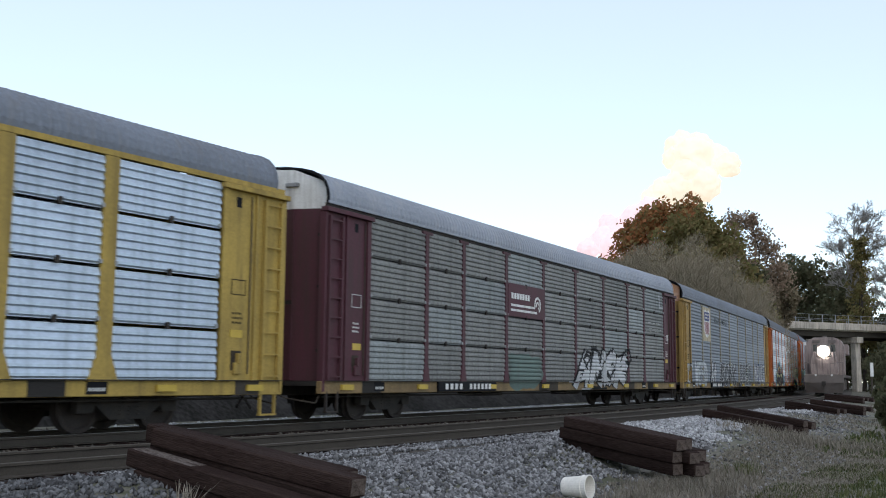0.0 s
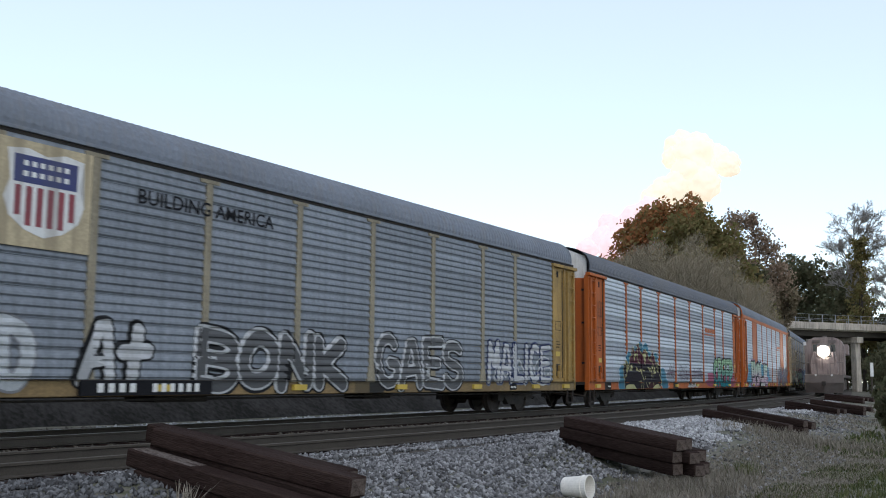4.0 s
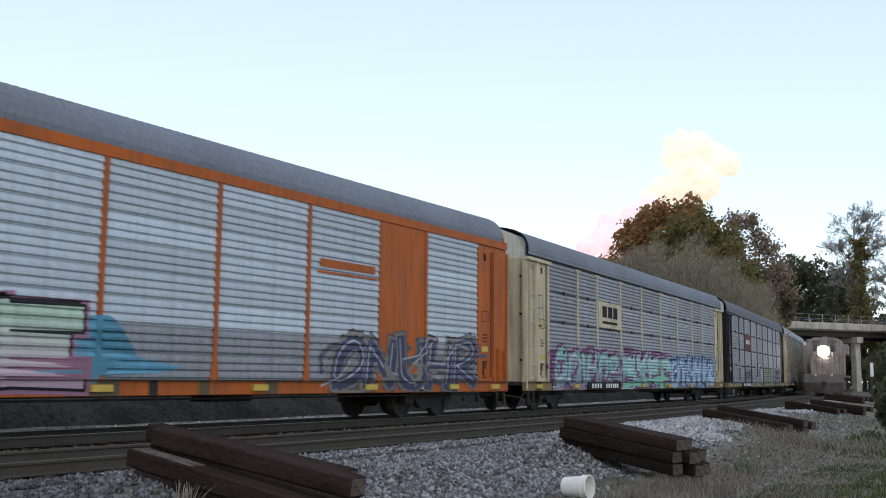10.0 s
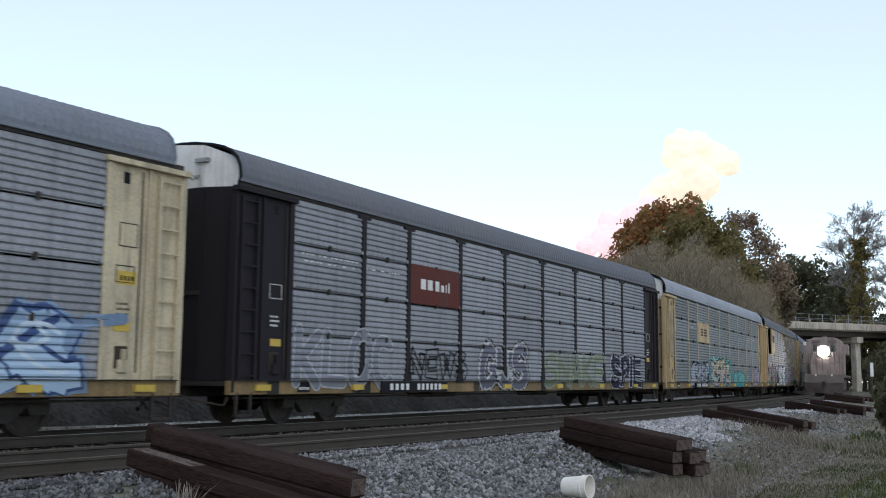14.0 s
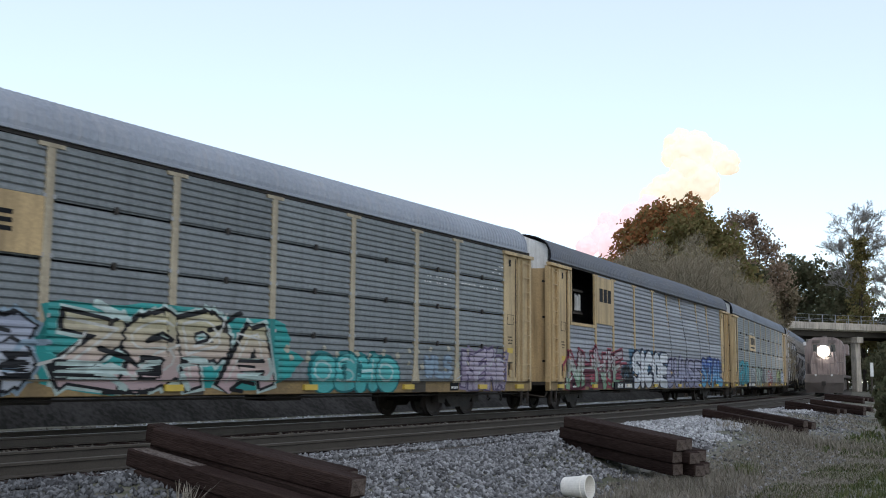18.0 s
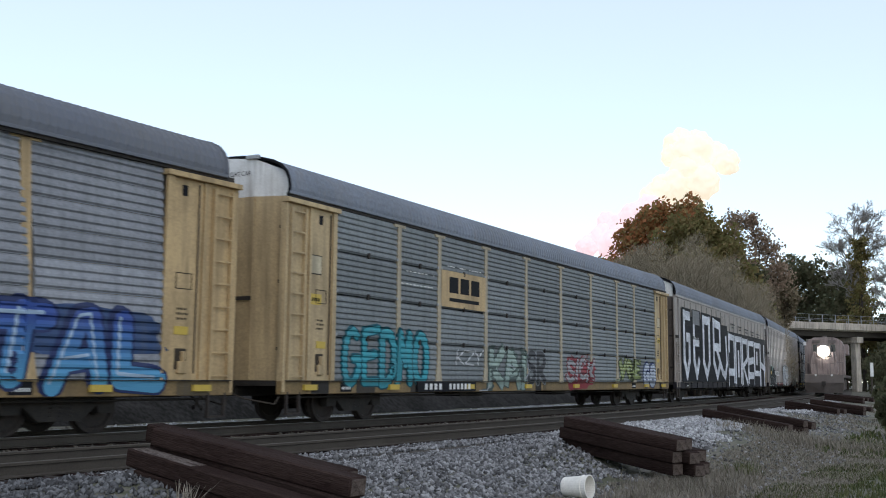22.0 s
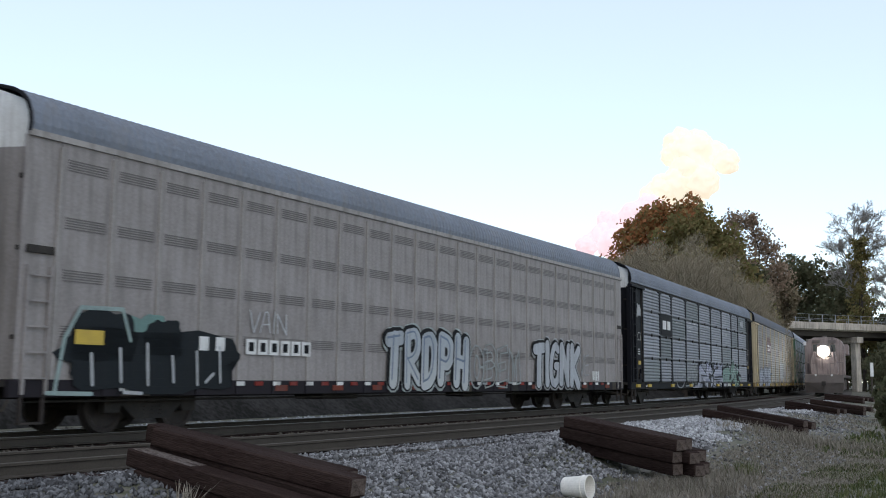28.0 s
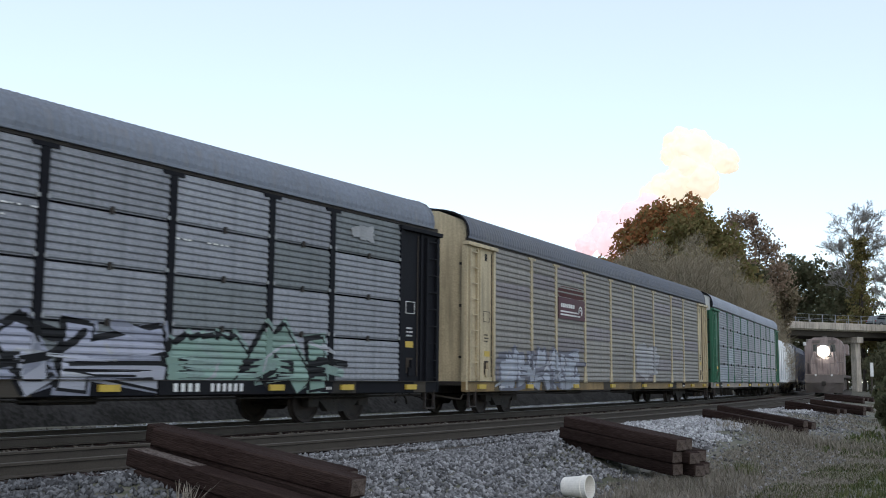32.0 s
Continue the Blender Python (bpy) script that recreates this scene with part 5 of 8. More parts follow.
def scribble(x0, x1, z0, z1, colour, seed, radius=0.016):
    """A hasty hand-style tag: leaning loops and slashes in one thin line."""
    rng = random.Random(seed)
    out = []
    n = max(3, int((x1 - x0) / 0.28))
    for i in range(n):
        a = x0 + (x1 - x0) * i / n
        h = (z1 - z0) * rng.uniform(0.6, 1.0)
        lean = rng.uniform(0.1, 0.4)
        out.append([(a, z0 + rng.uniform(0, 0.1)), (a + lean * 0.5, z0 + h * 0.6), (a + lean, z0 + h), (a + lean + 0.12, z0 + h * 0.7), (a + lean * 0.6 + 0.1, z0 + h * 0.35), (a + lean + 0.25, z0 + rng.uniform(0, 0.25) * h)])
    out.append([(x0 - 0.1, z0 + 0.3 * (z1 - z0)), (x1 + 0.2, z0 + 0.42 * (z1 - z0))])
    return lines_of(out, radius, colour)


def shape_of(corners, colour, y, label):
    """A straight-edged patch of paint between corners (x, z)."""
    def made(car):
        bm = bmesh.new()
        bm.faces.new([bm.verts.new((x, y, z)) for x, z in corners])
        bmesh.ops.triangulate(bm, faces=bm.faces)
        return part("paint_patch", bm, spray(colour), car, label)
    return made


def ellipse(x, z, rx, rz, n=20):
    return [(x + rx * math.cos(2 * math.pi * i / n), max(0.665, z + rz * math.sin(2 * math.pi * i / n))) for i in range(n + 1)]


def spiky_piece(car):
    """A large piece: spiky plum and black letters lined in cream, blue bubbles ringed in white round it."""
    cream, dark, plum = (0.58, 0.55, 0.27), (0.022, 0.016, 0.024), (0.115, 0.022, 0.045)
    bubbles = ((-8.73, 1.85, 0.25), (-7.84, 2.15, 0.2), (-7.14, 2.28, 0.24), (-6.33, 2.24, 0.27), (-5.84, 1.98, 0.2), (-4.85, 1.89, 0.26), (-3.7, 1.15, 0.38), (-3.25, 0.78, 0.33), (-9.6, 1.3, 0.26), (-9.6, 0.84, 0.3))
    for x, z, r in bubbles:
        shape_of(ellipse(x, z, r * 1.5 + 0.035, r + 0.03)[:-1], (0.55, 0.62, 0.68), FRONT + 0.009, "white ring of sprayed paint")(car)
    for x, z, r in bubbles:
        shape_of(ellipse(x, z, r * 1.5, r)[:-1], (0.075, 0.25, 0.36), FRONT + 0.0075, "blue sprayed bubble")(car)
    lines_of([ellipse(x, z, r * 1.4, r, 12) for x, z, r in ((-9.12, 2.03, 0.08), (-8.01, 2.28, 0.06), (-7.03, 2.4, 0.07), (-5.91, 2.36, 0.07), (-4.43, 2.07, 0.09), (-3.14, 1.44, 0.1), (-2.7, 0.82, 0.1), (-5.15, 2.08, 0.03))], 0.013, (0.55, 0.62, 0.68), "thin white ring of sprayed paint")(car)
    top = ((-8.8, 1.45), (-8.63, 1.87), (-8.36, 1.98), (-8.23, 2.3), (-8.04, 2.17), (-8.06, 1.77), (-7.72, 2.06), (-7.55, 1.88), (-7.64, 2.39), (-7.38, 2.45), (-7.19, 2.16), (-6.79, 1.91), (-6.66, 2.12), (-6.5, 2.25), (-6.12, 2.12), (-5.85, 1.85), (-5.6, 1.77), (-5.48, 1.99), (-5.39, 2.25), (-5.2, 2.07), (-4.97, 1.92), (-4.77, 1.61))
    body = ((-9.25, 0.67), (-9.33, 1.05), (-8.97, 1.46), (-8.8, 1.66), (-4.73, 1.66), (-4.39, 1.38), (-3.94, 0.92), (-4.19, 0.67))
    stubs = (((-9.28, 1.05), (-9.47, 1.13), (-9.43, 1.59), (-9.21, 1.6), (-9.18, 1.73), (-8.82, 1.61)), ((-4.82, 1.68), (-4.61, 1.77), (-4.47, 1.65), (-4.2, 1.63), (-4.14, 1.19), (-4.04, 1.1)))
    shape_of(top, plum, FRONT + 0.004, "plum sprayed letters")(car)
    for c in (body, *stubs):
        shape_of(c, dark, FRONT + 0.0025, "black sprayed letters")(car)
    shape_of(((-5.83, 1.11), (-4.94, 1.24), (-4.7, 0.73), (-5.59, 0.67), (-5.92, 0.74)), (0.06, 0.012, 0.02), FRONT + 0.001, "dark plum sprayed patch")(car)
    fills = (
        ((-9.17, 0.67), (-9.1, 0.79), (-8.77, 0.84), (-8.07, 0.84), (-7.9, 0.76), (-7.7, 0.67)),
        ((-5.35, 0.67), (-5.11, 0.76), (-4.7, 0.84), (-4.35, 0.85), (-4.15, 0.72), (-4.27, 0.67)),
        ((-8.7, 1.19), (-8.51, 1.55), (-8.29, 1.62), (-8.21, 1.22)), ((-8.06, 1.77), (-8.0, 2.0), (-7.72, 2.05), (-7.94, 1.89)),
        ((-7.85, 1.57), (-7.26, 1.3), (-7.6, 1.3)), ((-7.26, 1.44), (-6.97, 1.46), (-7.02, 1.21), (-6.9, 1.12)),
        ((-6.73, 1.41), (-6.42, 1.39), (-6.5, 1.16), (-6.24, 0.88)), ((-6.7, 2.06), (-6.25, 2.14), (-6.47, 1.58)),
        ((-6.12, 1.53), (-5.62, 1.45), (-5.61, 1.23), (-5.79, 1.38)), ((-5.24, 1.3), (-5.09, 1.6), (-4.71, 1.22)),
        ((-5.5, 1.23), (-5.45, 1.64), (-5.31, 1.3)), ((-7.72, 1.23), (-7.05, 0.95), (-7.33, 0.92)), ((-6.04, 1.1), (-5.5, 0.98), (-5.86, 0.83)),
    )
    for c in fills:
        shape_of(c, cream, FRONT - 0.002, "cream sprayed patch")(car)
    strokes = (
        (*top[:7], (-7.5, 1.74), (-7.27, 1.68)), top[7:13], top[12:],
        ((-9.29, 0.68), (-9.34, 0.99), (-9.47, 1.13), (-9.45, 1.61), (-9.22, 1.58), (-9.2, 1.73), (-9.06, 1.67), (-9.11, 1.29), (-8.82, 1.63)),
        ((-9.33, 1.05), (-9.05, 1.35), (-8.77, 1.61)), ((-4.82, 1.68), (-4.61, 1.77), (-4.46, 1.38)), ((-4.77, 1.61), (-4.43, 1.25), (-3.94, 0.91), (-4.17, 0.68)),
        ((-4.44, 1.65), (-4.18, 1.63), (-4.14, 1.19)), ((-7.85, 1.26), (-8.17, 1.14), (-8.06, 0.95)), ((-7.74, 1.49), (-7.06, 1.24), (-6.65, 0.92), (-6.74, 0.68)),
        ((-6.95, 0.88), (-7.07, 0.68)), ((-6.54, 1.16), (-6.19, 0.8), (-6.02, 0.7)), ((-6.12, 1.53), (-5.67, 1.46), (-5.5, 1.11), (-5.6, 0.96)),
        ((-5.29, 1.3), (-5.35, 1.11), (-5.11, 0.73), (-4.93, 0.8)), ((-5.41, 1.79), (-5.27, 1.64), (-5.53, 1.36)),
    )
    lines_of(strokes, 0.021, cream, "cream sprayed outline")(car)


def notice_plate(x):
    """A framed plate and a yellow notice on an end bay."""
    def made(car):
        sheet(car, "notice_frame", x - 0.2, x + 0.2, 3.2, 3.62, M["black_paint"], -1.569, 0.006, "thin dark frame of a notice")
        sheet(car, "notice_card", x - 0.18, x + 0.18, 3.22, 3.6, PAINT["cream"], -1.573, 0.005, "faded notice card")
        sheet(car, "notice_plate", x - 0.2, x + 0.2, 2.55, 2.78, M["yellow_mark"], -1.571, 0.008, "yellow notice plate")
        bars(car, "stencil_mark", x - 0.16, x + 0.16, 2.62, 2.7, 4, M["black_paint"], -1.575)
    return made


def white_number(car):
    for k in range(6):
        a = -8.16 + k * 0.36
        sheet(car, "number_panel", a, a + 0.31, 1.44, 1.74, M["white_paint"], -1.622, 0.006, "white number panel")
        part("number_mark", boxes((a + 0.08, a + 0.23, -1.627, -1.623, 1.5, 1.68)), M["black_paint"], car, "plain dark marks")
    bars(car, "railway_mark", -9.6, -8.7, 1.48, 1.74, 2, M["white_paint"], FRONT - 0.006)


SPECS = []

SPECS.append({"grey_rail": False, "body": "yellow", "screen": "bright", "label": "yellow car carrier with bright silver ridged side panels", "ridges": 6, "post_w": 0.15, "tee": False, "gap": 0.06, "extras": []})

SPECS.append({"body": "maroon", "screen": "grime", "second": "grime_pale", "sill": "tan", "cap": True, "cap_z": 4.72, "label": "maroon car carrier with grimy brown-grey side panels", "roof": "roof_light", "number": (-8.1, -5.3), "extras": []})
SPECS[-1]["extras"] += [*swoosh_sign(-4.12, -1.48, 2.86, 3.84), patch(-4.1, -1.5, 0.66, 1.8, (0.165, 0.225, 0.2), 3, 0.12), tag("ANGR", 1.6, 6.7, 0.68, 2.05, W, K, shear=0.75, wobble=0.12, seed=3, fat=0.02), tag("L", 11.0, 11.6, 4.0, 4.6, W, None, wobble=0.1), lambda car: bars(car, "stencil_mark", 12.2, 12.75, 2.7, 2.95, 4, M["white_paint"], -1.57), specks(2, [(9.2, 11.4, 3.35), (9.4, 11.2, 3.1), (9.3, 10.8, 3.0)])]

SPECS.append({"body": "gold", "screen": "blue", "label": "dull gold car carrier with warm grey side panels", "post": "post_grey", "tiers": 8, "ridges": 3, "gap": 0.012, "clips": False, "cap": True, "cap_z": 4.62, "cap_paint": "rust", "number": (-6.8, -4.3), "extras": []})
SPECS[-1]["extras"] += [*shield(-8.9, -7.05, 2.98, 4.66), lambda car: lettering(car, "slogan", "BUILDING AMERICA", -6.0, -2.3, 4.02, 4.28, -1.624, M["black_paint"], 0.01, 0, "black stencilled words"), tag("KBT", -12.85, -11.45, 0.85, 1.8, W, K, seed=2, fat=0.0), tag("WEED", -10.9, -8.0, 0.75, 2.0, (0.58, 0.6, 0.62), (0.27, 0.27, 0.29), wobble=0.06, fat=0.06, drop=False), tag("A+", -7.1, -5.5, 0.8, 2.05, W, K, shear=0.2), tag("BONK", -4.4, 0.4, 0.7, 1.95, (0.13, 0.13, 0.135), W, fat=0.0, rim=K)]
SPECS[-1]["extras"] += [tag("GAES", 1.6, 5.8, 0.7, 2.05, (0.15, 0.15, 0.155), W, seed=4, fat=0.0, rim=K), hollow("MVG", 7.7, 11.6, 0.8, 1.7, W, (0.2, 0.19, 0.18)), tag("malice", 7.25, 11.5, 0.86, 2.1, W, NAVY, fat=0.02, wobble=0.03, rim=(0.2, 0.22, 0.3))]

SPECS.append({"body": "orange", "screen": "white", "cap": True, "cap_z": 4.55, "label": "orange car carrier with pale ridged panels and dark bands", "tiers": 8, "ridges": 3, "gap": 0.012, "clips": False, "second": "band", "bands": True, "tee": True, "roof": "roof_dark", "marks": (-12.6, -1.3, 2.7, 6.6, 10.4, 12.7), "extras": []})
SPECS[-1]["extras"] += [spiky_piece, patch(4.6, 12.4, 0.66, 1.5, (0.36, 0.08, 0.14), 9, 0.12), tag("CREEP", 6.5, 11.4, 0.66, 2.2, (0.36, 0.56, 0.34), K, fat=0.05, wobble=0.03, fade=(0.015, 0.2, 0.24))]
MAROON_LINE = (0.10, 0.03, 0.06)
SPECS[-1]["extras"] += [scribble(-2.9, -1.6, 1.05, 1.9, MAROON_LINE, 1), scribble(-1.0, 1.1, 1.0, 1.75, MAROON_LINE, 2), scribble(1.7, 3.9, 1.05, 1.7, MAROON_LINE, 3), scribble(0.9, 2.6, 0.68, 0.88, W, 4, 0.02), scribble(11.5, 12.6, 0.95, 1.3, (0.55, 0.4, 0.42), 5)]
SPECS[-1]["extras"] += [shape("emblem_slash", [(4.5, 6.85, 3.28, 3.34), (4.65, 5.1, 3.42, 3.64), (5.2, 5.6, 3.42, 3.64), (5.7, 6.0, 3.42, 3.64), (6.1, 6.75, 3.42, 3.64)], PAINT["orange"], -1.612), tag("BDY", -12.5, -11.9, 3.2, 3.8, K, None)]

SPECS.append({"body": "orange", "screen": "white", "cap": True, "cap_z": 4.35, "label": "orange car carrier with two solid orange bays", "grey_rail": False, "roof_lift": 0.1, "rim": "orange", "post_w": 0.055, "solid": (1, 7), "plain_end": True, "end": "peeled", "tiers": 8, "ridges": 3, "gap": 0.012, "clips": False, "tee": False, "number": (-5.8, -3.6), "roof": "roof", "orange_roof_end": True, "second": "grey", "low_grey": True, "extras": []})
SPECS[-1]["extras"] += [patch(-12.2, -0.5, 0.66, 2.2, SKYB, 11, 0.24), patch(-10.8, -1.2, 0.66, 1.05, (0.4, 0.16, 0.28), 12, 0.1, FRONT + 0.0068), tag("BoLE", -9.9, -1.7, 0.72, 2.2, (0.52, 0.66, 0.52), K, fat=0.06, wobble=0.05, fade=(0.55, 0.38, 0.46), rim=(0.42, 0.2, 0.3), seed=4, block=True), tag("ONUHR", 5.1, 11.6, 0.68, 2.1, (0.08, 0.085, 0.16), (0.30, 0.26, 0.22), shear=0.2, wobble=0.12, fat=-0.01, rim=(0.13, 0.13, 0.17), shine=(0.48, 0.48, 0.52))]
SPECS[-1]["extras"] += [shape("emblem_slash", [(4.5, 6.8, 3.28, 3.33), (4.6, 6.7, 3.42, 3.6)], PAINT["orange"], -1.612)]

SPECS.append({"body": "cream", "screen": "grey", "sill": "tan", "cap": True, "cap_z": 4.7, "cap_paint": "pale_cream", "label": "cream car carrier with weathered grey side panels", "number": (-7.8, -4.7), "extras": []})
SPECS[-1]["extras"] += [board(-6.86, -4.3, 2.88, 3.82, PAINT["cream"], "cream emblem panel"), three_blocks(-6.86, -4.3, 2.88, 3.82, M["black_paint"]), patch(-12.3, -4.4, 0.9, 1.95, PLUM, 13, 0.15), tag("GDIHOR", -11.2, -4.4, 0.7, 2.0, (0.28, 0.52, 0.5), PLUM, wobble=0.13, rim=(0.42, 0.32, 0.4), fade=(0.26, 0.36, 0.42), shine=(0.6, 0.7, 0.7)), patch(-4.0, 2.9, 1.6, 2.25, PLUM, 14, 0.25)]
SPECS[-1]["extras"] += [tag("EKER", -4.0, 2.9, 0.68, 2.05, (0.42, 0.6, 0.62), PLUM, fat=0.05, wobble=0.12, seed=5, fade=(0.26, 0.62, 0.47), rim=(0.36, 0.48, 0.5), shine=(0.65, 0.75, 0.75)), tag("OTHNAC", 3.0, 11.4, 0.68, 2.05, (0.34, 0.47, 0.64), (0.05, 0.09, 0.24), shear=0.15, wobble=0.14, seed=7, rim=(0.24, 0.34, 0.5), fade=(0.44, 0.57, 0.72), shine=(0.6, 0.7, 0.8)), tag("X", 8.6, 9.0, 3.7, 4.1, W, None), notice_plate(12.25), notice_plate(-12.4)]
SPECS[-1]["extras"] += [specks(6, [(-3.9, -2.0, 3.55), (-3.8, -2.2, 3.42), (4.4, 6.0, 3.5), (-11.3, -9.6, 3.6)])]

SPECS.append({"body": "plum", "screen": "grey", "sill": "tan", "cap": True, "cap_z": 4.75, "label": "dark brown-black car carrier with weathered grey panels", "number": (-7.9, -5.3), "roof": "roof_dark", "extras": []})
SPECS[-1]["extras"] += [board(-6.9, -4.3, 2.86, 3.84, spray((0.17, 0.045, 0.035)), "rust red emblem panel"), shape("emblem_marks", [(-6.4, -6.15, 3.24, 3.5), (-6.05, -5.8, 3.24, 3.5), (-5.65, -5.45, 3.24, 3.5), (-5.35, -5.2, 3.24, 3.42), (-5.1, -5.03, 3.24, 3.45), (-4.95, -4.88, 3.24, 3.5)], M["white_paint"]), tag("KLOC", -11.6, -7.6, 0.72, 2.15, (0.27, 0.28, 0.32), (0.52, 0.53, 0.57), fat=0.0, wobble=0.07, drop=False, block=False)]
SPECS[-1]["extras"] += [hollow("NEWS", -6.9, -3.8, 0.95, 1.8, K, (0.2, 0.2, 0.2)), tag("GUS", -3.0, 0.2, 0.66, 2.0, (0.17, 0.17, 0.22), W, wobble=0.09, fat=0.0, rim=K), tag("SNAKE", 1.5, 6.9, 0.72, 1.9, (0.25, 0.28, 0.2), (0.4, 0.42, 0.34), fat=0.0, drop=False), tag("SPIE", 7.7, 11.2, 0.7, 1.95, (0.03, 0.03, 0.06), (0.56, 0.57, 0.62), wobble=0.08, fat=0.02, rim=K), specks(7, [(-11.4, -9.3, 3.6), (-11.3, -9.4, 3.45), (-9.0, -7.4, 3.5)])]

SPECS.append({"body": "tan", "screen": "dark", "post": "post_pale", "cap": True, "cap_z": 4.5, "label": "tan car carrier with dark grey side panels", "roof": "roof_light", "number": (-7.5, -5.2), "extras": []})
SPECS[-1]["extras"] += [board(-6.86, -4.3, 2.88, 3.84, PAINT["buff"], "buff emblem panel"), worm(-6.8, -4.4, 2.9, 3.85, M["black_paint"], True), tag("SPIES", -8.6, -4.4, 0.74, 1.9, (0.33, 0.35, 0.43), K, shear=0.1, wobble=0.12, rim=(0.25, 0.33, 0.4), fade=(0.45, 0.46, 0.5)), patch(-4.6, 2.4, 0.66, 2.3, (0.04, 0.33, 0.31), 16, 0.1)]
SPECS[-1]["extras"] += [tag("ZSPA", -3.8, 1.5, 0.72, 2.12, (0.52, 0.46, 0.3), K, wobble=0.13, fat=0.0, fade=(0.5, 0.36, 0.36), rim=(0.5, 0.6, 0.56), shine=(0.62, 0.6, 0.55)), paint_spots(2.0, 11.8), tag("OSHO", 2.8, 6.1, 0.66, 1.55, (0.10, 0.45, 0.44), (0.02, 0.16, 0.17), fat=0.13, shine=(0.4, 0.6, 0.58)), tag("WLS", 7.4, 8.75, 1.0, 1.6, (0.26, 0.34, 0.42), (0.16, 0.2, 0.26))]
SPECS[-1]["extras"] += [tag("HEAW", 9.3, 11.9, 0.68, 1.8, (0.42, 0.36, 0.44), (0.12, 0.09, 0.16), wobble=0.13, rim=(0.3, 0.24, 0.32)), hollow("OHE", -12.7, -12.05, 2.0, 4.3, (0.6, 0.52, 0.38), (0.5, 0.36, 0.15))]
SPECS[-1]["extras"] += [specks(8, [(-8.8, -7.2, 3.65), (-8.8, -7.2, 3.5), (7.3, 8.7, 3.6), (7.3, 8.6, 3.45), (9.2, 11.4, 3.55), (10.9, 11.6, 4.1), (10.9, 11.6, 4.2), (10.8, 11.5, 4.0)])]

SPECS.append({"body": "buff", "screen": "grey", "cap": True, "cap_z": 4.55, "label": "buff car carrier with a missing panel and a dented rack", "tiers": 8, "ridges": 3, "gap": 0.012, "clips": False, "open": [(0, k) for k in (4, 5, 6, 7)], "number": (-6.7, -4.8), "roof": "roof_dark", "extras": []})
SPECS[-1]["extras"] += [hole_frame, board(-8.94, -7.0, 3.0, 4.68, PAINT["buff"], "buff emblem panel"), three_blocks(-8.94, -7.0, 3.35, 4.45, M["black_paint"], False), patch(-12.2, -6.0, 0.66, 1.7, (0.16, 0.05, 0.08), 17, 0.2), tag("NHNIE", -11.9, -5.9, 0.7, 2.1, (0.44, 0.33, 0.36), (0.10, 0.02, 0.035), wobble=0.12, fade=(0.22, 0.36, 0.24), rim=(0.34, 0.06, 0.09), fat=0.0, shine=(0.6, 0.58, 0.58)), tag("sx", -5.9, -4.6, 0.8, 1.6, K, (0.05, 0.1, 0.15), wobble=0.12)]
SPECS[-1]["extras"] += [patch(-5.2, 0.9, 1.2, 2.25, (0.06, 0.14, 0.22), 18, 0.12, FRONT + 0.009), patch(6.6, 11.9, 1.3, 2.15, (0.05, 0.09, 0.2), 19, 0.12, FRONT + 0.009), tag("SICOE", -4.6, 0.6, 0.66, 2.2, (0.7, 0.71, 0.74), (0.02, 0.025, 0.05), fat=0.11, wobble=0.035), tag("CUNSE", 0.55, 6.85, 0.68, 2.0, LILAC, (0.05, 0.045, 0.09), fat=0.03, wobble=0.07, block=False, rim=(0.28, 0.26, 0.36), fade=(0.3, 0.3, 0.4))]
SPECS[-1]["extras"] += [tag("STAL", 7.0, 11.8, 0.68, 2.2, (0.05, 0.10, 0.36), NAVY, fat=0.05, shear=0.1, wobble=0.06, shine=(0.4, 0.52, 0.66), fade=(0.12, 0.35, 0.55)), dented]

SPECS.append({"body": "tan", "screen": "dark", "post": "post_pale", "sill": "tan", "cap": True, "cap_z": 5.1, "label": "tan car carrier with weathered blue-grey side panels", "number": (-7.8, -5.2), "extras": []})
SPECS[-1]["extras"] += [board(-6.86, -4.28, 2.88, 3.84, PAINT["buff"], "buff emblem panel"), three_blocks(-6.86, -4.28, 2.88, 3.84, M["black_paint"]), hollow("GEDMO", -11.4, -7.5, 0.76, 2.2, (0.015, 0.10, 0.13), (0.06, 0.36, 0.43), fat=0.02, wobble=0.04, solid=True), notice_plate(12.3), notice_plate(-12.4), tag("kzy", -6.0, -4.4, 1.35, 1.8, W, None, shear=0.3), tag("KAI", -4.0, -1.4, 0.68, 2.0, (0.36, 0.45, 0.4), (0.1, 0.13, 0.12), fat=0.02, wobble=0.1)]
SPECS[-1]["extras"] += [tag("SR", -1.4, 0.1, 0.8, 1.95, (0.08, 0.08, 0.085), (0.25, 0.26, 0.27)), patch(1.8, 4.6, 0.66, 1.75, RED, 21, 0.15), tag("SICK", 1.9, 4.5, 0.9, 1.75, (0.38, 0.37, 0.38), (0.2, 0.03, 0.04), shear=0.2, fat=0.0, wobble=0.12), tag("VGE", 7.2, 9.7, 1.0, 1.85, LIME, (0.06, 0.07, 0.03), wobble=0.15, fat=0.01, shine=(0.5, 0.55, 0.4))]
SPECS[-1]["extras"] += [tag("G8", 10.1, 11.7, 0.7, 1.75, (0.5, 0.54, 0.62), NAVY, fat=0.08), specks(10, [(-9.0, -7.2, 3.62), (-8.9, -7.3, 3.3), (-6.7, -4.5, 3.95)])]

SPECS.append({"grey_rail": False, "rail": "rib", "end": "shaded_end", "body": "beige", "screen": "grey", "sill": "plum", "style": "sheet", "bays": 20, "cap": True, "cap_z": 4.75, "label": "beige car carrier covered with tall silver letters", "vents": False, "marks": (), "extras": []})
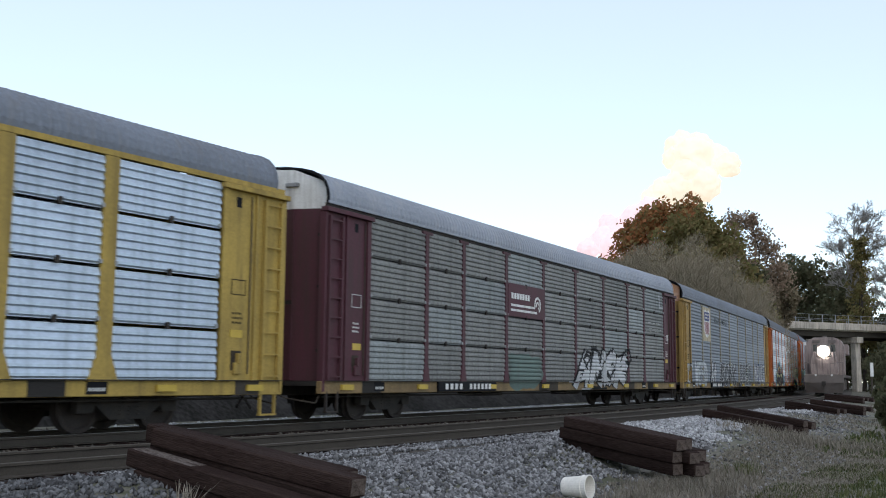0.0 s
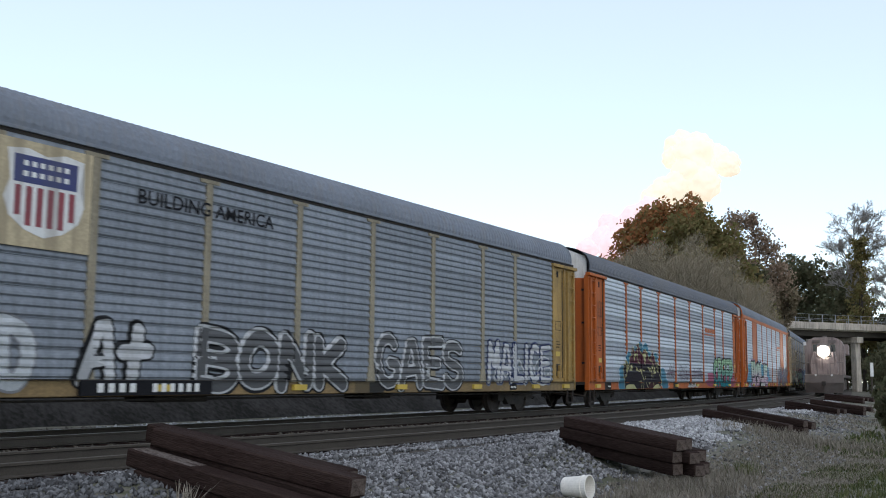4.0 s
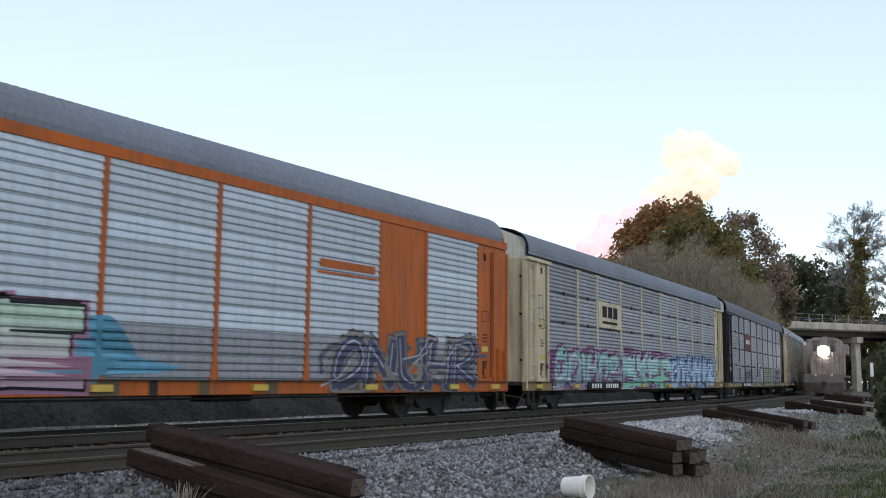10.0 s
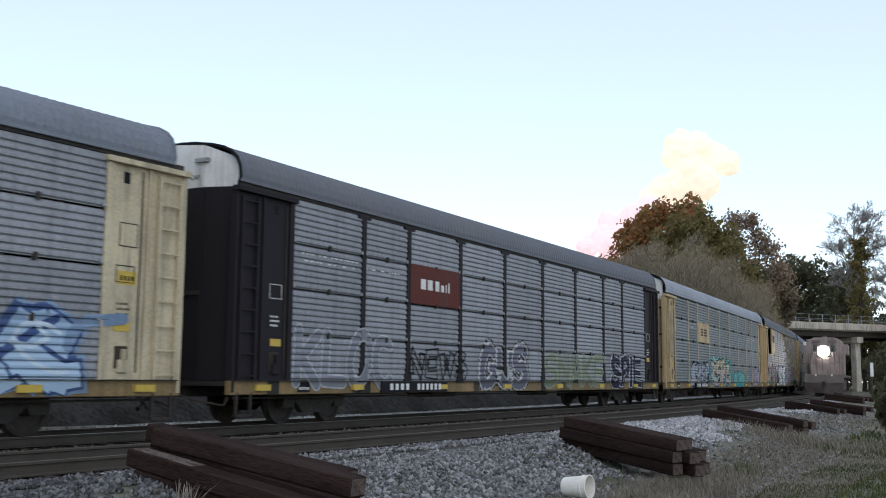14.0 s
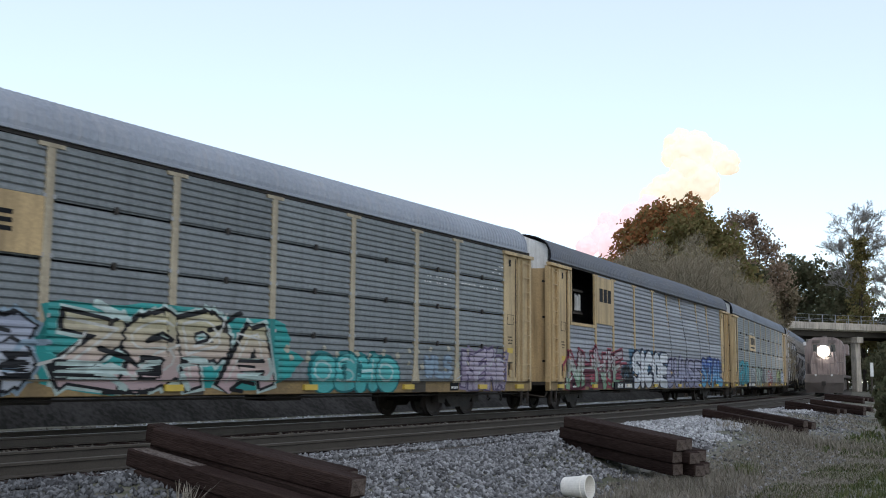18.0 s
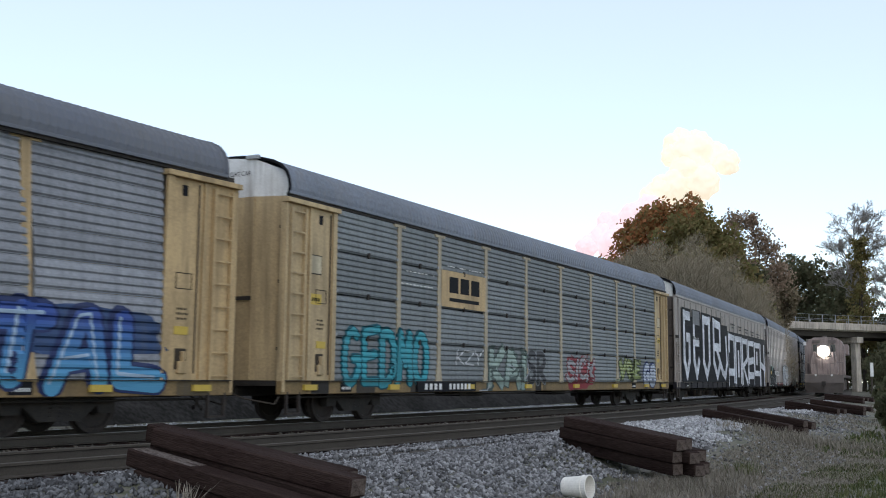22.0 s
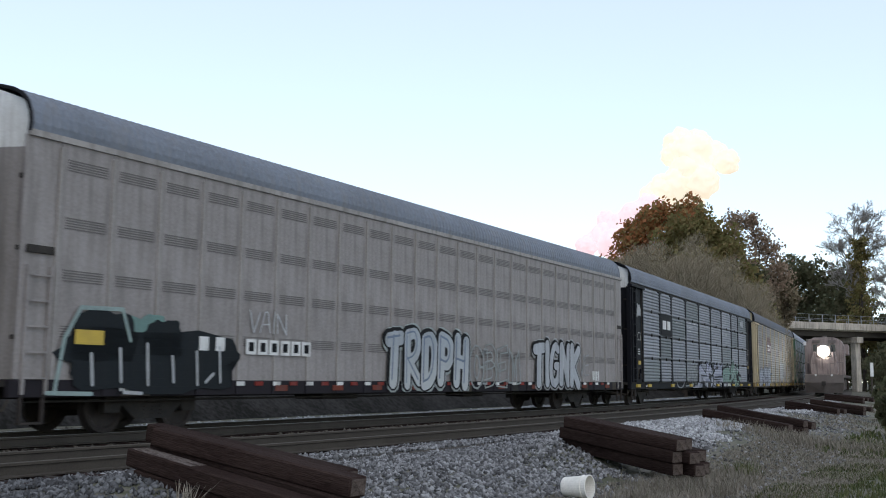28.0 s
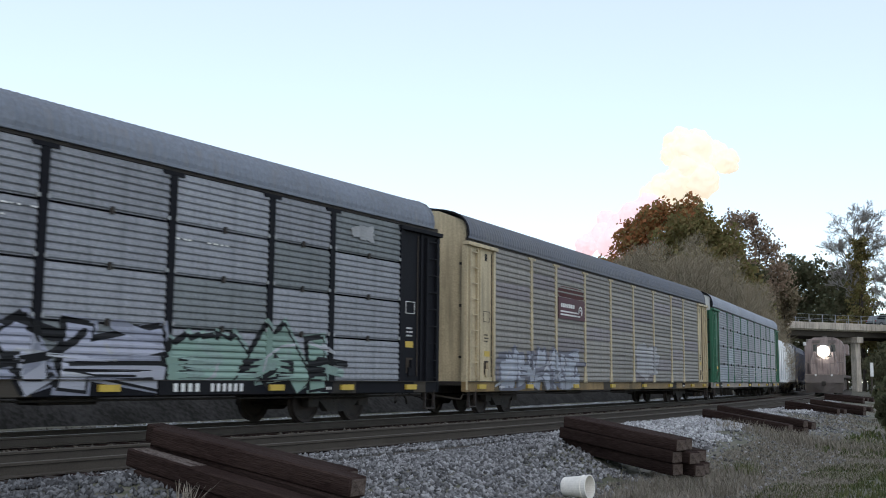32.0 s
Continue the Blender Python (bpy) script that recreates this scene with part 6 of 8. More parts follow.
SPECS[-1]["extras"] += [tall_letters, lambda car: sheet(car, "reflector", 12.95, 13.05, 0.9, 1.6, M["yellow_mark"], -1.63, 0.008)]

SPECS.append({"grey_rail": False, "rail": "rib", "body": "taupe", "screen": "grey", "sill": "plum", "style": "sheet", "bays": 23, "cap": True, "cap_z": 4.6, "label": "taupe car carrier with smooth ribbed side sheets", "marks": (), "extras": []})
SPECS[-1]["extras"] += [patch(-12.75, -8.3, 0.68, 1.85, (0.025, 0.03, 0.034), 23, 0.12), patch(-11.6, -10.2, 1.6, 2.05, (0.22, 0.36, 0.33), 24, 0.3, FRONT + 0.009), patch(-12.5, -11.0, 1.2, 2.1, (0.025, 0.03, 0.034), 41, 0.1), patch(-10.9, -9.9, 1.3, 2.0, (0.025, 0.03, 0.034), 42, 0.14), lines_of([[(-12.75, 0.75), (-12.6, 1.6), (-12.3, 2.1), (-11.4, 2.12), (-11.2, 1.6)], [(-12.9, 0.72), (-12.0, 0.7)]], 0.035, (0.4, 0.5, 0.48), y=FRONT - 0.005), lines_of([[(-12.0 + 0.62 * k, 0.85 + 0.05 * (k % 2)), (-12.05 + 0.62 * k, 1.35 + 0.1 * (k % 3))] for k in range(6)] + [[(-10.9, 0.7), (-11.3, 0.72)], [(-9.3, 0.9), (-9.1, 1.05)]], 0.03, W), lambda car: sheet(car, "placard", -12.4, -11.8, 1.5, 1.74, M["yellow_mark"], FRONT - 0.012, 0.006, "yellow notice plate"), white_number, tag("VAIN", -8.1, -6.9, 1.85, 2.35, W, None, wobble=0.1)]
SPECS[-1]["extras"] += [tag("TRDPH", -3.1, 1.1, 0.7, 2.25, (0.55, 0.58, 0.62), K, fat=0.09, shine=(0.25, 0.3, 0.4), wobble=0.06, rim=(0.45, 0.48, 0.47), fade=(0.62, 0.63, 0.63)), hollow("OBEM", 1.2, 4.4, 0.72, 2.0, (0.4, 0.42, 0.41), (0.22, 0.21, 0.19)), tag("TIGNK", 5.4, 9.1, 0.68, 2.25, (0.62, 0.63, 0.66), K, fat=0.1, wobble=0.06, rim=(0.5, 0.5, 0.5))]
SPECS[-1]["extras"] += [tag("ve", 9.1, 10.0, 1.1, 1.9, (0.4, 0.4, 0.4), None), lambda car: bars(car, "stencil_mark", 10.3, 11.0, 0.98, 1.3, 4, M["white_paint"], -1.62), lambda car: [sheet(car, "reflector", x - 0.2, x + 0.2, 0.72, 0.84, spray((0.22, 0.05, 0.03)), -1.613, 0.008) for x in (-7, -5, -3.4, -1.6, 3.2, 5.5, 7.4, 9.6, 11.8)], lambda car: [sheet(car, "reflector", x - 0.12, x + 0.12, 0.83, 0.91, M["white_paint"] if k % 2 else spray((0.3, 0.04, 0.03)), -1.613, 0.02, "red or white reflector strip") for k, x in enumerate(-12.2 + 0.56 * j for j in range(44))]]

SPECS.append({"body": "black", "screen": "grey", "second": "dark", "cap": True, "cap_z": 4.6, "label": "black car carrier with weathered grey side panels", "number": (4.3, 6.2), "marks": (-12.6, -10.9, -7.0, -3.4, 2.9, 7.2, 9.6, 12.2), "extras": []})
SPECS[-1]["extras"] += [board(-8.9, -7.05, 2.9, 3.84, M["black_paint"], "black emblem panel"), worm(-8.85, -7.1, 2.9, 3.84, M["white_paint"]), patch(-12.7, -12.1, 3.5, 3.98, W, 25, 0.3), hollow("O", -6.3, -4.5, 0.68, 1.9, (0.34, 0.35, 0.36), (0.16, 0.16, 0.165)), hollow("EX", -4.4, -1.9, 0.68, 1.95, (0.36, 0.38, 0.37), (0.18, 0.18, 0.185), shear=0.2, wobble=0.1)]
SPECS[-1]["extras"] += [tag("NIK", -1.6, 4.1, 0.68, 1.95, (0.4, 0.41, 0.52), K, fat=0.06, wobble=0.16, rim=(0.35, 0.36, 0.44), fade=(0.5, 0.5, 0.56)), tag("OAI", 4.2, 9.0, 0.68, 1.9, (0.23, 0.33, 0.28), K, fat=0.06, wobble=0.16, seed=9, rim=(0.3, 0.4, 0.36), fade=(0.3, 0.42, 0.36))]
SPECS[-1]["extras"] += [specks(13, [(-4.0, -1.7, 3.68), (-3.9, -1.6, 3.5), (-3.9, -1.7, 3.3), (-1.2, 1.2, 3.64), (-1.1, 0.7, 3.45), (4.3, 5.6, 3.5), (-6.6, -4.6, 3.6)]), patch(9.7, 10.6, 4.15, 4.5, (0.5, 0.5, 0.51), 26, 0.25)]

SPECS.append({"body": "sand", "screen": "warm", "second": "brown", "sill": "tan", "label": "sand yellow car carrier with warm grey side panels", "tiers": 8, "ridges": 3, "gap": 0.012, "clips": False, "roof": "roof_dark", "extras": []})
SPECS[-1]["extras"] += [*swoosh_sign(-6.8, -4.3, 3.0, 3.7), patch(-6.9, -4.2, 3.7, 4.1, (0.13, 0.05, 0.05), 27, 0.05, -1.6), tag("WHANE", -11.3, -4.9, 0.68, 1.95, (0.46, 0.48, 0.55), (0.2, 0.2, 0.24), wobble=0.12), patch(1.6, 4.9, 1.1, 2.5, (0.42, 0.41, 0.42), 28, 0.2)]

SPECS.append({"body": "green", "screen": "grey", "second": "band", "sill": "beige", "label": "faded green car carrier with patched grey side panels", "roof": "roof_light", "cap": True, "extras": []})
SPECS[-1]["extras"] += [hollow("RUDE", -7.5, -1.5, 1.1, 2.0, (0.45, 0.45, 0.46), (0.26, 0.25, 0.24)), hollow("FO", 0.5, 4.5, 1.1, 1.9, (0.45, 0.45, 0.46), (0.26, 0.25, 0.24))]
JUNCTION0, LENGTH = -6.6, 28.4
NUDGE = {7: -0.12, 9: 0.13, 10: 0.2, 11: 0.32, 13: 0.15, 14: 0.3}
cars = []
for i, spec in enumerate(SPECS):
    cars.append((autorack(spec), JUNCTION0 + LENGTH * (i - 0.5) + NUDGE.get(i, 0.0)))


def hopper(body, label):
    """A covered hopper: rounded side, roof hatches, sloping ends, outlets below."""
    car = tagged(new("covered_hopper_railcar"), label, "railcar", "cars of the freight train")
    L = 8.4
    prof = [(-1.5, 1.15), (-1.58, 2.4), (-1.56, 3.6), (-1.3, 4.25), (-0.7, 4.5), (0, 4.55), (0.7, 4.5), (1.3, 4.25), (1.56, 3.6), (1.58, 2.4), (1.5, 1.15)]
    part("body", bm_prism(bmesh.new(), prof, -L + 1.2, L - 1.2), body, car, "bulged hopper body")
    for s in (-1, 1):
        bm = bmesh.new()
        bm_prism(bm, [(y * 0.97, z) for y, z in prof], *sorted((s * (L - 1.22), s * (L - 1.0))))
        part("end_wall", bm, body, car)
        part("end_platform", boxes((*sorted((s * (L - 1.0), s * (L + 0.1))), -1.5, 1.5, 1.0, 1.12)), M["black_steel"], car)
        part("ladder", to_mesh("ladder", boxes(*[(-0.2, 0.2, -0.05, -0.02, 1.2 + 0.42 * k, 1.24 + 0.42 * k) for k in range(7)], (-0.22, -0.18, -0.06, 0, 1.0, 4.1), (0.18, 0.22, -0.06, 0, 1.0, 4.1)), body), None, car, m=pose(s * (L - 0.6), -1.45, 0))
        part("coupler", COUPLER, None, car, m=pose(s * (L - 0.1), 0, 0, 0, 0, 0 if s > 0 else 180))
    part("sill", boxes((-L, L, -1.5, -1.38, 0.95, 1.15), (-L, L, 1.38, 1.5, 0.95, 1.15)), body, car)
    for x in (-4.2, -1.4, 1.4, 4.2):
        bm = bmesh.new()
        v0 = [bm.verts.new((x + a, b, 1.15)) for a, b in ((-1.3, -1.4), (1.3, -1.4), (1.3, 1.4), (-1.3, 1.4))]
        v1 = [bm.verts.new((x + a, b, 0.45)) for a, b in ((-0.3, -0.5), (0.3, -0.5), (0.3, 0.5), (-0.3, 0.5))]
        for i in range(4):
            bm.faces.new((v0[i], v0[(i + 1) % 4], v1[(i + 1) % 4], v1[i]))
        bm.faces.new(v1)
        part("outlet", bm, body, car)
    part("roof_walk", boxes((-L + 1.2, L - 1.2, -0.75, -0.4, 4.62, 4.66), (-L + 1.2, L - 1.2, 0.4, 0.75, 4.62, 4.66)), M["galvanised"], car)
    for i in range(8):
        part("side_rib", boxes((-0.04, 0.04, -1.63, -1.5, 1.15, 3.7)), body, car, m=pose(-6.3 + i * 1.8, 0, 0))
    for x in (-6.3, 6.3):
        add_truck(car, x)
    return car


_end = cars[-1][1] + LENGTH / 2
cars.append((hopper(PAINT["hopper_white"], "white covered hopper car behind the car carriers"), _end + 8.9))
cars.append((hopper(PAINT["hopper_blue"], "dark grey covered hopper car at the train's tail"), _end + 26.6))
cars.append((hopper(PAINT["hopper_blue"], "dark grey covered hopper car at the train's tail"), _end + 44.3))


# ---- beside the line: stacked sleepers and a bucket ----
loose_tie = to_mesh("loose_sleeper", bevelled(boxes((-1.28, 1.28, -0.115, 0.115, -0.09, 0.09)), 0.014), M["tie"])


END_GRAIN = to_mesh("end_grain", bevelled(boxes((-0.004, 0.004, -0.1, 0.1, -0.076, 0.076)), 0.002), M["end_grain"])


LONG_TIE = to_mesh("long_sleeper", bevelled(boxes((-1.4, 1.4, -0.12, 0.12, -0.095, 0.095)), 0.016), M["tie"])
LONG_PALE = to_mesh("pale_wear", bevelled(boxes((-1.33, -0.35, -0.1, 0.11, 0.093, 0.099)), 0.002), material("worn_pale_timber", (0.21, 0.175, 0.155), 0.95, second=(0.05, 0.035, 0.03), scale=2.2, fine=26, stretch=(0.5, 3, 3), amount=0.8, bump=0.6))


def stack(left, right, rows, label, long_=False):
    """Old sleepers lying from left to right (x, y, z of the top sleeper's middle line at its ends);
    rows of (along, across, layers down, turn)."""
    a, b = Vector(left), Vector(right)
    d = b - a
    h, tilt = math.degrees(math.atan2(d.y, d.x)), -math.degrees(math.atan2(d.z, math.hypot(d.x, d.y)))
    for along_, across, down, turn in rows:
        ob = new("old_sleeper", LONG_TIE if long_ else loose_tie)
        ob.matrix_basis = Matrix.Translation((a + b) / 2) @ pose(0, 0, 0, 0, 0, h) @ pose(0, 0, 0, 0, tilt, 0) @ pose(along_, across, -0.183 * down, 0, 0, turn)
        tagged(ob, label, "railway sleeper", "stacked old sleepers")
        for s in (-1, 1):
            part("end_grain", END_GRAIN, None, ob, "cracked grey end grain", m=pose(s * (1.401 if long_ else 1.281), 0, 0))
        if long_ and across < -0.2 and down < 1.5:
            part("pale_wear", LONG_PALE, None, ob, "pale worn patch on top")


TIE_LABEL = "dark red-brown creosoted old timber sleeper in a stack"
LIE_LABEL = "dark old timber sleeper lying on the stone slope"
stack((-3.0, 11.35, 0.36), (-0.72, 9.72, 0.0), [(-0.03, 0, 0, 0), (-0.38, 0.25, 0.1, 2), (-0.02, 0.0, 1.03, -2.5), (-0.35, 0.26, 1.1, 0), (-0.16, -0.27, 1.25, -3.5), (-0.02, 0.0, 2.06, 0), (-0.3, 0.27, 2.1, 1), (0.0, -0.25, 2.3, -2), (0.0, 0.02, 3.1, 0), (-0.3, 0.29, 3.1, 0), (0.1, -0.23, 3.3, -1)], TIE_LABEL, True)
stack((2.14, 17.81, 0.30), (3.55, 15.69, 0.05), [(0, 0, 0, 0), (-0.1, 0.25, 0.05, -1), (-0.05, -0.03, 1, 0.5), (0.1, 0.21, 1, -1), (-0.05, 0.47, 1, 1), (-0.05, 0.02, 2, -0.5), (0.12, 0.27, 2, 1), (0.0, 0.52, 2, 0)], TIE_LABEL)
stack((6.95, 28.0, 0.18), (8.59, 26.0, -0.14), [(0, 0, 0, 0), (0, 0.02, 1, 1)], LIE_LABEL)
stack((7.35, 28.5, 0.29), (9.2, 26.3, -0.07), [(0, 0, 0, 0), (0.02, 0.02, 1, 0), (0.1, 0.26, 0.2, -2)], LIE_LABEL)
stack((14.7, 45.0, 0.10), (16.1, 42.9, -0.16), [(0, 0, 0, 0), (0, 0, 1, 0), (0.1, 0.27, 0.1, 2)], LIE_LABEL)
stack((16.1, 46.0, 0.16), (17.6, 43.9, -0.10), [(0, 0, 0, 0), (0, 0, 1, 0), (0.1, 0.3, 0.1, 3)], LIE_LABEL)
stack((23.6, 65.0, 0.2), (25.2, 62.9, 0.0), [(0, 0, 0, 0), (0, 0, 1, 0), (0.1, 0.27, 0.1, 2), (0.4, 0.6, 0.3, -5), (0.2, 1.2, 0.2, 4), (0.1, 1.5, 0.2, 0)], LIE_LABEL)

bucket = tagged(new("bucket"), "white plastic bucket lying on its side", "bucket")
bm = bmesh.new()
_n = 28
_prof = [(0.0, 0.0), (0.0, 0.115), (0.01, 0.122), (0.27, 0.140), (0.275, 0.150), (0.29, 0.150), (0.295, 0.143), (0.345, 0.147), (0.35, 0.156), (0.365, 0.156), (0.366, 0.141), (0.02, 0.113), (0.018, 0.0)]
_rings = []
for x, r in _prof:
    _rings.append([bm.verts.new((x, r * math.cos(2 * math.pi * i / _n), r * math.sin(2 * math.pi * i / _n))) for i in range(_n)] if r else [bm.verts.new((x, 0, 0))])
for p, q in zip(_rings, _rings[1:]):
    for i in range(_n):
        j = (i + 1) % _n
        if len(p) == 1:
            bm.faces.new((p[0], q[j], q[i]))
        elif len(q) == 1:
            bm.faces.new((p[i], p[j], q[0]))
        else:
            bm.faces.new((p[i], p[j], q[j], q[i]))
part("shell", bm, M["bucket"], bucket, "white plastic shell with ribs round the rim", smooth=False)
part("dirt_mark", boxes((0.1, 0.3, -0.004, 0.004, -0.003, 0.003)), M["soil"], bucket, m=pose(0, -0.1, 0.088, 40, 3, 8))
bucket.matrix_basis = pose(1.61, 13.9, ground_height(1.75, 13.75) + 0.155, 0, -3, -34)


# ---- crushed stone and grass ----
def stones(name, s0, s1, lat0, lat1, size, pitch, seed, label, mat="ballast", spill=0.0):
    """Loose angular stones, in one mesh."""
    rng = np.random.default_rng(seed)
    n = int((s1 - s0) * abs(lat1 - lat0) / (pitch * pitch))
    s, lat = rng.uniform(s0, s1, n), rng.uniform(min(lat0, lat1), max(lat0, lat1), n)
    edge = np.array([noise.noise((a * 0.9, b * 0.9, seed)) for a, b in zip(s, lat)])
    keep = lat > np.interp(s, (-20, -12, -9, -2, 6, 22, 50), (-9.6, -8.4, -7.9, -7.6, -6.8, -5.6, -4.7)) + edge * 0.9 - spill
    s, lat = s[keep], lat[keep]
    n = len(s)
    hx, hy, hh = np.interp(s, _S, _x), np.interp(s, _S, _y), np.interp(s, _S, _h)
    px, py = hx - lat * np.sin(hh), hy + lat * np.cos(hh)
    pz = np.array([ground_height(a, b) if l < -4.3 or l > 4.6 else -0.205 for a, b, l in zip(px, py, lat)])
    base = np.array([(1, 0, 0), (-1, 0, 0), (0, 1, 0), (0, -1, 0), (0, 0, 1), (0, 0, -1)], dtype=float)
    tri = np.array([0, 2, 4, 2, 1, 4, 1, 3, 4, 3, 0, 4, 2, 0, 5, 1, 2, 5, 3, 1, 5, 0, 3, 5])
    r = size * rng.uniform(0.55, 1.25, (n, 1, 1)) * rng.uniform(0.6, 1.2, (n, 1, 3))
    v = base[None] * r + rng.normal(0, size * 0.16, (n, 6, 3))
    a, b = rng.uniform(0, 6.28, n), rng.uniform(-0.9, 0.9, n)
    ca, sa, cb, sb = np.cos(a)[:, None], np.sin(a)[:, None], np.cos(b)[:, None], np.sin(b)[:, None]
    x, y, z = v[..., 0].copy(), v[..., 1].copy(), v[..., 2].copy()
    y, z = y * cb - z * sb, y * sb + z * cb
    x, y = x * ca - y * sa, x * sa + y * ca
    out = np.stack([x + px[:, None], y + py[:, None], z + (pz + size * 0.2)[:, None]], -1).reshape(-1, 3)
    loops = (tri[None] + 6 * np.arange(n)[:, None]).ravel()
    return tagged(new(name, fast_mesh(name, out, loops, 3, M[mat])), label, "gravel", kind="stuff")


stones("ballast_stones", -18.5, -14.5, -3.62, -9.0, 0.042, 0.056, 9, "loose dull grey crushed stone beside the track", "ballast_dull")
stones("ballast_stones", -14.5, -2, -3.62, -9.0, 0.043, 0.056, 1, "loose grey crushed stone beside the track")
stones("ballast_stones", -13, 25, -5.0, -10.5, 0.04, 0.17, 10, "crushed stone strewn over the dirt", "ballast", 2.2)
stones("ballast_stones", -2, 12, -3.75, -9.0, 0.05, 0.07, 2, "loose pale crushed stone beside the track", "ballast_pale")
stones("ballast_stones", 12, 55, -3.9, -8.2, 0.07, 0.12, 3, "loose pale crushed stone beside the track", "ballast_pale")
stones("ballast_stones", -18, 30, -1.5, 0.5, 0.045, 0.13, 4, "dirty crushed stone between the tracks", "ballast_dirty")
stones("ballast_stones", -20, -6, 2.5, 6.2, 0.06, 0.10, 5, "loose dark crushed stone beyond the tracks", "ballast_dirty")
stones("ballast_stones", -6, 30, 2.5, 6.2, 0.06, 0.11, 8, "loose pale crushed stone beyond the tracks", "ballast_pale")
stones("ballast_stones", 30, 75, 2.5, 6.2, 0.07, 0.2, 6, "loose pale crushed stone beyond the tracks", "ballast_pale")
stones("ballast_stones", -20, 20, -3.3, -2.0, 0.04, 0.1, 7, "dirty crushed stone inside the near track", "ballast_dirty")


def grass(name, count, place, height, width, mat, seed, label, flat=0.75):
    """Bent blades in one mesh; place(rng) gives x, y."""
    rng = random.Random(seed)
    vv, ll = [], []
    k = 0
    for _ in range(count):
        got = place(rng)
        if got is None:
            continue
        x, y = got
        z = ground_height(x, y)
        for _b in range(4):
            h = height * rng.uniform(0.45, 1.25)
            a, lean = rng.uniform(0, 6.28), rng.uniform(0.1, flat) * h
            w = width * rng.uniform(0.7, 1.3)
            bx, by = x + rng.gauss(0, 0.03), y + rng.gauss(0, 0.03)
            ux, uy = -math.sin(a) * w, math.cos(a) * w
            mx, my = bx + math.cos(a) * lean * 0.35, by + math.sin(a) * lean * 0.35
            ex, ey = bx + math.cos(a) * lean, by + math.sin(a) * lean
            vv += [(bx - ux, by - uy, z - 0.02), (bx + ux, by + uy, z - 0.02), (mx + ux * 0.8, my + uy * 0.8, z + h * 0.6), (mx - ux * 0.8, my - uy * 0.8, z + h * 0.6), (ex + ux * 0.2, ey + uy * 0.2, z + h * 0.95), (ex - ux * 0.2, ey - uy * 0.2, z + h * 0.95)]
            ll += [k, k + 1, k + 2, k + 3, k + 3, k + 2, k + 4, k + 5]
            k += 6
    return tagged(new(name, fast_mesh(name, np.array(vv), np.array(ll), 4, mat)), label, "grass", kind="stuff")


def verge(s0, s1, l0, l1, patch_scale, cut, seed):
    def place(rng):
        s, lat = rng.uniform(s0, s1), rng.uniform(l0, l1)
        x, y, _ = line(s, lat)
        if noise.noise((x * patch_scale, y * patch_scale, seed)) < cut:
            return None
        return x, y
    return place


grass("dry_grass", 12000, verge(-12, 2, -10.9, -8.0, 0.9, -0.5, 3.0), 0.055, 0.004, M["grass_dry"], 11, "trodden dry straw-coloured grass on the verge", 3.0)
grass("dry_grass", 1500, verge(-10.5, -5.5, -9.6, -8.5, 1.3, -0.2, 8.0), 0.16, 0.004, M["grass_dry"], 12, "taller dry grass round the stacked sleepers")
grass("dry_grass", 5200, verge(0, 40, -14, -6.8, 0.35, -0.05, 5.0), 0.10, 0.008, M["grass_dry"], 13, "tufts of dry straw-coloured grass on the verge", 1.8)
grass("green_grass", 14000, verge(-11, 8, -16, -9.9, 0.5, -0.3, 1.0), 0.06, 0.007, M["grass_green"], 14, "short green grass on the verge")
grass("green_grass", 14000, verge(0, 60, -24, -9.0, 0.25, -0.25, 2.0), 0.13, 0.02, M["grass_green"], 15, "rough green grass on the verge")
grass("green_grass", 45, lambda rng: (5.15 + rng.gauss(0, 0.16), 18.0 + rng.gauss(0, 0.2)), 0.22, 0.005, M["grass_green"], 16, "a tuft of yellow-green grass")
grass("dry_grass", 14, lambda rng: (-2.35 + rng.gauss(0, 0.05), 10.0 + rng.gauss(0, 0.05)), 0.3, 0.006, M["grass_dry"], 17, "dry stalks beside the stacked sleepers")


grass("dry_grass", 520, lambda rng: (3.55 + rng.gauss(0, 0.4), 15.3 + rng.gauss(0, 0.35)), 0.2, 0.003, M["grass_dry"], 18, "fuzzy tall dry grass at the sleepers' ends")
grass("dry_grass", 700, lambda rng: (8.8 + rng.gauss(0, 0.9), 24.6 + rng.gauss(0, 0.7)), 0.22, 0.005, M["grass_dry"], 19, "fuzzy tall dry grass at the sleepers' ends")


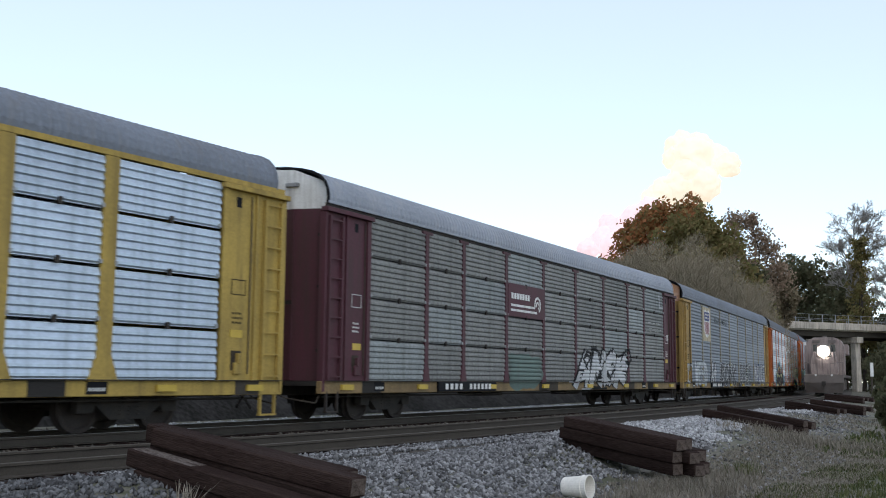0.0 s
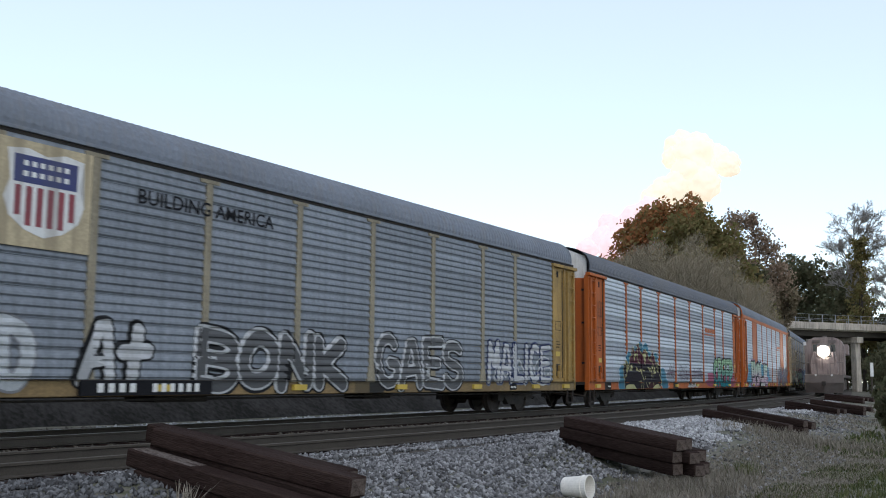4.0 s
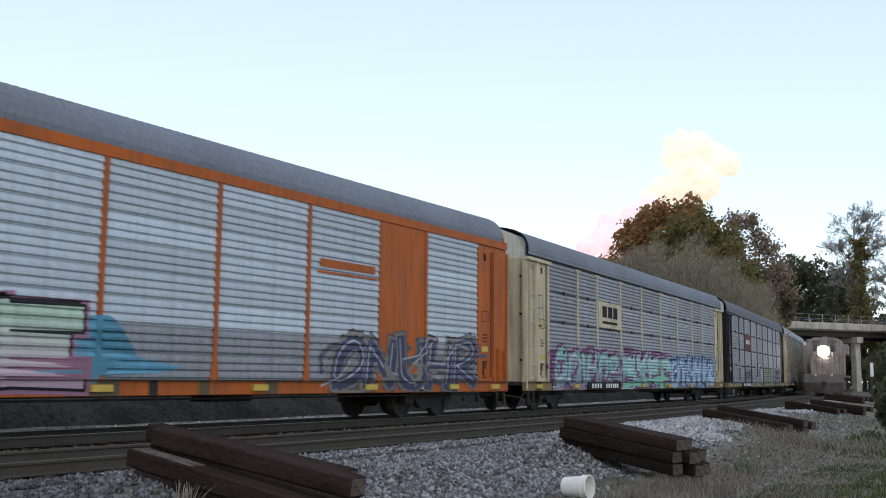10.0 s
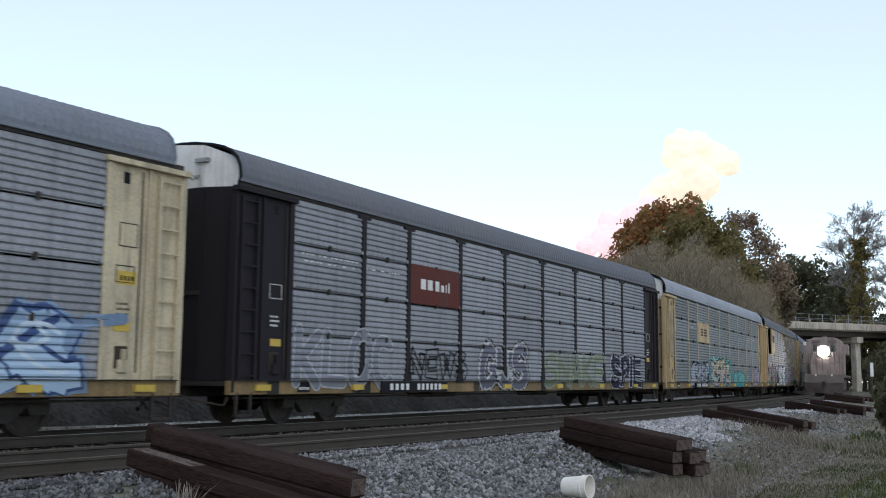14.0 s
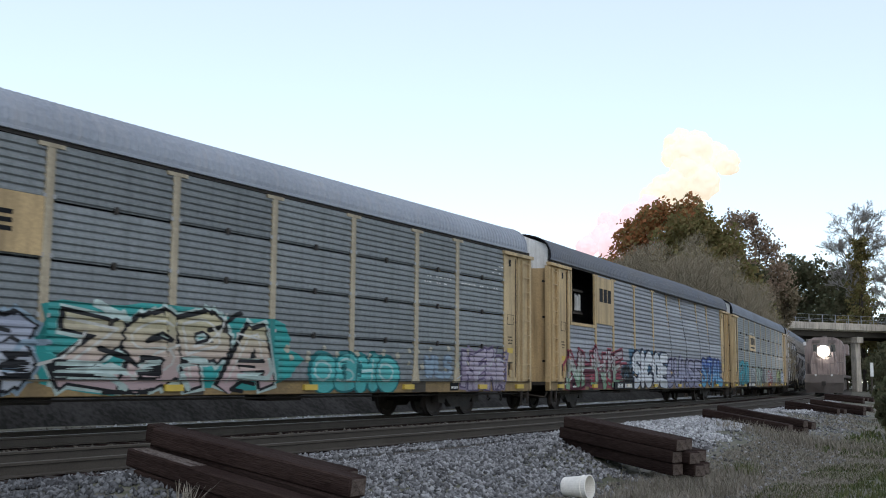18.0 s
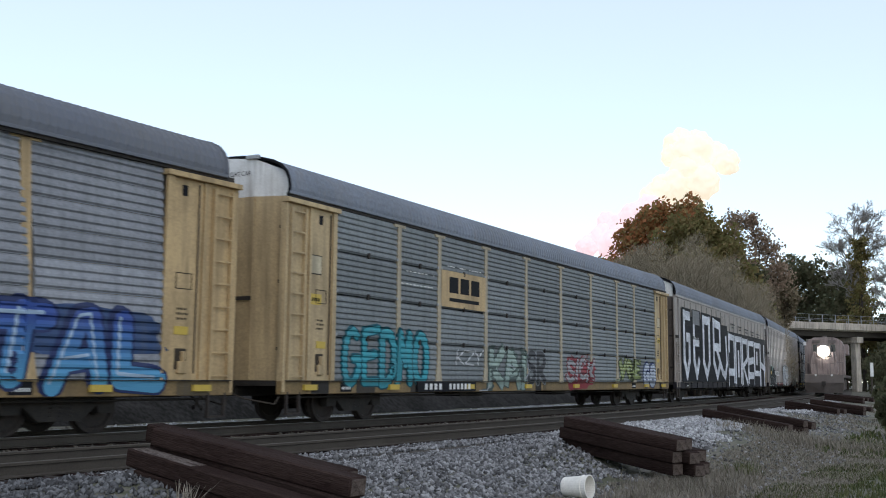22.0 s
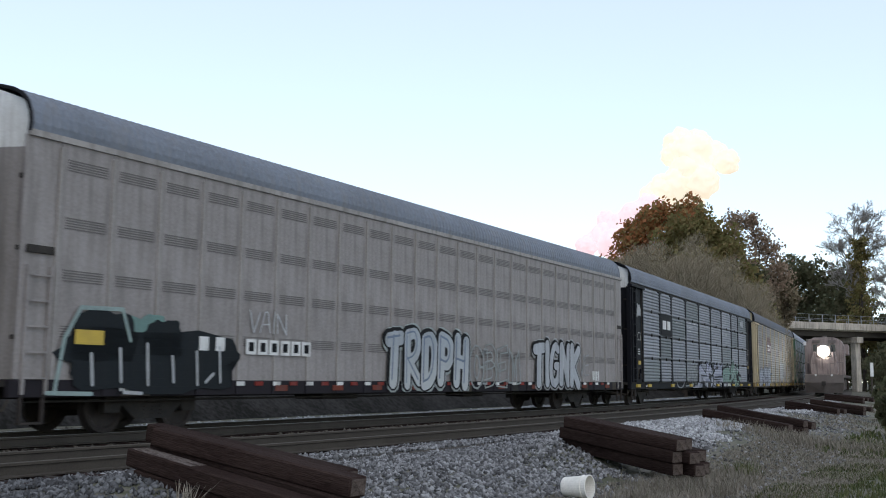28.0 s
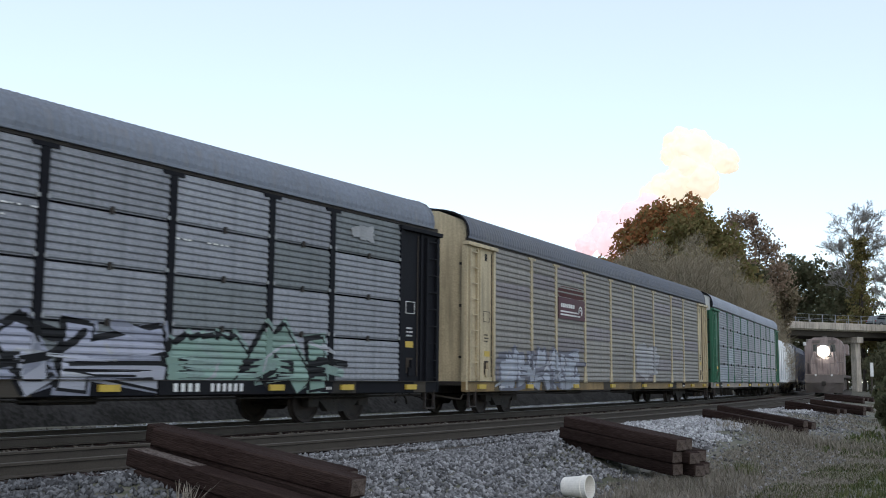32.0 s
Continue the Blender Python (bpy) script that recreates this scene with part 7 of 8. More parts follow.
# ---- trees ----
def tree(name, x, y, height, spread, crown, leaf, seed, label, leaves=5000, size=0.34, z0=0.0, limbs=9, trunk=0.35, open_crown=0.0, low=0.25, category="tree", loose=0.42):
    """A tapered trunk with limbs and a crown of small leaves gathered in uneven clumps.
    crown: clumps (dx, dy, z, radius) as shares of spread and height."""
    rng = random.Random(seed)
    t = tagged(new(name), label, category, "trees behind the line")
    t.matrix_basis = pose(x, y, z0)
    bm = bmesh.new()
    tips = []
    top = Vector((rng.uniform(-0.4, 0.4), rng.uniform(-0.4, 0.4), height * 0.8))
    last, r = Vector((0, 0, -0.3)), trunk
    for i in range(1, 6):
        p = top * (i / 5) + Vector((rng.gauss(0, 0.15), rng.gauss(0, 0.15), 0))
        bm_tube(bm, last, p, r, r * 0.72, 8, False)
        last, r = p, r * 0.72
    clumps = [(a, b, c * 1.02, d * 1.3) for a, b, c, d in crown] if crown else None
    if not clumps:
        clumps = []
        for i in range(15):
            a = rng.uniform(0, 6.28)
            q = rng.uniform(0.1, 1) ** 0.6
            zz = rng.uniform(low + 0.1, 0.92)
            wide = math.sin(math.pi * min(1, max(0.08, (zz - low) / (1.02 - low)))) ** 0.6
            clumps.append((math.cos(a) * q * wide * 0.72, math.sin(a) * q * wide * 0.72, zz, rng.uniform(0.22, 0.36)))
    for cx, cy, cz, cr in clumps:
        c = Vector((cx * spread, cy * spread, cz * height))
        s = top * min(0.95, max(0.2, cz - 0.25))
        m = (s + c) / 2 + Vector((rng.gauss(0, 0.3), rng.gauss(0, 0.3), 0.3))
        bm_tube(bm, s, m, trunk * 0.32, trunk * 0.2, 6, False)
        bm_tube(bm, m, c, trunk * 0.2, trunk * 0.07, 6, False)
        for _ in range(limbs):
            e = c + Vector((rng.gauss(0, 1), rng.gauss(0, 1), rng.gauss(0.25, 0.8))).normalized() * cr * spread * rng.uniform(0.6, 1.15)
            bm_tube(bm, m.lerp(c, rng.uniform(0.3, 1)), e, trunk * 0.075, trunk * 0.02, 4, False)
            tips.append(e)
    part("trunk", bm, M["bark"], t, "dark bare trunk and limbs")
    vv, ll = [], []
    per = leaves // len(clumps)
    k = 0
    for ci, (cx, cy, cz, cr) in enumerate(clumps):
        c = Vector((cx * spread, cy * spread, cz * height))
        subs = [c + Vector((rng.gauss(0, 1), rng.gauss(0, 1), rng.gauss(0, 0.8))).normalized() * cr * spread * rng.uniform(0.2, 1.0) for _ in range(22)]
        for i in range(per):
            if rng.random() < open_crown:
                continue
            q = rng.choice(subs)
            d = Vector((rng.gauss(0, 1), rng.gauss(0, 1), rng.gauss(0, 1))).normalized() * (rng.random() ** 0.45) * cr * spread * loose
            p = q + d
            n = Vector((rng.gauss(0, 1), rng.gauss(0, 1), rng.gauss(0.4, 1))).normalized()
            u = n.orthogonal().normalized()
            w = n.cross(u)
            s = size * rng.uniform(0.55, 1.3)
            vv += [p - u * s * 0.5, p + w * s * 0.32, p + u * s * 0.5, p - w * s * 0.32]
            ll += [k, k + 1, k + 2, k + 3]
            k += 4
    if vv:
        part("crown", fast_mesh("crown", np.array([v[:] for v in vv]), np.array(ll), 4, M[leaf]), None, t, "uneven crown of small leaves")["kind"] = "stuff"
    return t


def brush(name, x, y, height, spread, count, seed, label, mat="twig", width=0.015, depth=3.0):
    """A thicket: a rounded mass of many fine bare twigs that fan upward."""
    rng = random.Random(seed)
    vv, ll = [], []
    k = 0
    bumps = [(rng.uniform(-0.9, 0.9), rng.uniform(0.75, 1.0), rng.uniform(0.18, 0.4)) for _ in range(7)]
    for _ in range(count):
        c, hh, rr = rng.choice(bumps)
        a = c + rng.gauss(0, rr * 0.6)
        top = height * hh * (1 - 0.3 * a * a) * math.exp(-((a - c) / rr) ** 2 * 0.35)
        bx, by = a * spread, rng.uniform(-depth, depth)
        z = max(0.2, top * rng.uniform(0.25, 1.0) ** 0.6 - 0.5)
        ln = rng.uniform(0.25, 0.8)
        dx, dy = rng.gauss((a - c) * 0.8, 0.7), rng.gauss(0, 0.6)
        w = width * rng.uniform(0.5, 1.2)
        e = (bx + dx * ln, by + dy * ln, z + ln * rng.uniform(0.5, 1.0))
        vv += [(bx - w, by, z), (bx + w, by, z), (e[0] + w * 0.4, e[1], e[2]), (e[0] - w * 0.4, e[1], e[2])]
        ll += [k, k + 1, k + 2, k + 3]
        k += 4
    t = tagged(new(name), label, "thicket", "thickets behind the line")
    t.matrix_basis = pose(x, y, 0.3)
    part("crown", fast_mesh("crown", np.array(vv), np.array(ll), 4, M[mat]), None, t)["kind"] = "stuff"
    bm = bmesh.new()
    for i in range(20):
        c, hh, rr = rng.choice(bumps)
        bm_tube(bm, (c * spread, rng.uniform(-depth, depth) * 0.6, -0.6), ((c + rng.gauss(0, rr * 0.4)) * spread, rng.uniform(-depth, depth) * 0.6, height * hh * 0.75), 0.08, 0.02, 6, False)
    part("stem", bm, M["bark"], t)["kind"] = "stuff"
    return t


def bare_tree(name, x, y, height, spread, seed, label, fork=0.42, limbs=22):
    """A leafless tree: limbs that branch three times down to fine twigs."""
    rng = random.Random(seed)
    t = tagged(new(name), label, "tree", "trees behind the line")
    t.matrix_basis = pose(x, y, 0)
    trunk = bmesh.new()
    last, r = Vector((0, 0, -0.4)), 0.4
    for i in range(1, 7):
        p = Vector((rng.gauss(0, 0.2), rng.gauss(0, 0.2), height * 0.86 * i / 6))
        bm_tube(trunk, last, p, r, r * 0.74, 8, False)
        last, r = p, r * 0.74
    part("trunk", trunk, M["bark"], t, "bare grey-brown trunk")
    vv, ll = [], []

    def twig(a, d, ln, rad, level):
        b = a + d * ln
        u = d.orthogonal().normalized()
        w = d.cross(u)
        k = len(vv)
        for c, q in ((a, rad), (b, rad * 0.55)):
            for i in range(3):
                an = 2.094 * i
                vv.append(c + (u * math.cos(an) + w * math.sin(an)) * q)
        for i in range(3):
            j = (i + 1) % 3
            ll.extend((k + i, k + j, k + 3 + j, k + 3 + i))
        if level < 4:
            for _ in range((5, 5, 5, 4)[level]):
                nd = (d + Vector((rng.gauss(0, 0.55), rng.gauss(0, 0.55), rng.gauss(0.12, 0.45)))).normalized()
                twig(a.lerp(b, rng.uniform(0.35, 1.0)), nd, ln * rng.uniform(0.42, 0.68), max(0.022, rad * 0.5), level + 1)
    for i in range(limbs):
        z = fork + (0.84 - fork) * (i / (limbs - 1)) ** 0.9
        an = rng.uniform(0, 6.28)
        rise = rng.uniform(0.5, 1.3)
        wide = 1.0 - 0.4 * abs((z - 0.66) / 0.3) ** 1.5
        d = Vector((math.cos(an), math.sin(an) * 0.6, rise)).normalized()
        twig(Vector((0, 0, height * z)), d, spread * 0.55 * max(0.35, wide) * rng.uniform(0.8, 1.15), 0.11, 0)
    part("branchwork", fast_mesh("branchwork", np.array([v[:] for v in vv]), np.array(ll), 4, M["bark_pale"]), None, t, "fine bare grey-brown twigs")["kind"] = "stuff"
    return t


def at_view(px, depth):
    """Sideways place of what stands at that share of the view's width, at that depth."""
    return (px - 784) / 1850 * depth * 1.008


tree("autumn_tree", at_view(1178, 108), 108, 19.2, 5.9, [(-0.55, 0, 0.80, 0.34), (-0.2, 0.1, 0.90, 0.33), (0.2, 0, 0.92, 0.33), (0.45, 0, 0.85, 0.3), (0, -0.4, 0.72, 0.5), (-0.65, 0, 0.66, 0.45), (0.6, 0, 0.68, 0.45), (-0.95, 0, 0.56, 0.4), (0.3, -0.4, 0.58, 0.5), (-0.3, -0.4, 0.55, 0.5), (-1.25, 0, 0.5, 0.32), (0.9, 0, 0.55, 0.45)], "leaf_autumn", 21, "broad autumn tree with red-brown leaves at its top", 20000, 0.5)
tree("green_tree", at_view(1230, 102), 102, 17.6, 5.4, [(0, 0, 0.86, 0.36), (-0.35, 0, 0.78, 0.36), (0.4, 0, 0.78, 0.36), (0, -0.3, 0.66, 0.5), (0.6, 0, 0.62, 0.45), (-0.6, 0, 0.62, 0.42), (0.2, -0.3, 0.5, 0.5), (0.9, 0.1, 0.5, 0.4), (-0.5, -0.1, 0.45, 0.45)], "leaf_green", 22, "green-leaved tree turning brown", 18000, 0.5)
tree("brown_tree", at_view(1333, 116), 116, 19.8, 5.2, [(-0.45, 0, 0.93, 0.17), (-0.05, 0, 0.93, 0.16), (0.12, 0, 0.84, 0.22), (-0.4, 0, 0.80, 0.24), (0.35, 0, 0.77, 0.2), (-0.1, 0, 0.70, 0.26), (0.55, 0, 0.66, 0.2), (0.2, 0, 0.62, 0.26), (-0.5, 0, 0.62, 0.32), (0.5, 0, 0.56, 0.22), (0.0, 0, 0.52, 0.3), (-0.4, 0, 0.48, 0.36), (-0.8, 0, 0.74, 0.3)], "leaf_brown", 23, "half-bare tree with thin brown leaves", 7500, 0.36, limbs=14, loose=0.8)
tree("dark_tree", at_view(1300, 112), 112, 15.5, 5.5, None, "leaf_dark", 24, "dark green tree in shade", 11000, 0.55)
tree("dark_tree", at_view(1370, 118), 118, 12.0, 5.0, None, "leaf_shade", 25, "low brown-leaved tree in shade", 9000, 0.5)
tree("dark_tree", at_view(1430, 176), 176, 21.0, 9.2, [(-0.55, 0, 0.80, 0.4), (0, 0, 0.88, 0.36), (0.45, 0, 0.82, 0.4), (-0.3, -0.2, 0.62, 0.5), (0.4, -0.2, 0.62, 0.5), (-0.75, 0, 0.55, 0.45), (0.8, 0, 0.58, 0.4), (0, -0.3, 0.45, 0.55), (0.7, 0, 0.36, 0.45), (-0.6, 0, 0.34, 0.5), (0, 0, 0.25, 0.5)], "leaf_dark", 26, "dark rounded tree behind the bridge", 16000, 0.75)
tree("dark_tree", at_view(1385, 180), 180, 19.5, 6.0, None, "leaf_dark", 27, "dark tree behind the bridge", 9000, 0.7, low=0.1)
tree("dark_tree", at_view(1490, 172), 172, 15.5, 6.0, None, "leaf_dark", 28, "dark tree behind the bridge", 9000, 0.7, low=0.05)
bare_tree("bare_tree", at_view(1512, 158), 158, 28.2, 7.2, 29, "tall bare tree above the bridge")
tree("ivy_column", at_view(1518, 157), 156.5, 23.0, 2.0, [(0, 0, 0.93, 0.5), (0.1, 0, 0.84, 0.6), (0, 0, 0.75, 0.62), (-0.1, 0, 0.66, 0.65), (0, 0, 0.57, 0.7), (0, 0, 0.48, 0.75), (0.2, 0, 0.38, 0.95), (-0.3, 0, 0.33, 0.9), (0.8, 0, 0.3, 0.9), (-1.2, 0, 0.4, 0.6)], "leaf_green", 30, "ivy grown thickly up a tall trunk", 7000, 0.45, category="ivy")
bare_tree("bare_tree", at_view(1578, 165), 165, 20.0, 6.0, 31, "thin bare tree above the bridge", limbs=14)
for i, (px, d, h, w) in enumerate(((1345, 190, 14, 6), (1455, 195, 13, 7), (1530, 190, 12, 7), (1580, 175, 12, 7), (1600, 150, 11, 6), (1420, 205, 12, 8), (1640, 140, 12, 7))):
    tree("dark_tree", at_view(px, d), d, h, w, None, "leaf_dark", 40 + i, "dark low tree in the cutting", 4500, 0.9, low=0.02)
for i, (px, d, h, w) in enumerate(((1085, 92, 12.6, 4.5), (1125, 90, 14.0, 4.5), (1165, 89, 14.6, 4.5), (1205, 86, 13.8, 4.5), (1250, 86, 12.2, 4.5), (1290, 88, 10.4, 4.5), (1318, 88, 8.4, 4))):
    brush("bare_thicket", at_view(px, d), d, h, w, 24000, 60 + i, "grey-brown thicket of bare twigs")
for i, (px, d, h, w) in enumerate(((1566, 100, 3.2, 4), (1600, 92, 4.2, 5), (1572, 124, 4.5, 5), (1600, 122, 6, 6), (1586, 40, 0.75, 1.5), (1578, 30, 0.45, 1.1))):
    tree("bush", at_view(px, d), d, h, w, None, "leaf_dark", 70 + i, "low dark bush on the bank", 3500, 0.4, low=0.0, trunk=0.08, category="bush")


# ---- the road bridge ----
B0, BDIR = Vector((45.0, 135.0, 0.6)), radians(25)
bridge = tagged(new("road_bridge"), "grey concrete road bridge over the railway", "bridge")
bridge.matrix_basis = Matrix.Translation(B0) @ Matrix.Rotation(BDIR, 4, "Z")
for a in range(-36, 48, 12):
    part("deck_slab", boxes((a, a + 11.98, 0.2, 9.0, 7.1, 7.9)), M["concrete"], bridge)
    part("fascia", bevelled(boxes((a, a + 11.98, -0.15, 0.2, 7.25, 8.15)), 0.03), M["concrete"], bridge, "weathered concrete edge beam")
    part("fascia", boxes((a, a + 11.98, 9.0, 9.35, 7.25, 8.15)), M["concrete"], bridge)
    for y in (1.0, 3.2, 5.6, 8.0):
        part("girder", boxes((a, a + 11.98, y - 0.2, y + 0.2, 6.45, 7.1), (a, a + 11.98, y - 0.35, y + 0.35, 6.38, 6.46)), M["rail"], bridge, "dark girder")
for i in range(37):
    a = -36 + i * 2.3
    for y in (0.02, 9.17):
        part("rail_post", boxes((a - 0.035, a + 0.035, y - 0.035, y + 0.035, 8.15, 9.2)), M["galvanised"], bridge)
for y in (0.02, 9.17):
    for z in (8.65, 9.18):
        part("guard_rail", boxes((-36, 48, y - 0.018, y + 0.018, z - 0.018, z + 0.018)), M["galvanised"], bridge)
for a, w in ((-14.5, 0.5), (11.9, 0.45), (30, 0.5)):
    for y in (0.8, 4.6, 8.4):
        part("pier", bevelled(boxes((a - w, a + w, y - w, y + w, -1.6, 5.6)), 0.04), M["concrete"], bridge, "square concrete pier")
    part("pier_cap", bevelled(boxes((a - w * 1.3, a + w * 1.3, -0.1, 9.2, 5.6, 6.38)), 0.05), M["concrete"], bridge, "concrete pier cap")
for a0, a1 in ((-37.0, -36.0), (48.0, 49.0)):
    part("abutment", boxes((a0, a1, -0.2, 9.4, -1, 7.5)), M["concrete"], bridge)
for nm, a0, a1 in (("road_bank", -240, -36.0), ("road_bank", 48.0, 260)):
    bm = bmesh.new()
    bm_prism(bm, [(-12, -1), (-0.2, 7.85), (9.4, 7.85), (21, -1)], a0, a1)
    ob = tagged(part(nm, bm, M["bank"], None, m=bridge.matrix_basis), "overgrown earth bank that carries the road", "embankment", kind="structure")
road = tagged(part("road", boxes((-240, 260, 0.4, 8.8, 7.904, 7.95)), M["asphalt"], None, m=bridge.matrix_basis), "grey asphalt road over the bridge", "road", kind="structure")
for nm, s in (("marker_post", 74.0), ):
    post = tagged(new("marker_post"), "white marker board on a dark post", "trackside sign")
    x, y = at_view(1534, 84), 84
    post.matrix_basis = pose(x, y, ground_height(x, y), 0, 0, 10)
    part("board", bevelled(boxes((-0.14, 0.14, -0.03, 0.03, 1.75, 2.85)), 0.01), M["white_paint"], post, "white board")
    part("post", boxes((-0.05, 0.05, 0.03, 0.1, -0.4, 2.65)), M["rail"], post)


# ---- vehicles on the bridge ----
M["car_white"] = material("white_car_paint", (0.78, 0.79, 0.8), 0.25, gloss=0.5, second=(0.7, 0.71, 0.72), scale=1, fine=20, amount=0.15, bump=0)
M["car_grey"] = material("grey_car_paint", (0.16, 0.17, 0.18), 0.25, gloss=0.5, second=(0.13, 0.14, 0.15), scale=1, fine=20, amount=0.15, bump=0)
M["glass_dark"] = material("dark_glass", (0.02, 0.022, 0.025), 0.08, gloss=0.5, second=(0.03, 0.03, 0.033), scale=1, fine=10, amount=0.1, bump=0)
M["tyre"] = material("black_tyre", (0.02, 0.02, 0.02), 0.9, second=(0.035, 0.033, 0.03), scale=3, fine=40)
M["rim"] = material("grey_wheel_rim", (0.4, 0.4, 0.41), 0.35, 0.7, scale=3, fine=30)
road_wheels = []


def road_car(kind, paint_mat, label):
    """A car with its nose along +x: body, cabin, windows, lights and four wheels."""
    car = tagged(new(kind), label, "car", "traffic on the bridge")
    if kind == "pickup_truck":
        L, low = 2.75, [(-2.75, 0.5), (-2.75, 1.08), (0.55, 1.1), (1.1, 1.15), (2.55, 1.05), (2.75, 0.85), (2.75, 0.5)]
        cab = [(-0.75, 1.08), (-0.62, 1.78), (0.55, 1.8), (1.3, 1.12)]
    else:
        L, low = 2.3, [(-2.3, 0.45), (-2.3, 0.95), (-2.2, 1.05), (1.0, 1.02), (2.1, 0.88), (2.3, 0.7), (2.3, 0.4)]
        cab = [(-2.15, 1.02), (-1.75, 1.62), (-0.2, 1.70), (0.35, 1.62), (1.2, 1.02)]

    def slab(o, hw):
        bm = bmesh.new()
        a = [bm.verts.new((x, -hw, z)) for x, z in o]
        b = [bm.verts.new((x, hw, z)) for x, z in o]
        n = len(o)
        for i in range(n):
            bm.faces.new((a[i], a[(i + 1) % n], b[(i + 1) % n], b[i]))
        bm.faces.new(a)
        bm.faces.new(b[::-1])
        return bm
    part("body", bevelled(slab(low, 0.92), 0.05, 2), paint_mat, car, smooth=False)
    part("cabin", bevelled(slab(cab, 0.78), 0.05, 2), paint_mat, car)
    win = [(x * 0.93 + (0.0 if kind == "pickup_truck" else -0.02), z * 0.96 if z > 1.2 else z + 0.06) for x, z in cab]
    for s in (-1, 1):
        bm = bmesh.new()
        bm.faces.new([bm.verts.new((x, s * 0.785, z)) for x, z in win])
        bmesh.ops.solidify(bm, geom=bm.faces[:], thickness=0.01)
        part("side_window", bm, M["glass_dark"], car, "dark side window")
    part("bumper", bevelled(boxes((L - 0.05, L + 0.08, -0.85, 0.85, 0.42, 0.62)), 0.02), M["tyre"], car)
    part("bumper", bevelled(boxes((-L - 0.08, -L + 0.05, -0.85, 0.85, 0.42, 0.62)), 0.02), M["tyre"], car)
    for s in (-1, 1):
        part("headlight", boxes((L - 0.06, L + 0.01, s * 0.72 - 0.13, s * 0.72 + 0.13, 0.7, 0.84)), M["white_paint"], car, "clear headlight")
        part("tail_light", boxes((-L - 0.01, -L + 0.05, s * 0.8 - 0.08, s * 0.8 + 0.08, 0.75, 0.95)), spray((0.35, 0.02, 0.02)), car, "red tail light")
        for x in (-L * 0.6, L * 0.62):
            bm = bmesh.new()
            bm_tube(bm, (0, -0.11, 0), (0, 0.11, 0), 0.35, sides=18)
            w = part("wheel", bm, M["tyre"], car, "black tyre", m=pose(x, s * 0.82, 0.35))
            bm = bmesh.new()
            bm_tube(bm, (0, -0.12, 0), (0, 0.12, 0), 0.21, sides=10)
            part("rim", bm, M["rim"], w)
            road_wheels.append(w)
    return car


pickup = road_car("pickup_truck", M["car_white"], "white pickup truck crossing the bridge")
wagon = road_car("estate_car", M["car_white"], "white estate car crossing the bridge")
saloon = road_car("estate_car", M["car_grey"], "dark grey car crossing the bridge")


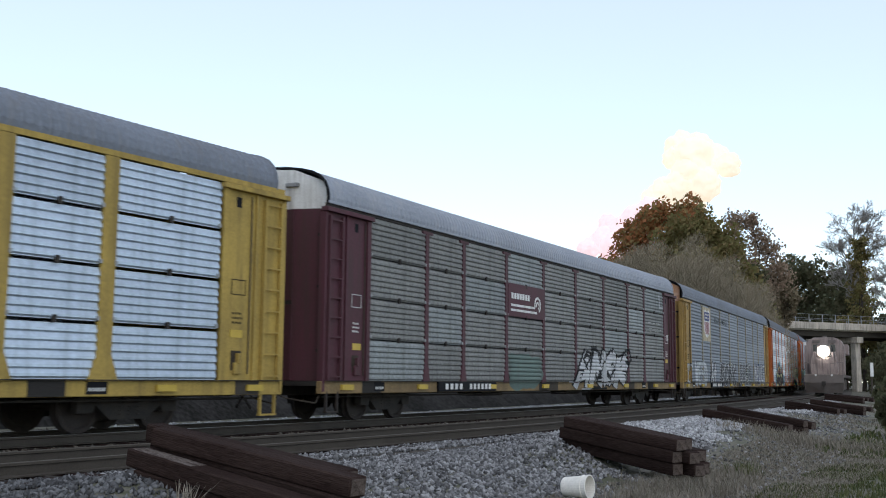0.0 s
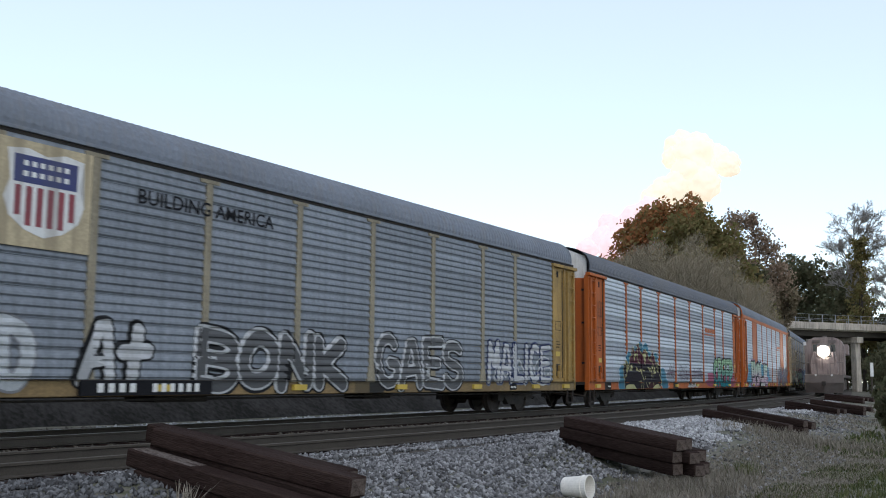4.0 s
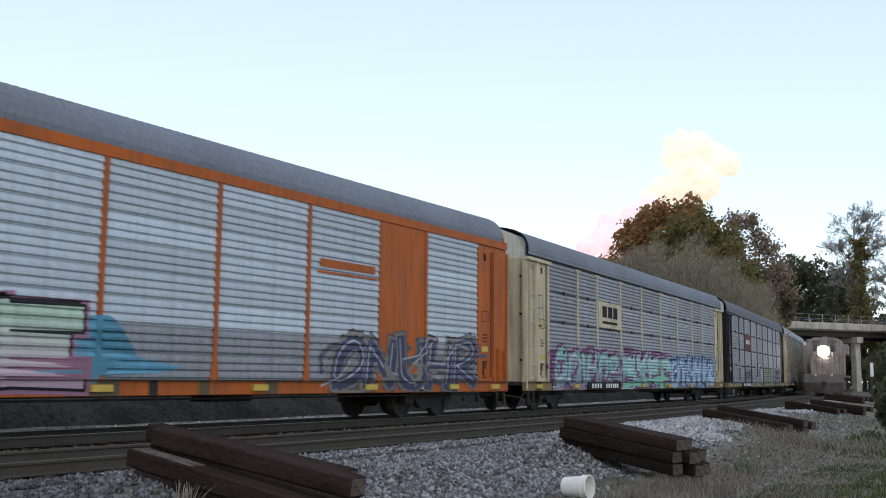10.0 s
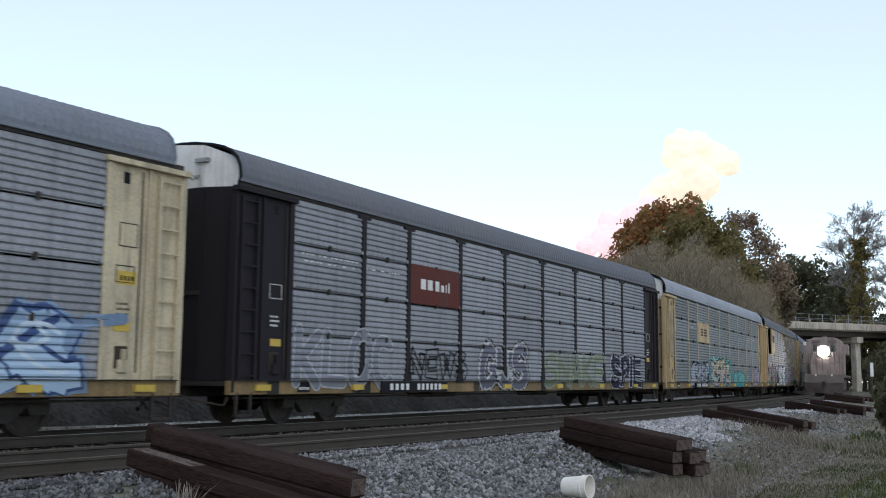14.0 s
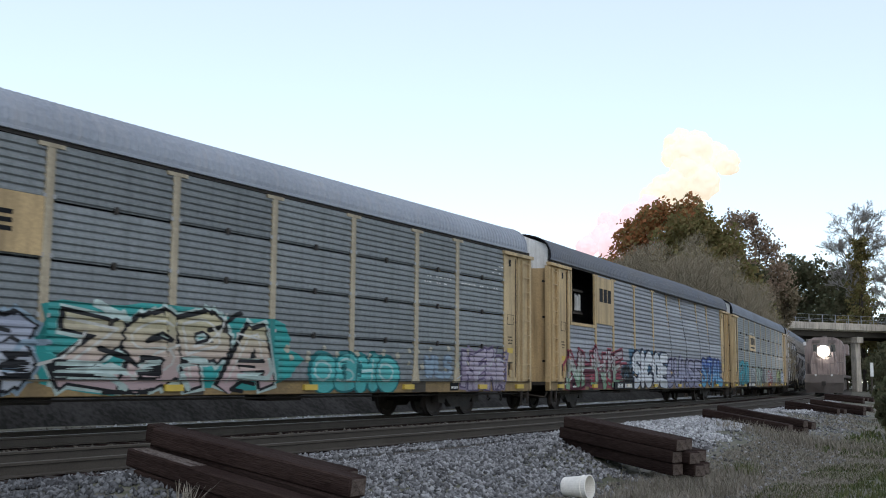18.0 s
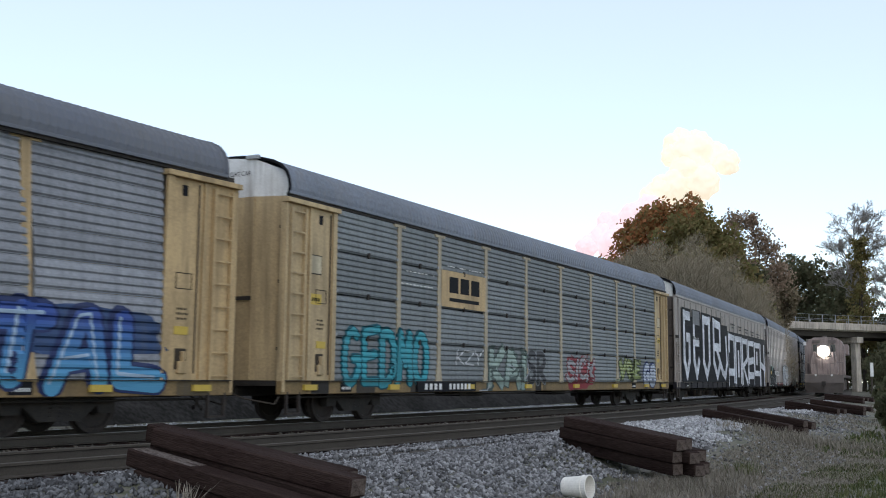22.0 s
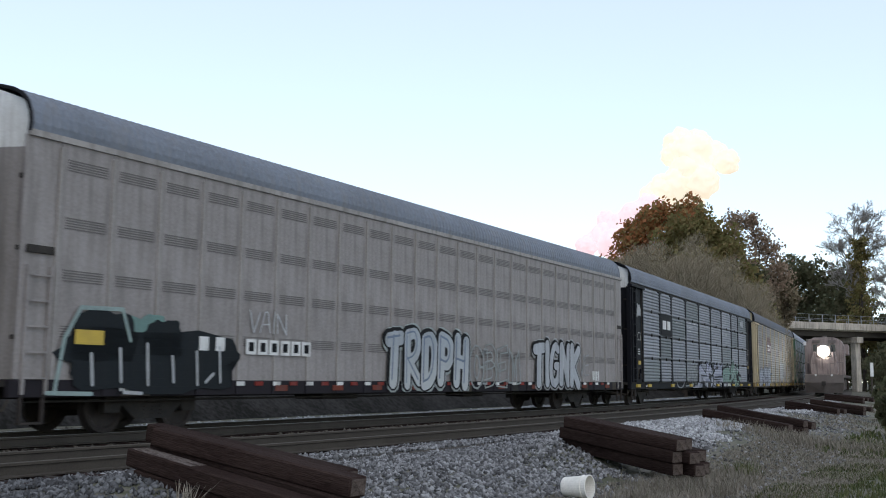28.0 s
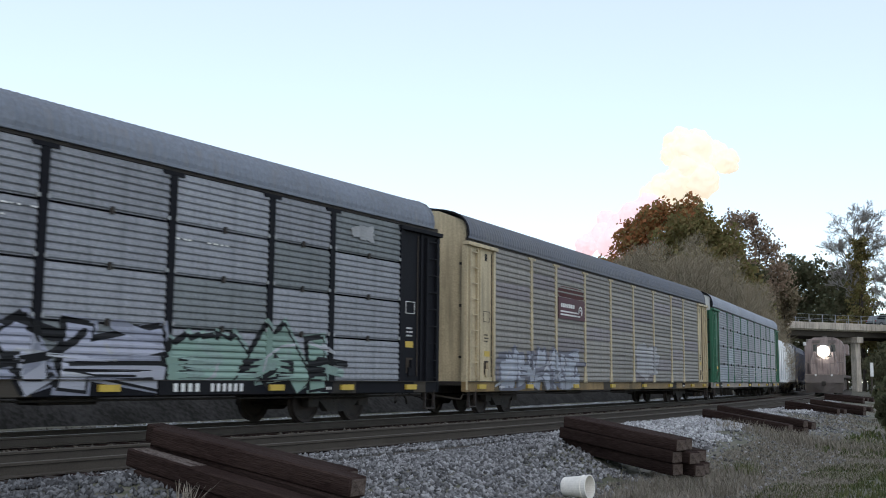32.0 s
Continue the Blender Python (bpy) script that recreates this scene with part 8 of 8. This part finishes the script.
# ---- the waiting locomotive ----
def locomotive():
    M["loco"] = material("grimy_locomotive_paint", (0.36, 0.29, 0.265), 0.6, second=(0.20, 0.15, 0.135), scale=1.2, fine=20, amount=0.45, streaks=(0.08, 0.07, 0.065))
    M["loco_low"] = material("sooty_locomotive_frame", (0.19, 0.16, 0.145), 0.8, scale=2, fine=30)
    lo = tagged(new("locomotive"), "grimy freight locomotive standing with its headlight on", "locomotive")
    lo.matrix_basis = line_pose(66.5, NEAR_TRACK)

    def yz(o, x0, x1, bev=0.03):
        return bevelled(bm_prism(bmesh.new(), o, x0, x1), bev)
    part("nose", yz([(-1.05, 1.6), (-1.12, 2.5), (-0.85, 3.45), (0.85, 3.45), (1.12, 2.5), (1.05, 1.6)], 0.9, 2.6, 0.06), M["loco"], lo, "sloping short nose")
    part("cab", yz([(-1.55, 1.6), (-1.58, 3.9), (-1.35, 4.45), (-0.8, 4.72), (0.8, 4.72), (1.35, 4.45), (1.58, 3.9), (1.55, 1.6)], 2.4, 5.0, 0.04), M["loco"], lo, "wide driver's cab")
    for s in (-1, 1):
        part("windscreen", boxes((2.37, 2.41, s * 0.52 - 0.36, s * 0.52 + 0.36, 3.55, 4.12)), M["glass_dark"], lo, "dark windscreen")
        part("number_box", bevelled(boxes((2.3, 2.42, s * 0.62 - 0.3, s * 0.62 + 0.3, 4.25, 4.5)), 0.02), M["loco_low"], lo)
        part("ditch_light", glow_disc(0.09, M["white_paint"]), None, lo, "small low lamp", m=pose(0.05, s * 0.62, 1.55))
        part("step_well", boxes((0.25, 0.95, s * 1.3 - 0.2, s * 1.3 + 0.2, 0.35, 1.55)), M["loco_low"], lo)
        hand = bmesh.new()
        for a, b in (((0.3, s * 1.45, 1.6), (0.3, s * 1.45, 2.6)), ((0.3, s * 1.45, 2.6), (2.4, s * 1.45, 2.6)), ((0.3, s * 0.5, 1.6), (0.3, s * 0.5, 2.5)), ((0.3, s * 0.5, 2.5), (0.3, s * 1.45, 2.6))):
            bm_tube(hand, a, b, 0.025, sides=6)
        part("handrail", hand, M["loco_low"], lo)
    part("side_board", boxes((2.2, 2.3, 1.42, 1.66, 4.05, 4.35)), M["white_paint"], lo, "small white board beside the cab")
    part("platform", bevelled(boxes((0.15, 21.0, -1.5, 1.5, 1.35, 1.6)), 0.03), M["loco_low"], lo)
    part("hood", yz([(-0.95, 1.6), (-0.98, 4.2), (-0.75, 4.6), (0.75, 4.6), (0.98, 4.2), (0.95, 1.6)], 5.0, 20.6, 0.04), M["loco"], lo, "long engine hood")
    part("radiator", yz([(-1.5, 3.6), (-1.5, 4.6), (1.5, 4.6), (1.5, 3.6)], 16.5, 20.4, 0.04), M["loco"], lo)
    part("fuel_tank", bevelled(boxes((7.6, 12.8, -1.35, 1.35, 0.3, 1.3)), 0.1), M["loco_low"], lo)
    pl = bmesh.new()
    v = [pl.verts.new(c) for c in ((-0.15, 0, 0.12), (0.25, -1.4, 0.12), (0.25, -1.45, 0.95), (0.0, 0, 0.95), (0.25, 1.45, 0.95), (0.25, 1.4, 0.12))]
    pl.faces.new((v[0], v[1], v[2], v[3]))
    pl.faces.new((v[0], v[3], v[4], v[5]))
    bmesh.ops.solidify(pl, geom=pl.faces[:], thickness=0.04)
    part("snow_plough", pl, M["loco_low"], lo, "angled plough blade")
    part("front_sill", bevelled(boxes((0.1, 0.45, -1.5, 1.5, 0.9, 1.6)), 0.03), M["loco_low"], lo)
    part("coupler", COUPLER, None, lo, m=pose(0.35, 0, 0.05, 0, 0, 180))
    part("horn", boxes((3.4, 3.9, -0.15, 0.15, 4.72, 4.9)), M["loco_low"], lo)
    lamp = part("headlight_housing", bevelled(boxes((0.82, 1.1, -0.62, 0.62, 2.98, 4.06)), 0.12), M["loco_low"], lo, "headlight housing on the nose")
    part("headlight", glow_disc(0.47, glowing("headlight_glow", (1.0, 0.93, 0.88), 22)), None, lamp, "bright white headlight", m=pose(0.8, 0, 3.52))
    for x in (3.2, 17.4):
        part("truck", boxes((x - 2.0, x + 2.0, -1.15, -0.95, 0.35, 0.85), (x - 2.0, x + 2.0, 0.95, 1.15, 0.35, 0.85), (x - 0.3, x + 0.3, -1.0, 1.0, 0.5, 1.3)), M["loco_low"], lo)
        for wx in (-1.6, 0, 1.6):
            part("wheelset", WHEELSET, None, lo, m=pose(x + wx, 0, WHEEL_R))
    return lo


def glow_disc(r, mat):
    bm = bmesh.new()
    bm_tube(bm, (-0.04, 0, 0), (0.04, 0, 0), r, sides=24)
    return to_mesh("lamp_lens", bm, mat)


locomotive()

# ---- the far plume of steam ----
M["steam"], M["steam_pink"] = [material(n, (0.4, 0.38, 0.36), 1.0, second=(0.34, 0.31, 0.31), scale=0.02, fine=0.08, amount=0.4, bump=0) for n in ("sun_glow_steam", "pink_glow_steam")]
# the steam emits: warm and pink glow stand in for low sunlight
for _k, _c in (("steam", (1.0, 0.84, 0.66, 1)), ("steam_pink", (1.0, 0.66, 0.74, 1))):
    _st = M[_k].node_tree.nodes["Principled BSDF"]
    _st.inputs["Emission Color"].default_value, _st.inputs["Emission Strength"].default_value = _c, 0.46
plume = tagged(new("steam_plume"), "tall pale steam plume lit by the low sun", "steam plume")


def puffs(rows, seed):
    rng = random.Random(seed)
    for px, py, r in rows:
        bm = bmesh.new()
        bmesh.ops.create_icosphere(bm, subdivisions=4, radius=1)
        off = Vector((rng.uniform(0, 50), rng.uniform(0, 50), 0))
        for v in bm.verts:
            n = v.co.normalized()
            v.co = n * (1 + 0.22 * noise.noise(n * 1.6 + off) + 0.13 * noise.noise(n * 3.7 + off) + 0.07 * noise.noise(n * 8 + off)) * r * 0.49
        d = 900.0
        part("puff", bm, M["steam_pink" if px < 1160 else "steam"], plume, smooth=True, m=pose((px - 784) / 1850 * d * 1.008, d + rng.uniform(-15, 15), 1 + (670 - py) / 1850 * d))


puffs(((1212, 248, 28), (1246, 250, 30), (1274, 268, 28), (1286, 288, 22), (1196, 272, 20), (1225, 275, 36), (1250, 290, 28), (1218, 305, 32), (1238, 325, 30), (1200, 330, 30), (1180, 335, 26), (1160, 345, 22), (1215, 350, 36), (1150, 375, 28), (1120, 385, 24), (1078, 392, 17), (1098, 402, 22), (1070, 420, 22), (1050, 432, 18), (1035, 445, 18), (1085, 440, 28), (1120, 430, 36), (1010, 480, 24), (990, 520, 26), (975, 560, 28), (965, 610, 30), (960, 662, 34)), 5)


# ---- what moves ----
def car_pose(s, half=10.06):
    xa, ya, _ = line(s - half, MAIN)
    xb, yb, _ = line(s + half, MAIN)
    return Matrix.Translation(((xa + xb) / 2, (ya + yb) / 2, 0)) @ Matrix.Rotation(math.atan2(yb - ya, xb - xa), 4, "Z")


def run_out(t):
    """How far the train has come after t seconds; it gathers a little speed."""
    return SPEED * t - (1.95 - 1.5 * ((t - 15) / 16) ** 2)


def on_road(u, y):
    return Matrix.Translation(B0) @ Matrix.Rotation(BDIR, 4, "Z") @ pose(u, y, 7.952)


def spin(wheel, x, y, z, turn_rate, step):
    """Rows that turn a wheel about its axle."""
    ts = np.arange(0, SECONDS + 1e-6, step)
    walk(wheel, [(t, Matrix.Translation((x, y, z)) @ Matrix.Rotation(turn_rate * t, 4, "Y")) for t in ts])


def motions():
    for car, s0 in cars:
        walk(car, [(t, car_pose(s0 - run_out(t))) for t in np.arange(0, SECONDS + 0.01, 1.0)])
    # wheels roll against the direction of s
    for w, wx in wheelsets:
        spin(w, wx, 0, WHEEL_R, -10.4 / WHEEL_R, 1 / 30)
    for car, t0, u0, v, y in ((pickup, 18.5, 2.75, 7.5, 2.6), (wagon, 23.0, 3.6, 8.95, 2.6), (saloon, 30.6, 7.6, 8.3, 2.6)):
        walk(car, [(t, on_road(u0 + v * (t - t0), y)) for t in (0.0, 8.0, 16.0, 24.0, SECONDS)])
    for w in road_wheels:
        m = w.matrix_basis.copy()
        spin(w, *m.translation, 6.5 / 0.35, 1 / 15)
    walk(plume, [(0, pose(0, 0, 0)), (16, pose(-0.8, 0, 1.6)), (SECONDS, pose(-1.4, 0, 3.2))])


motions()
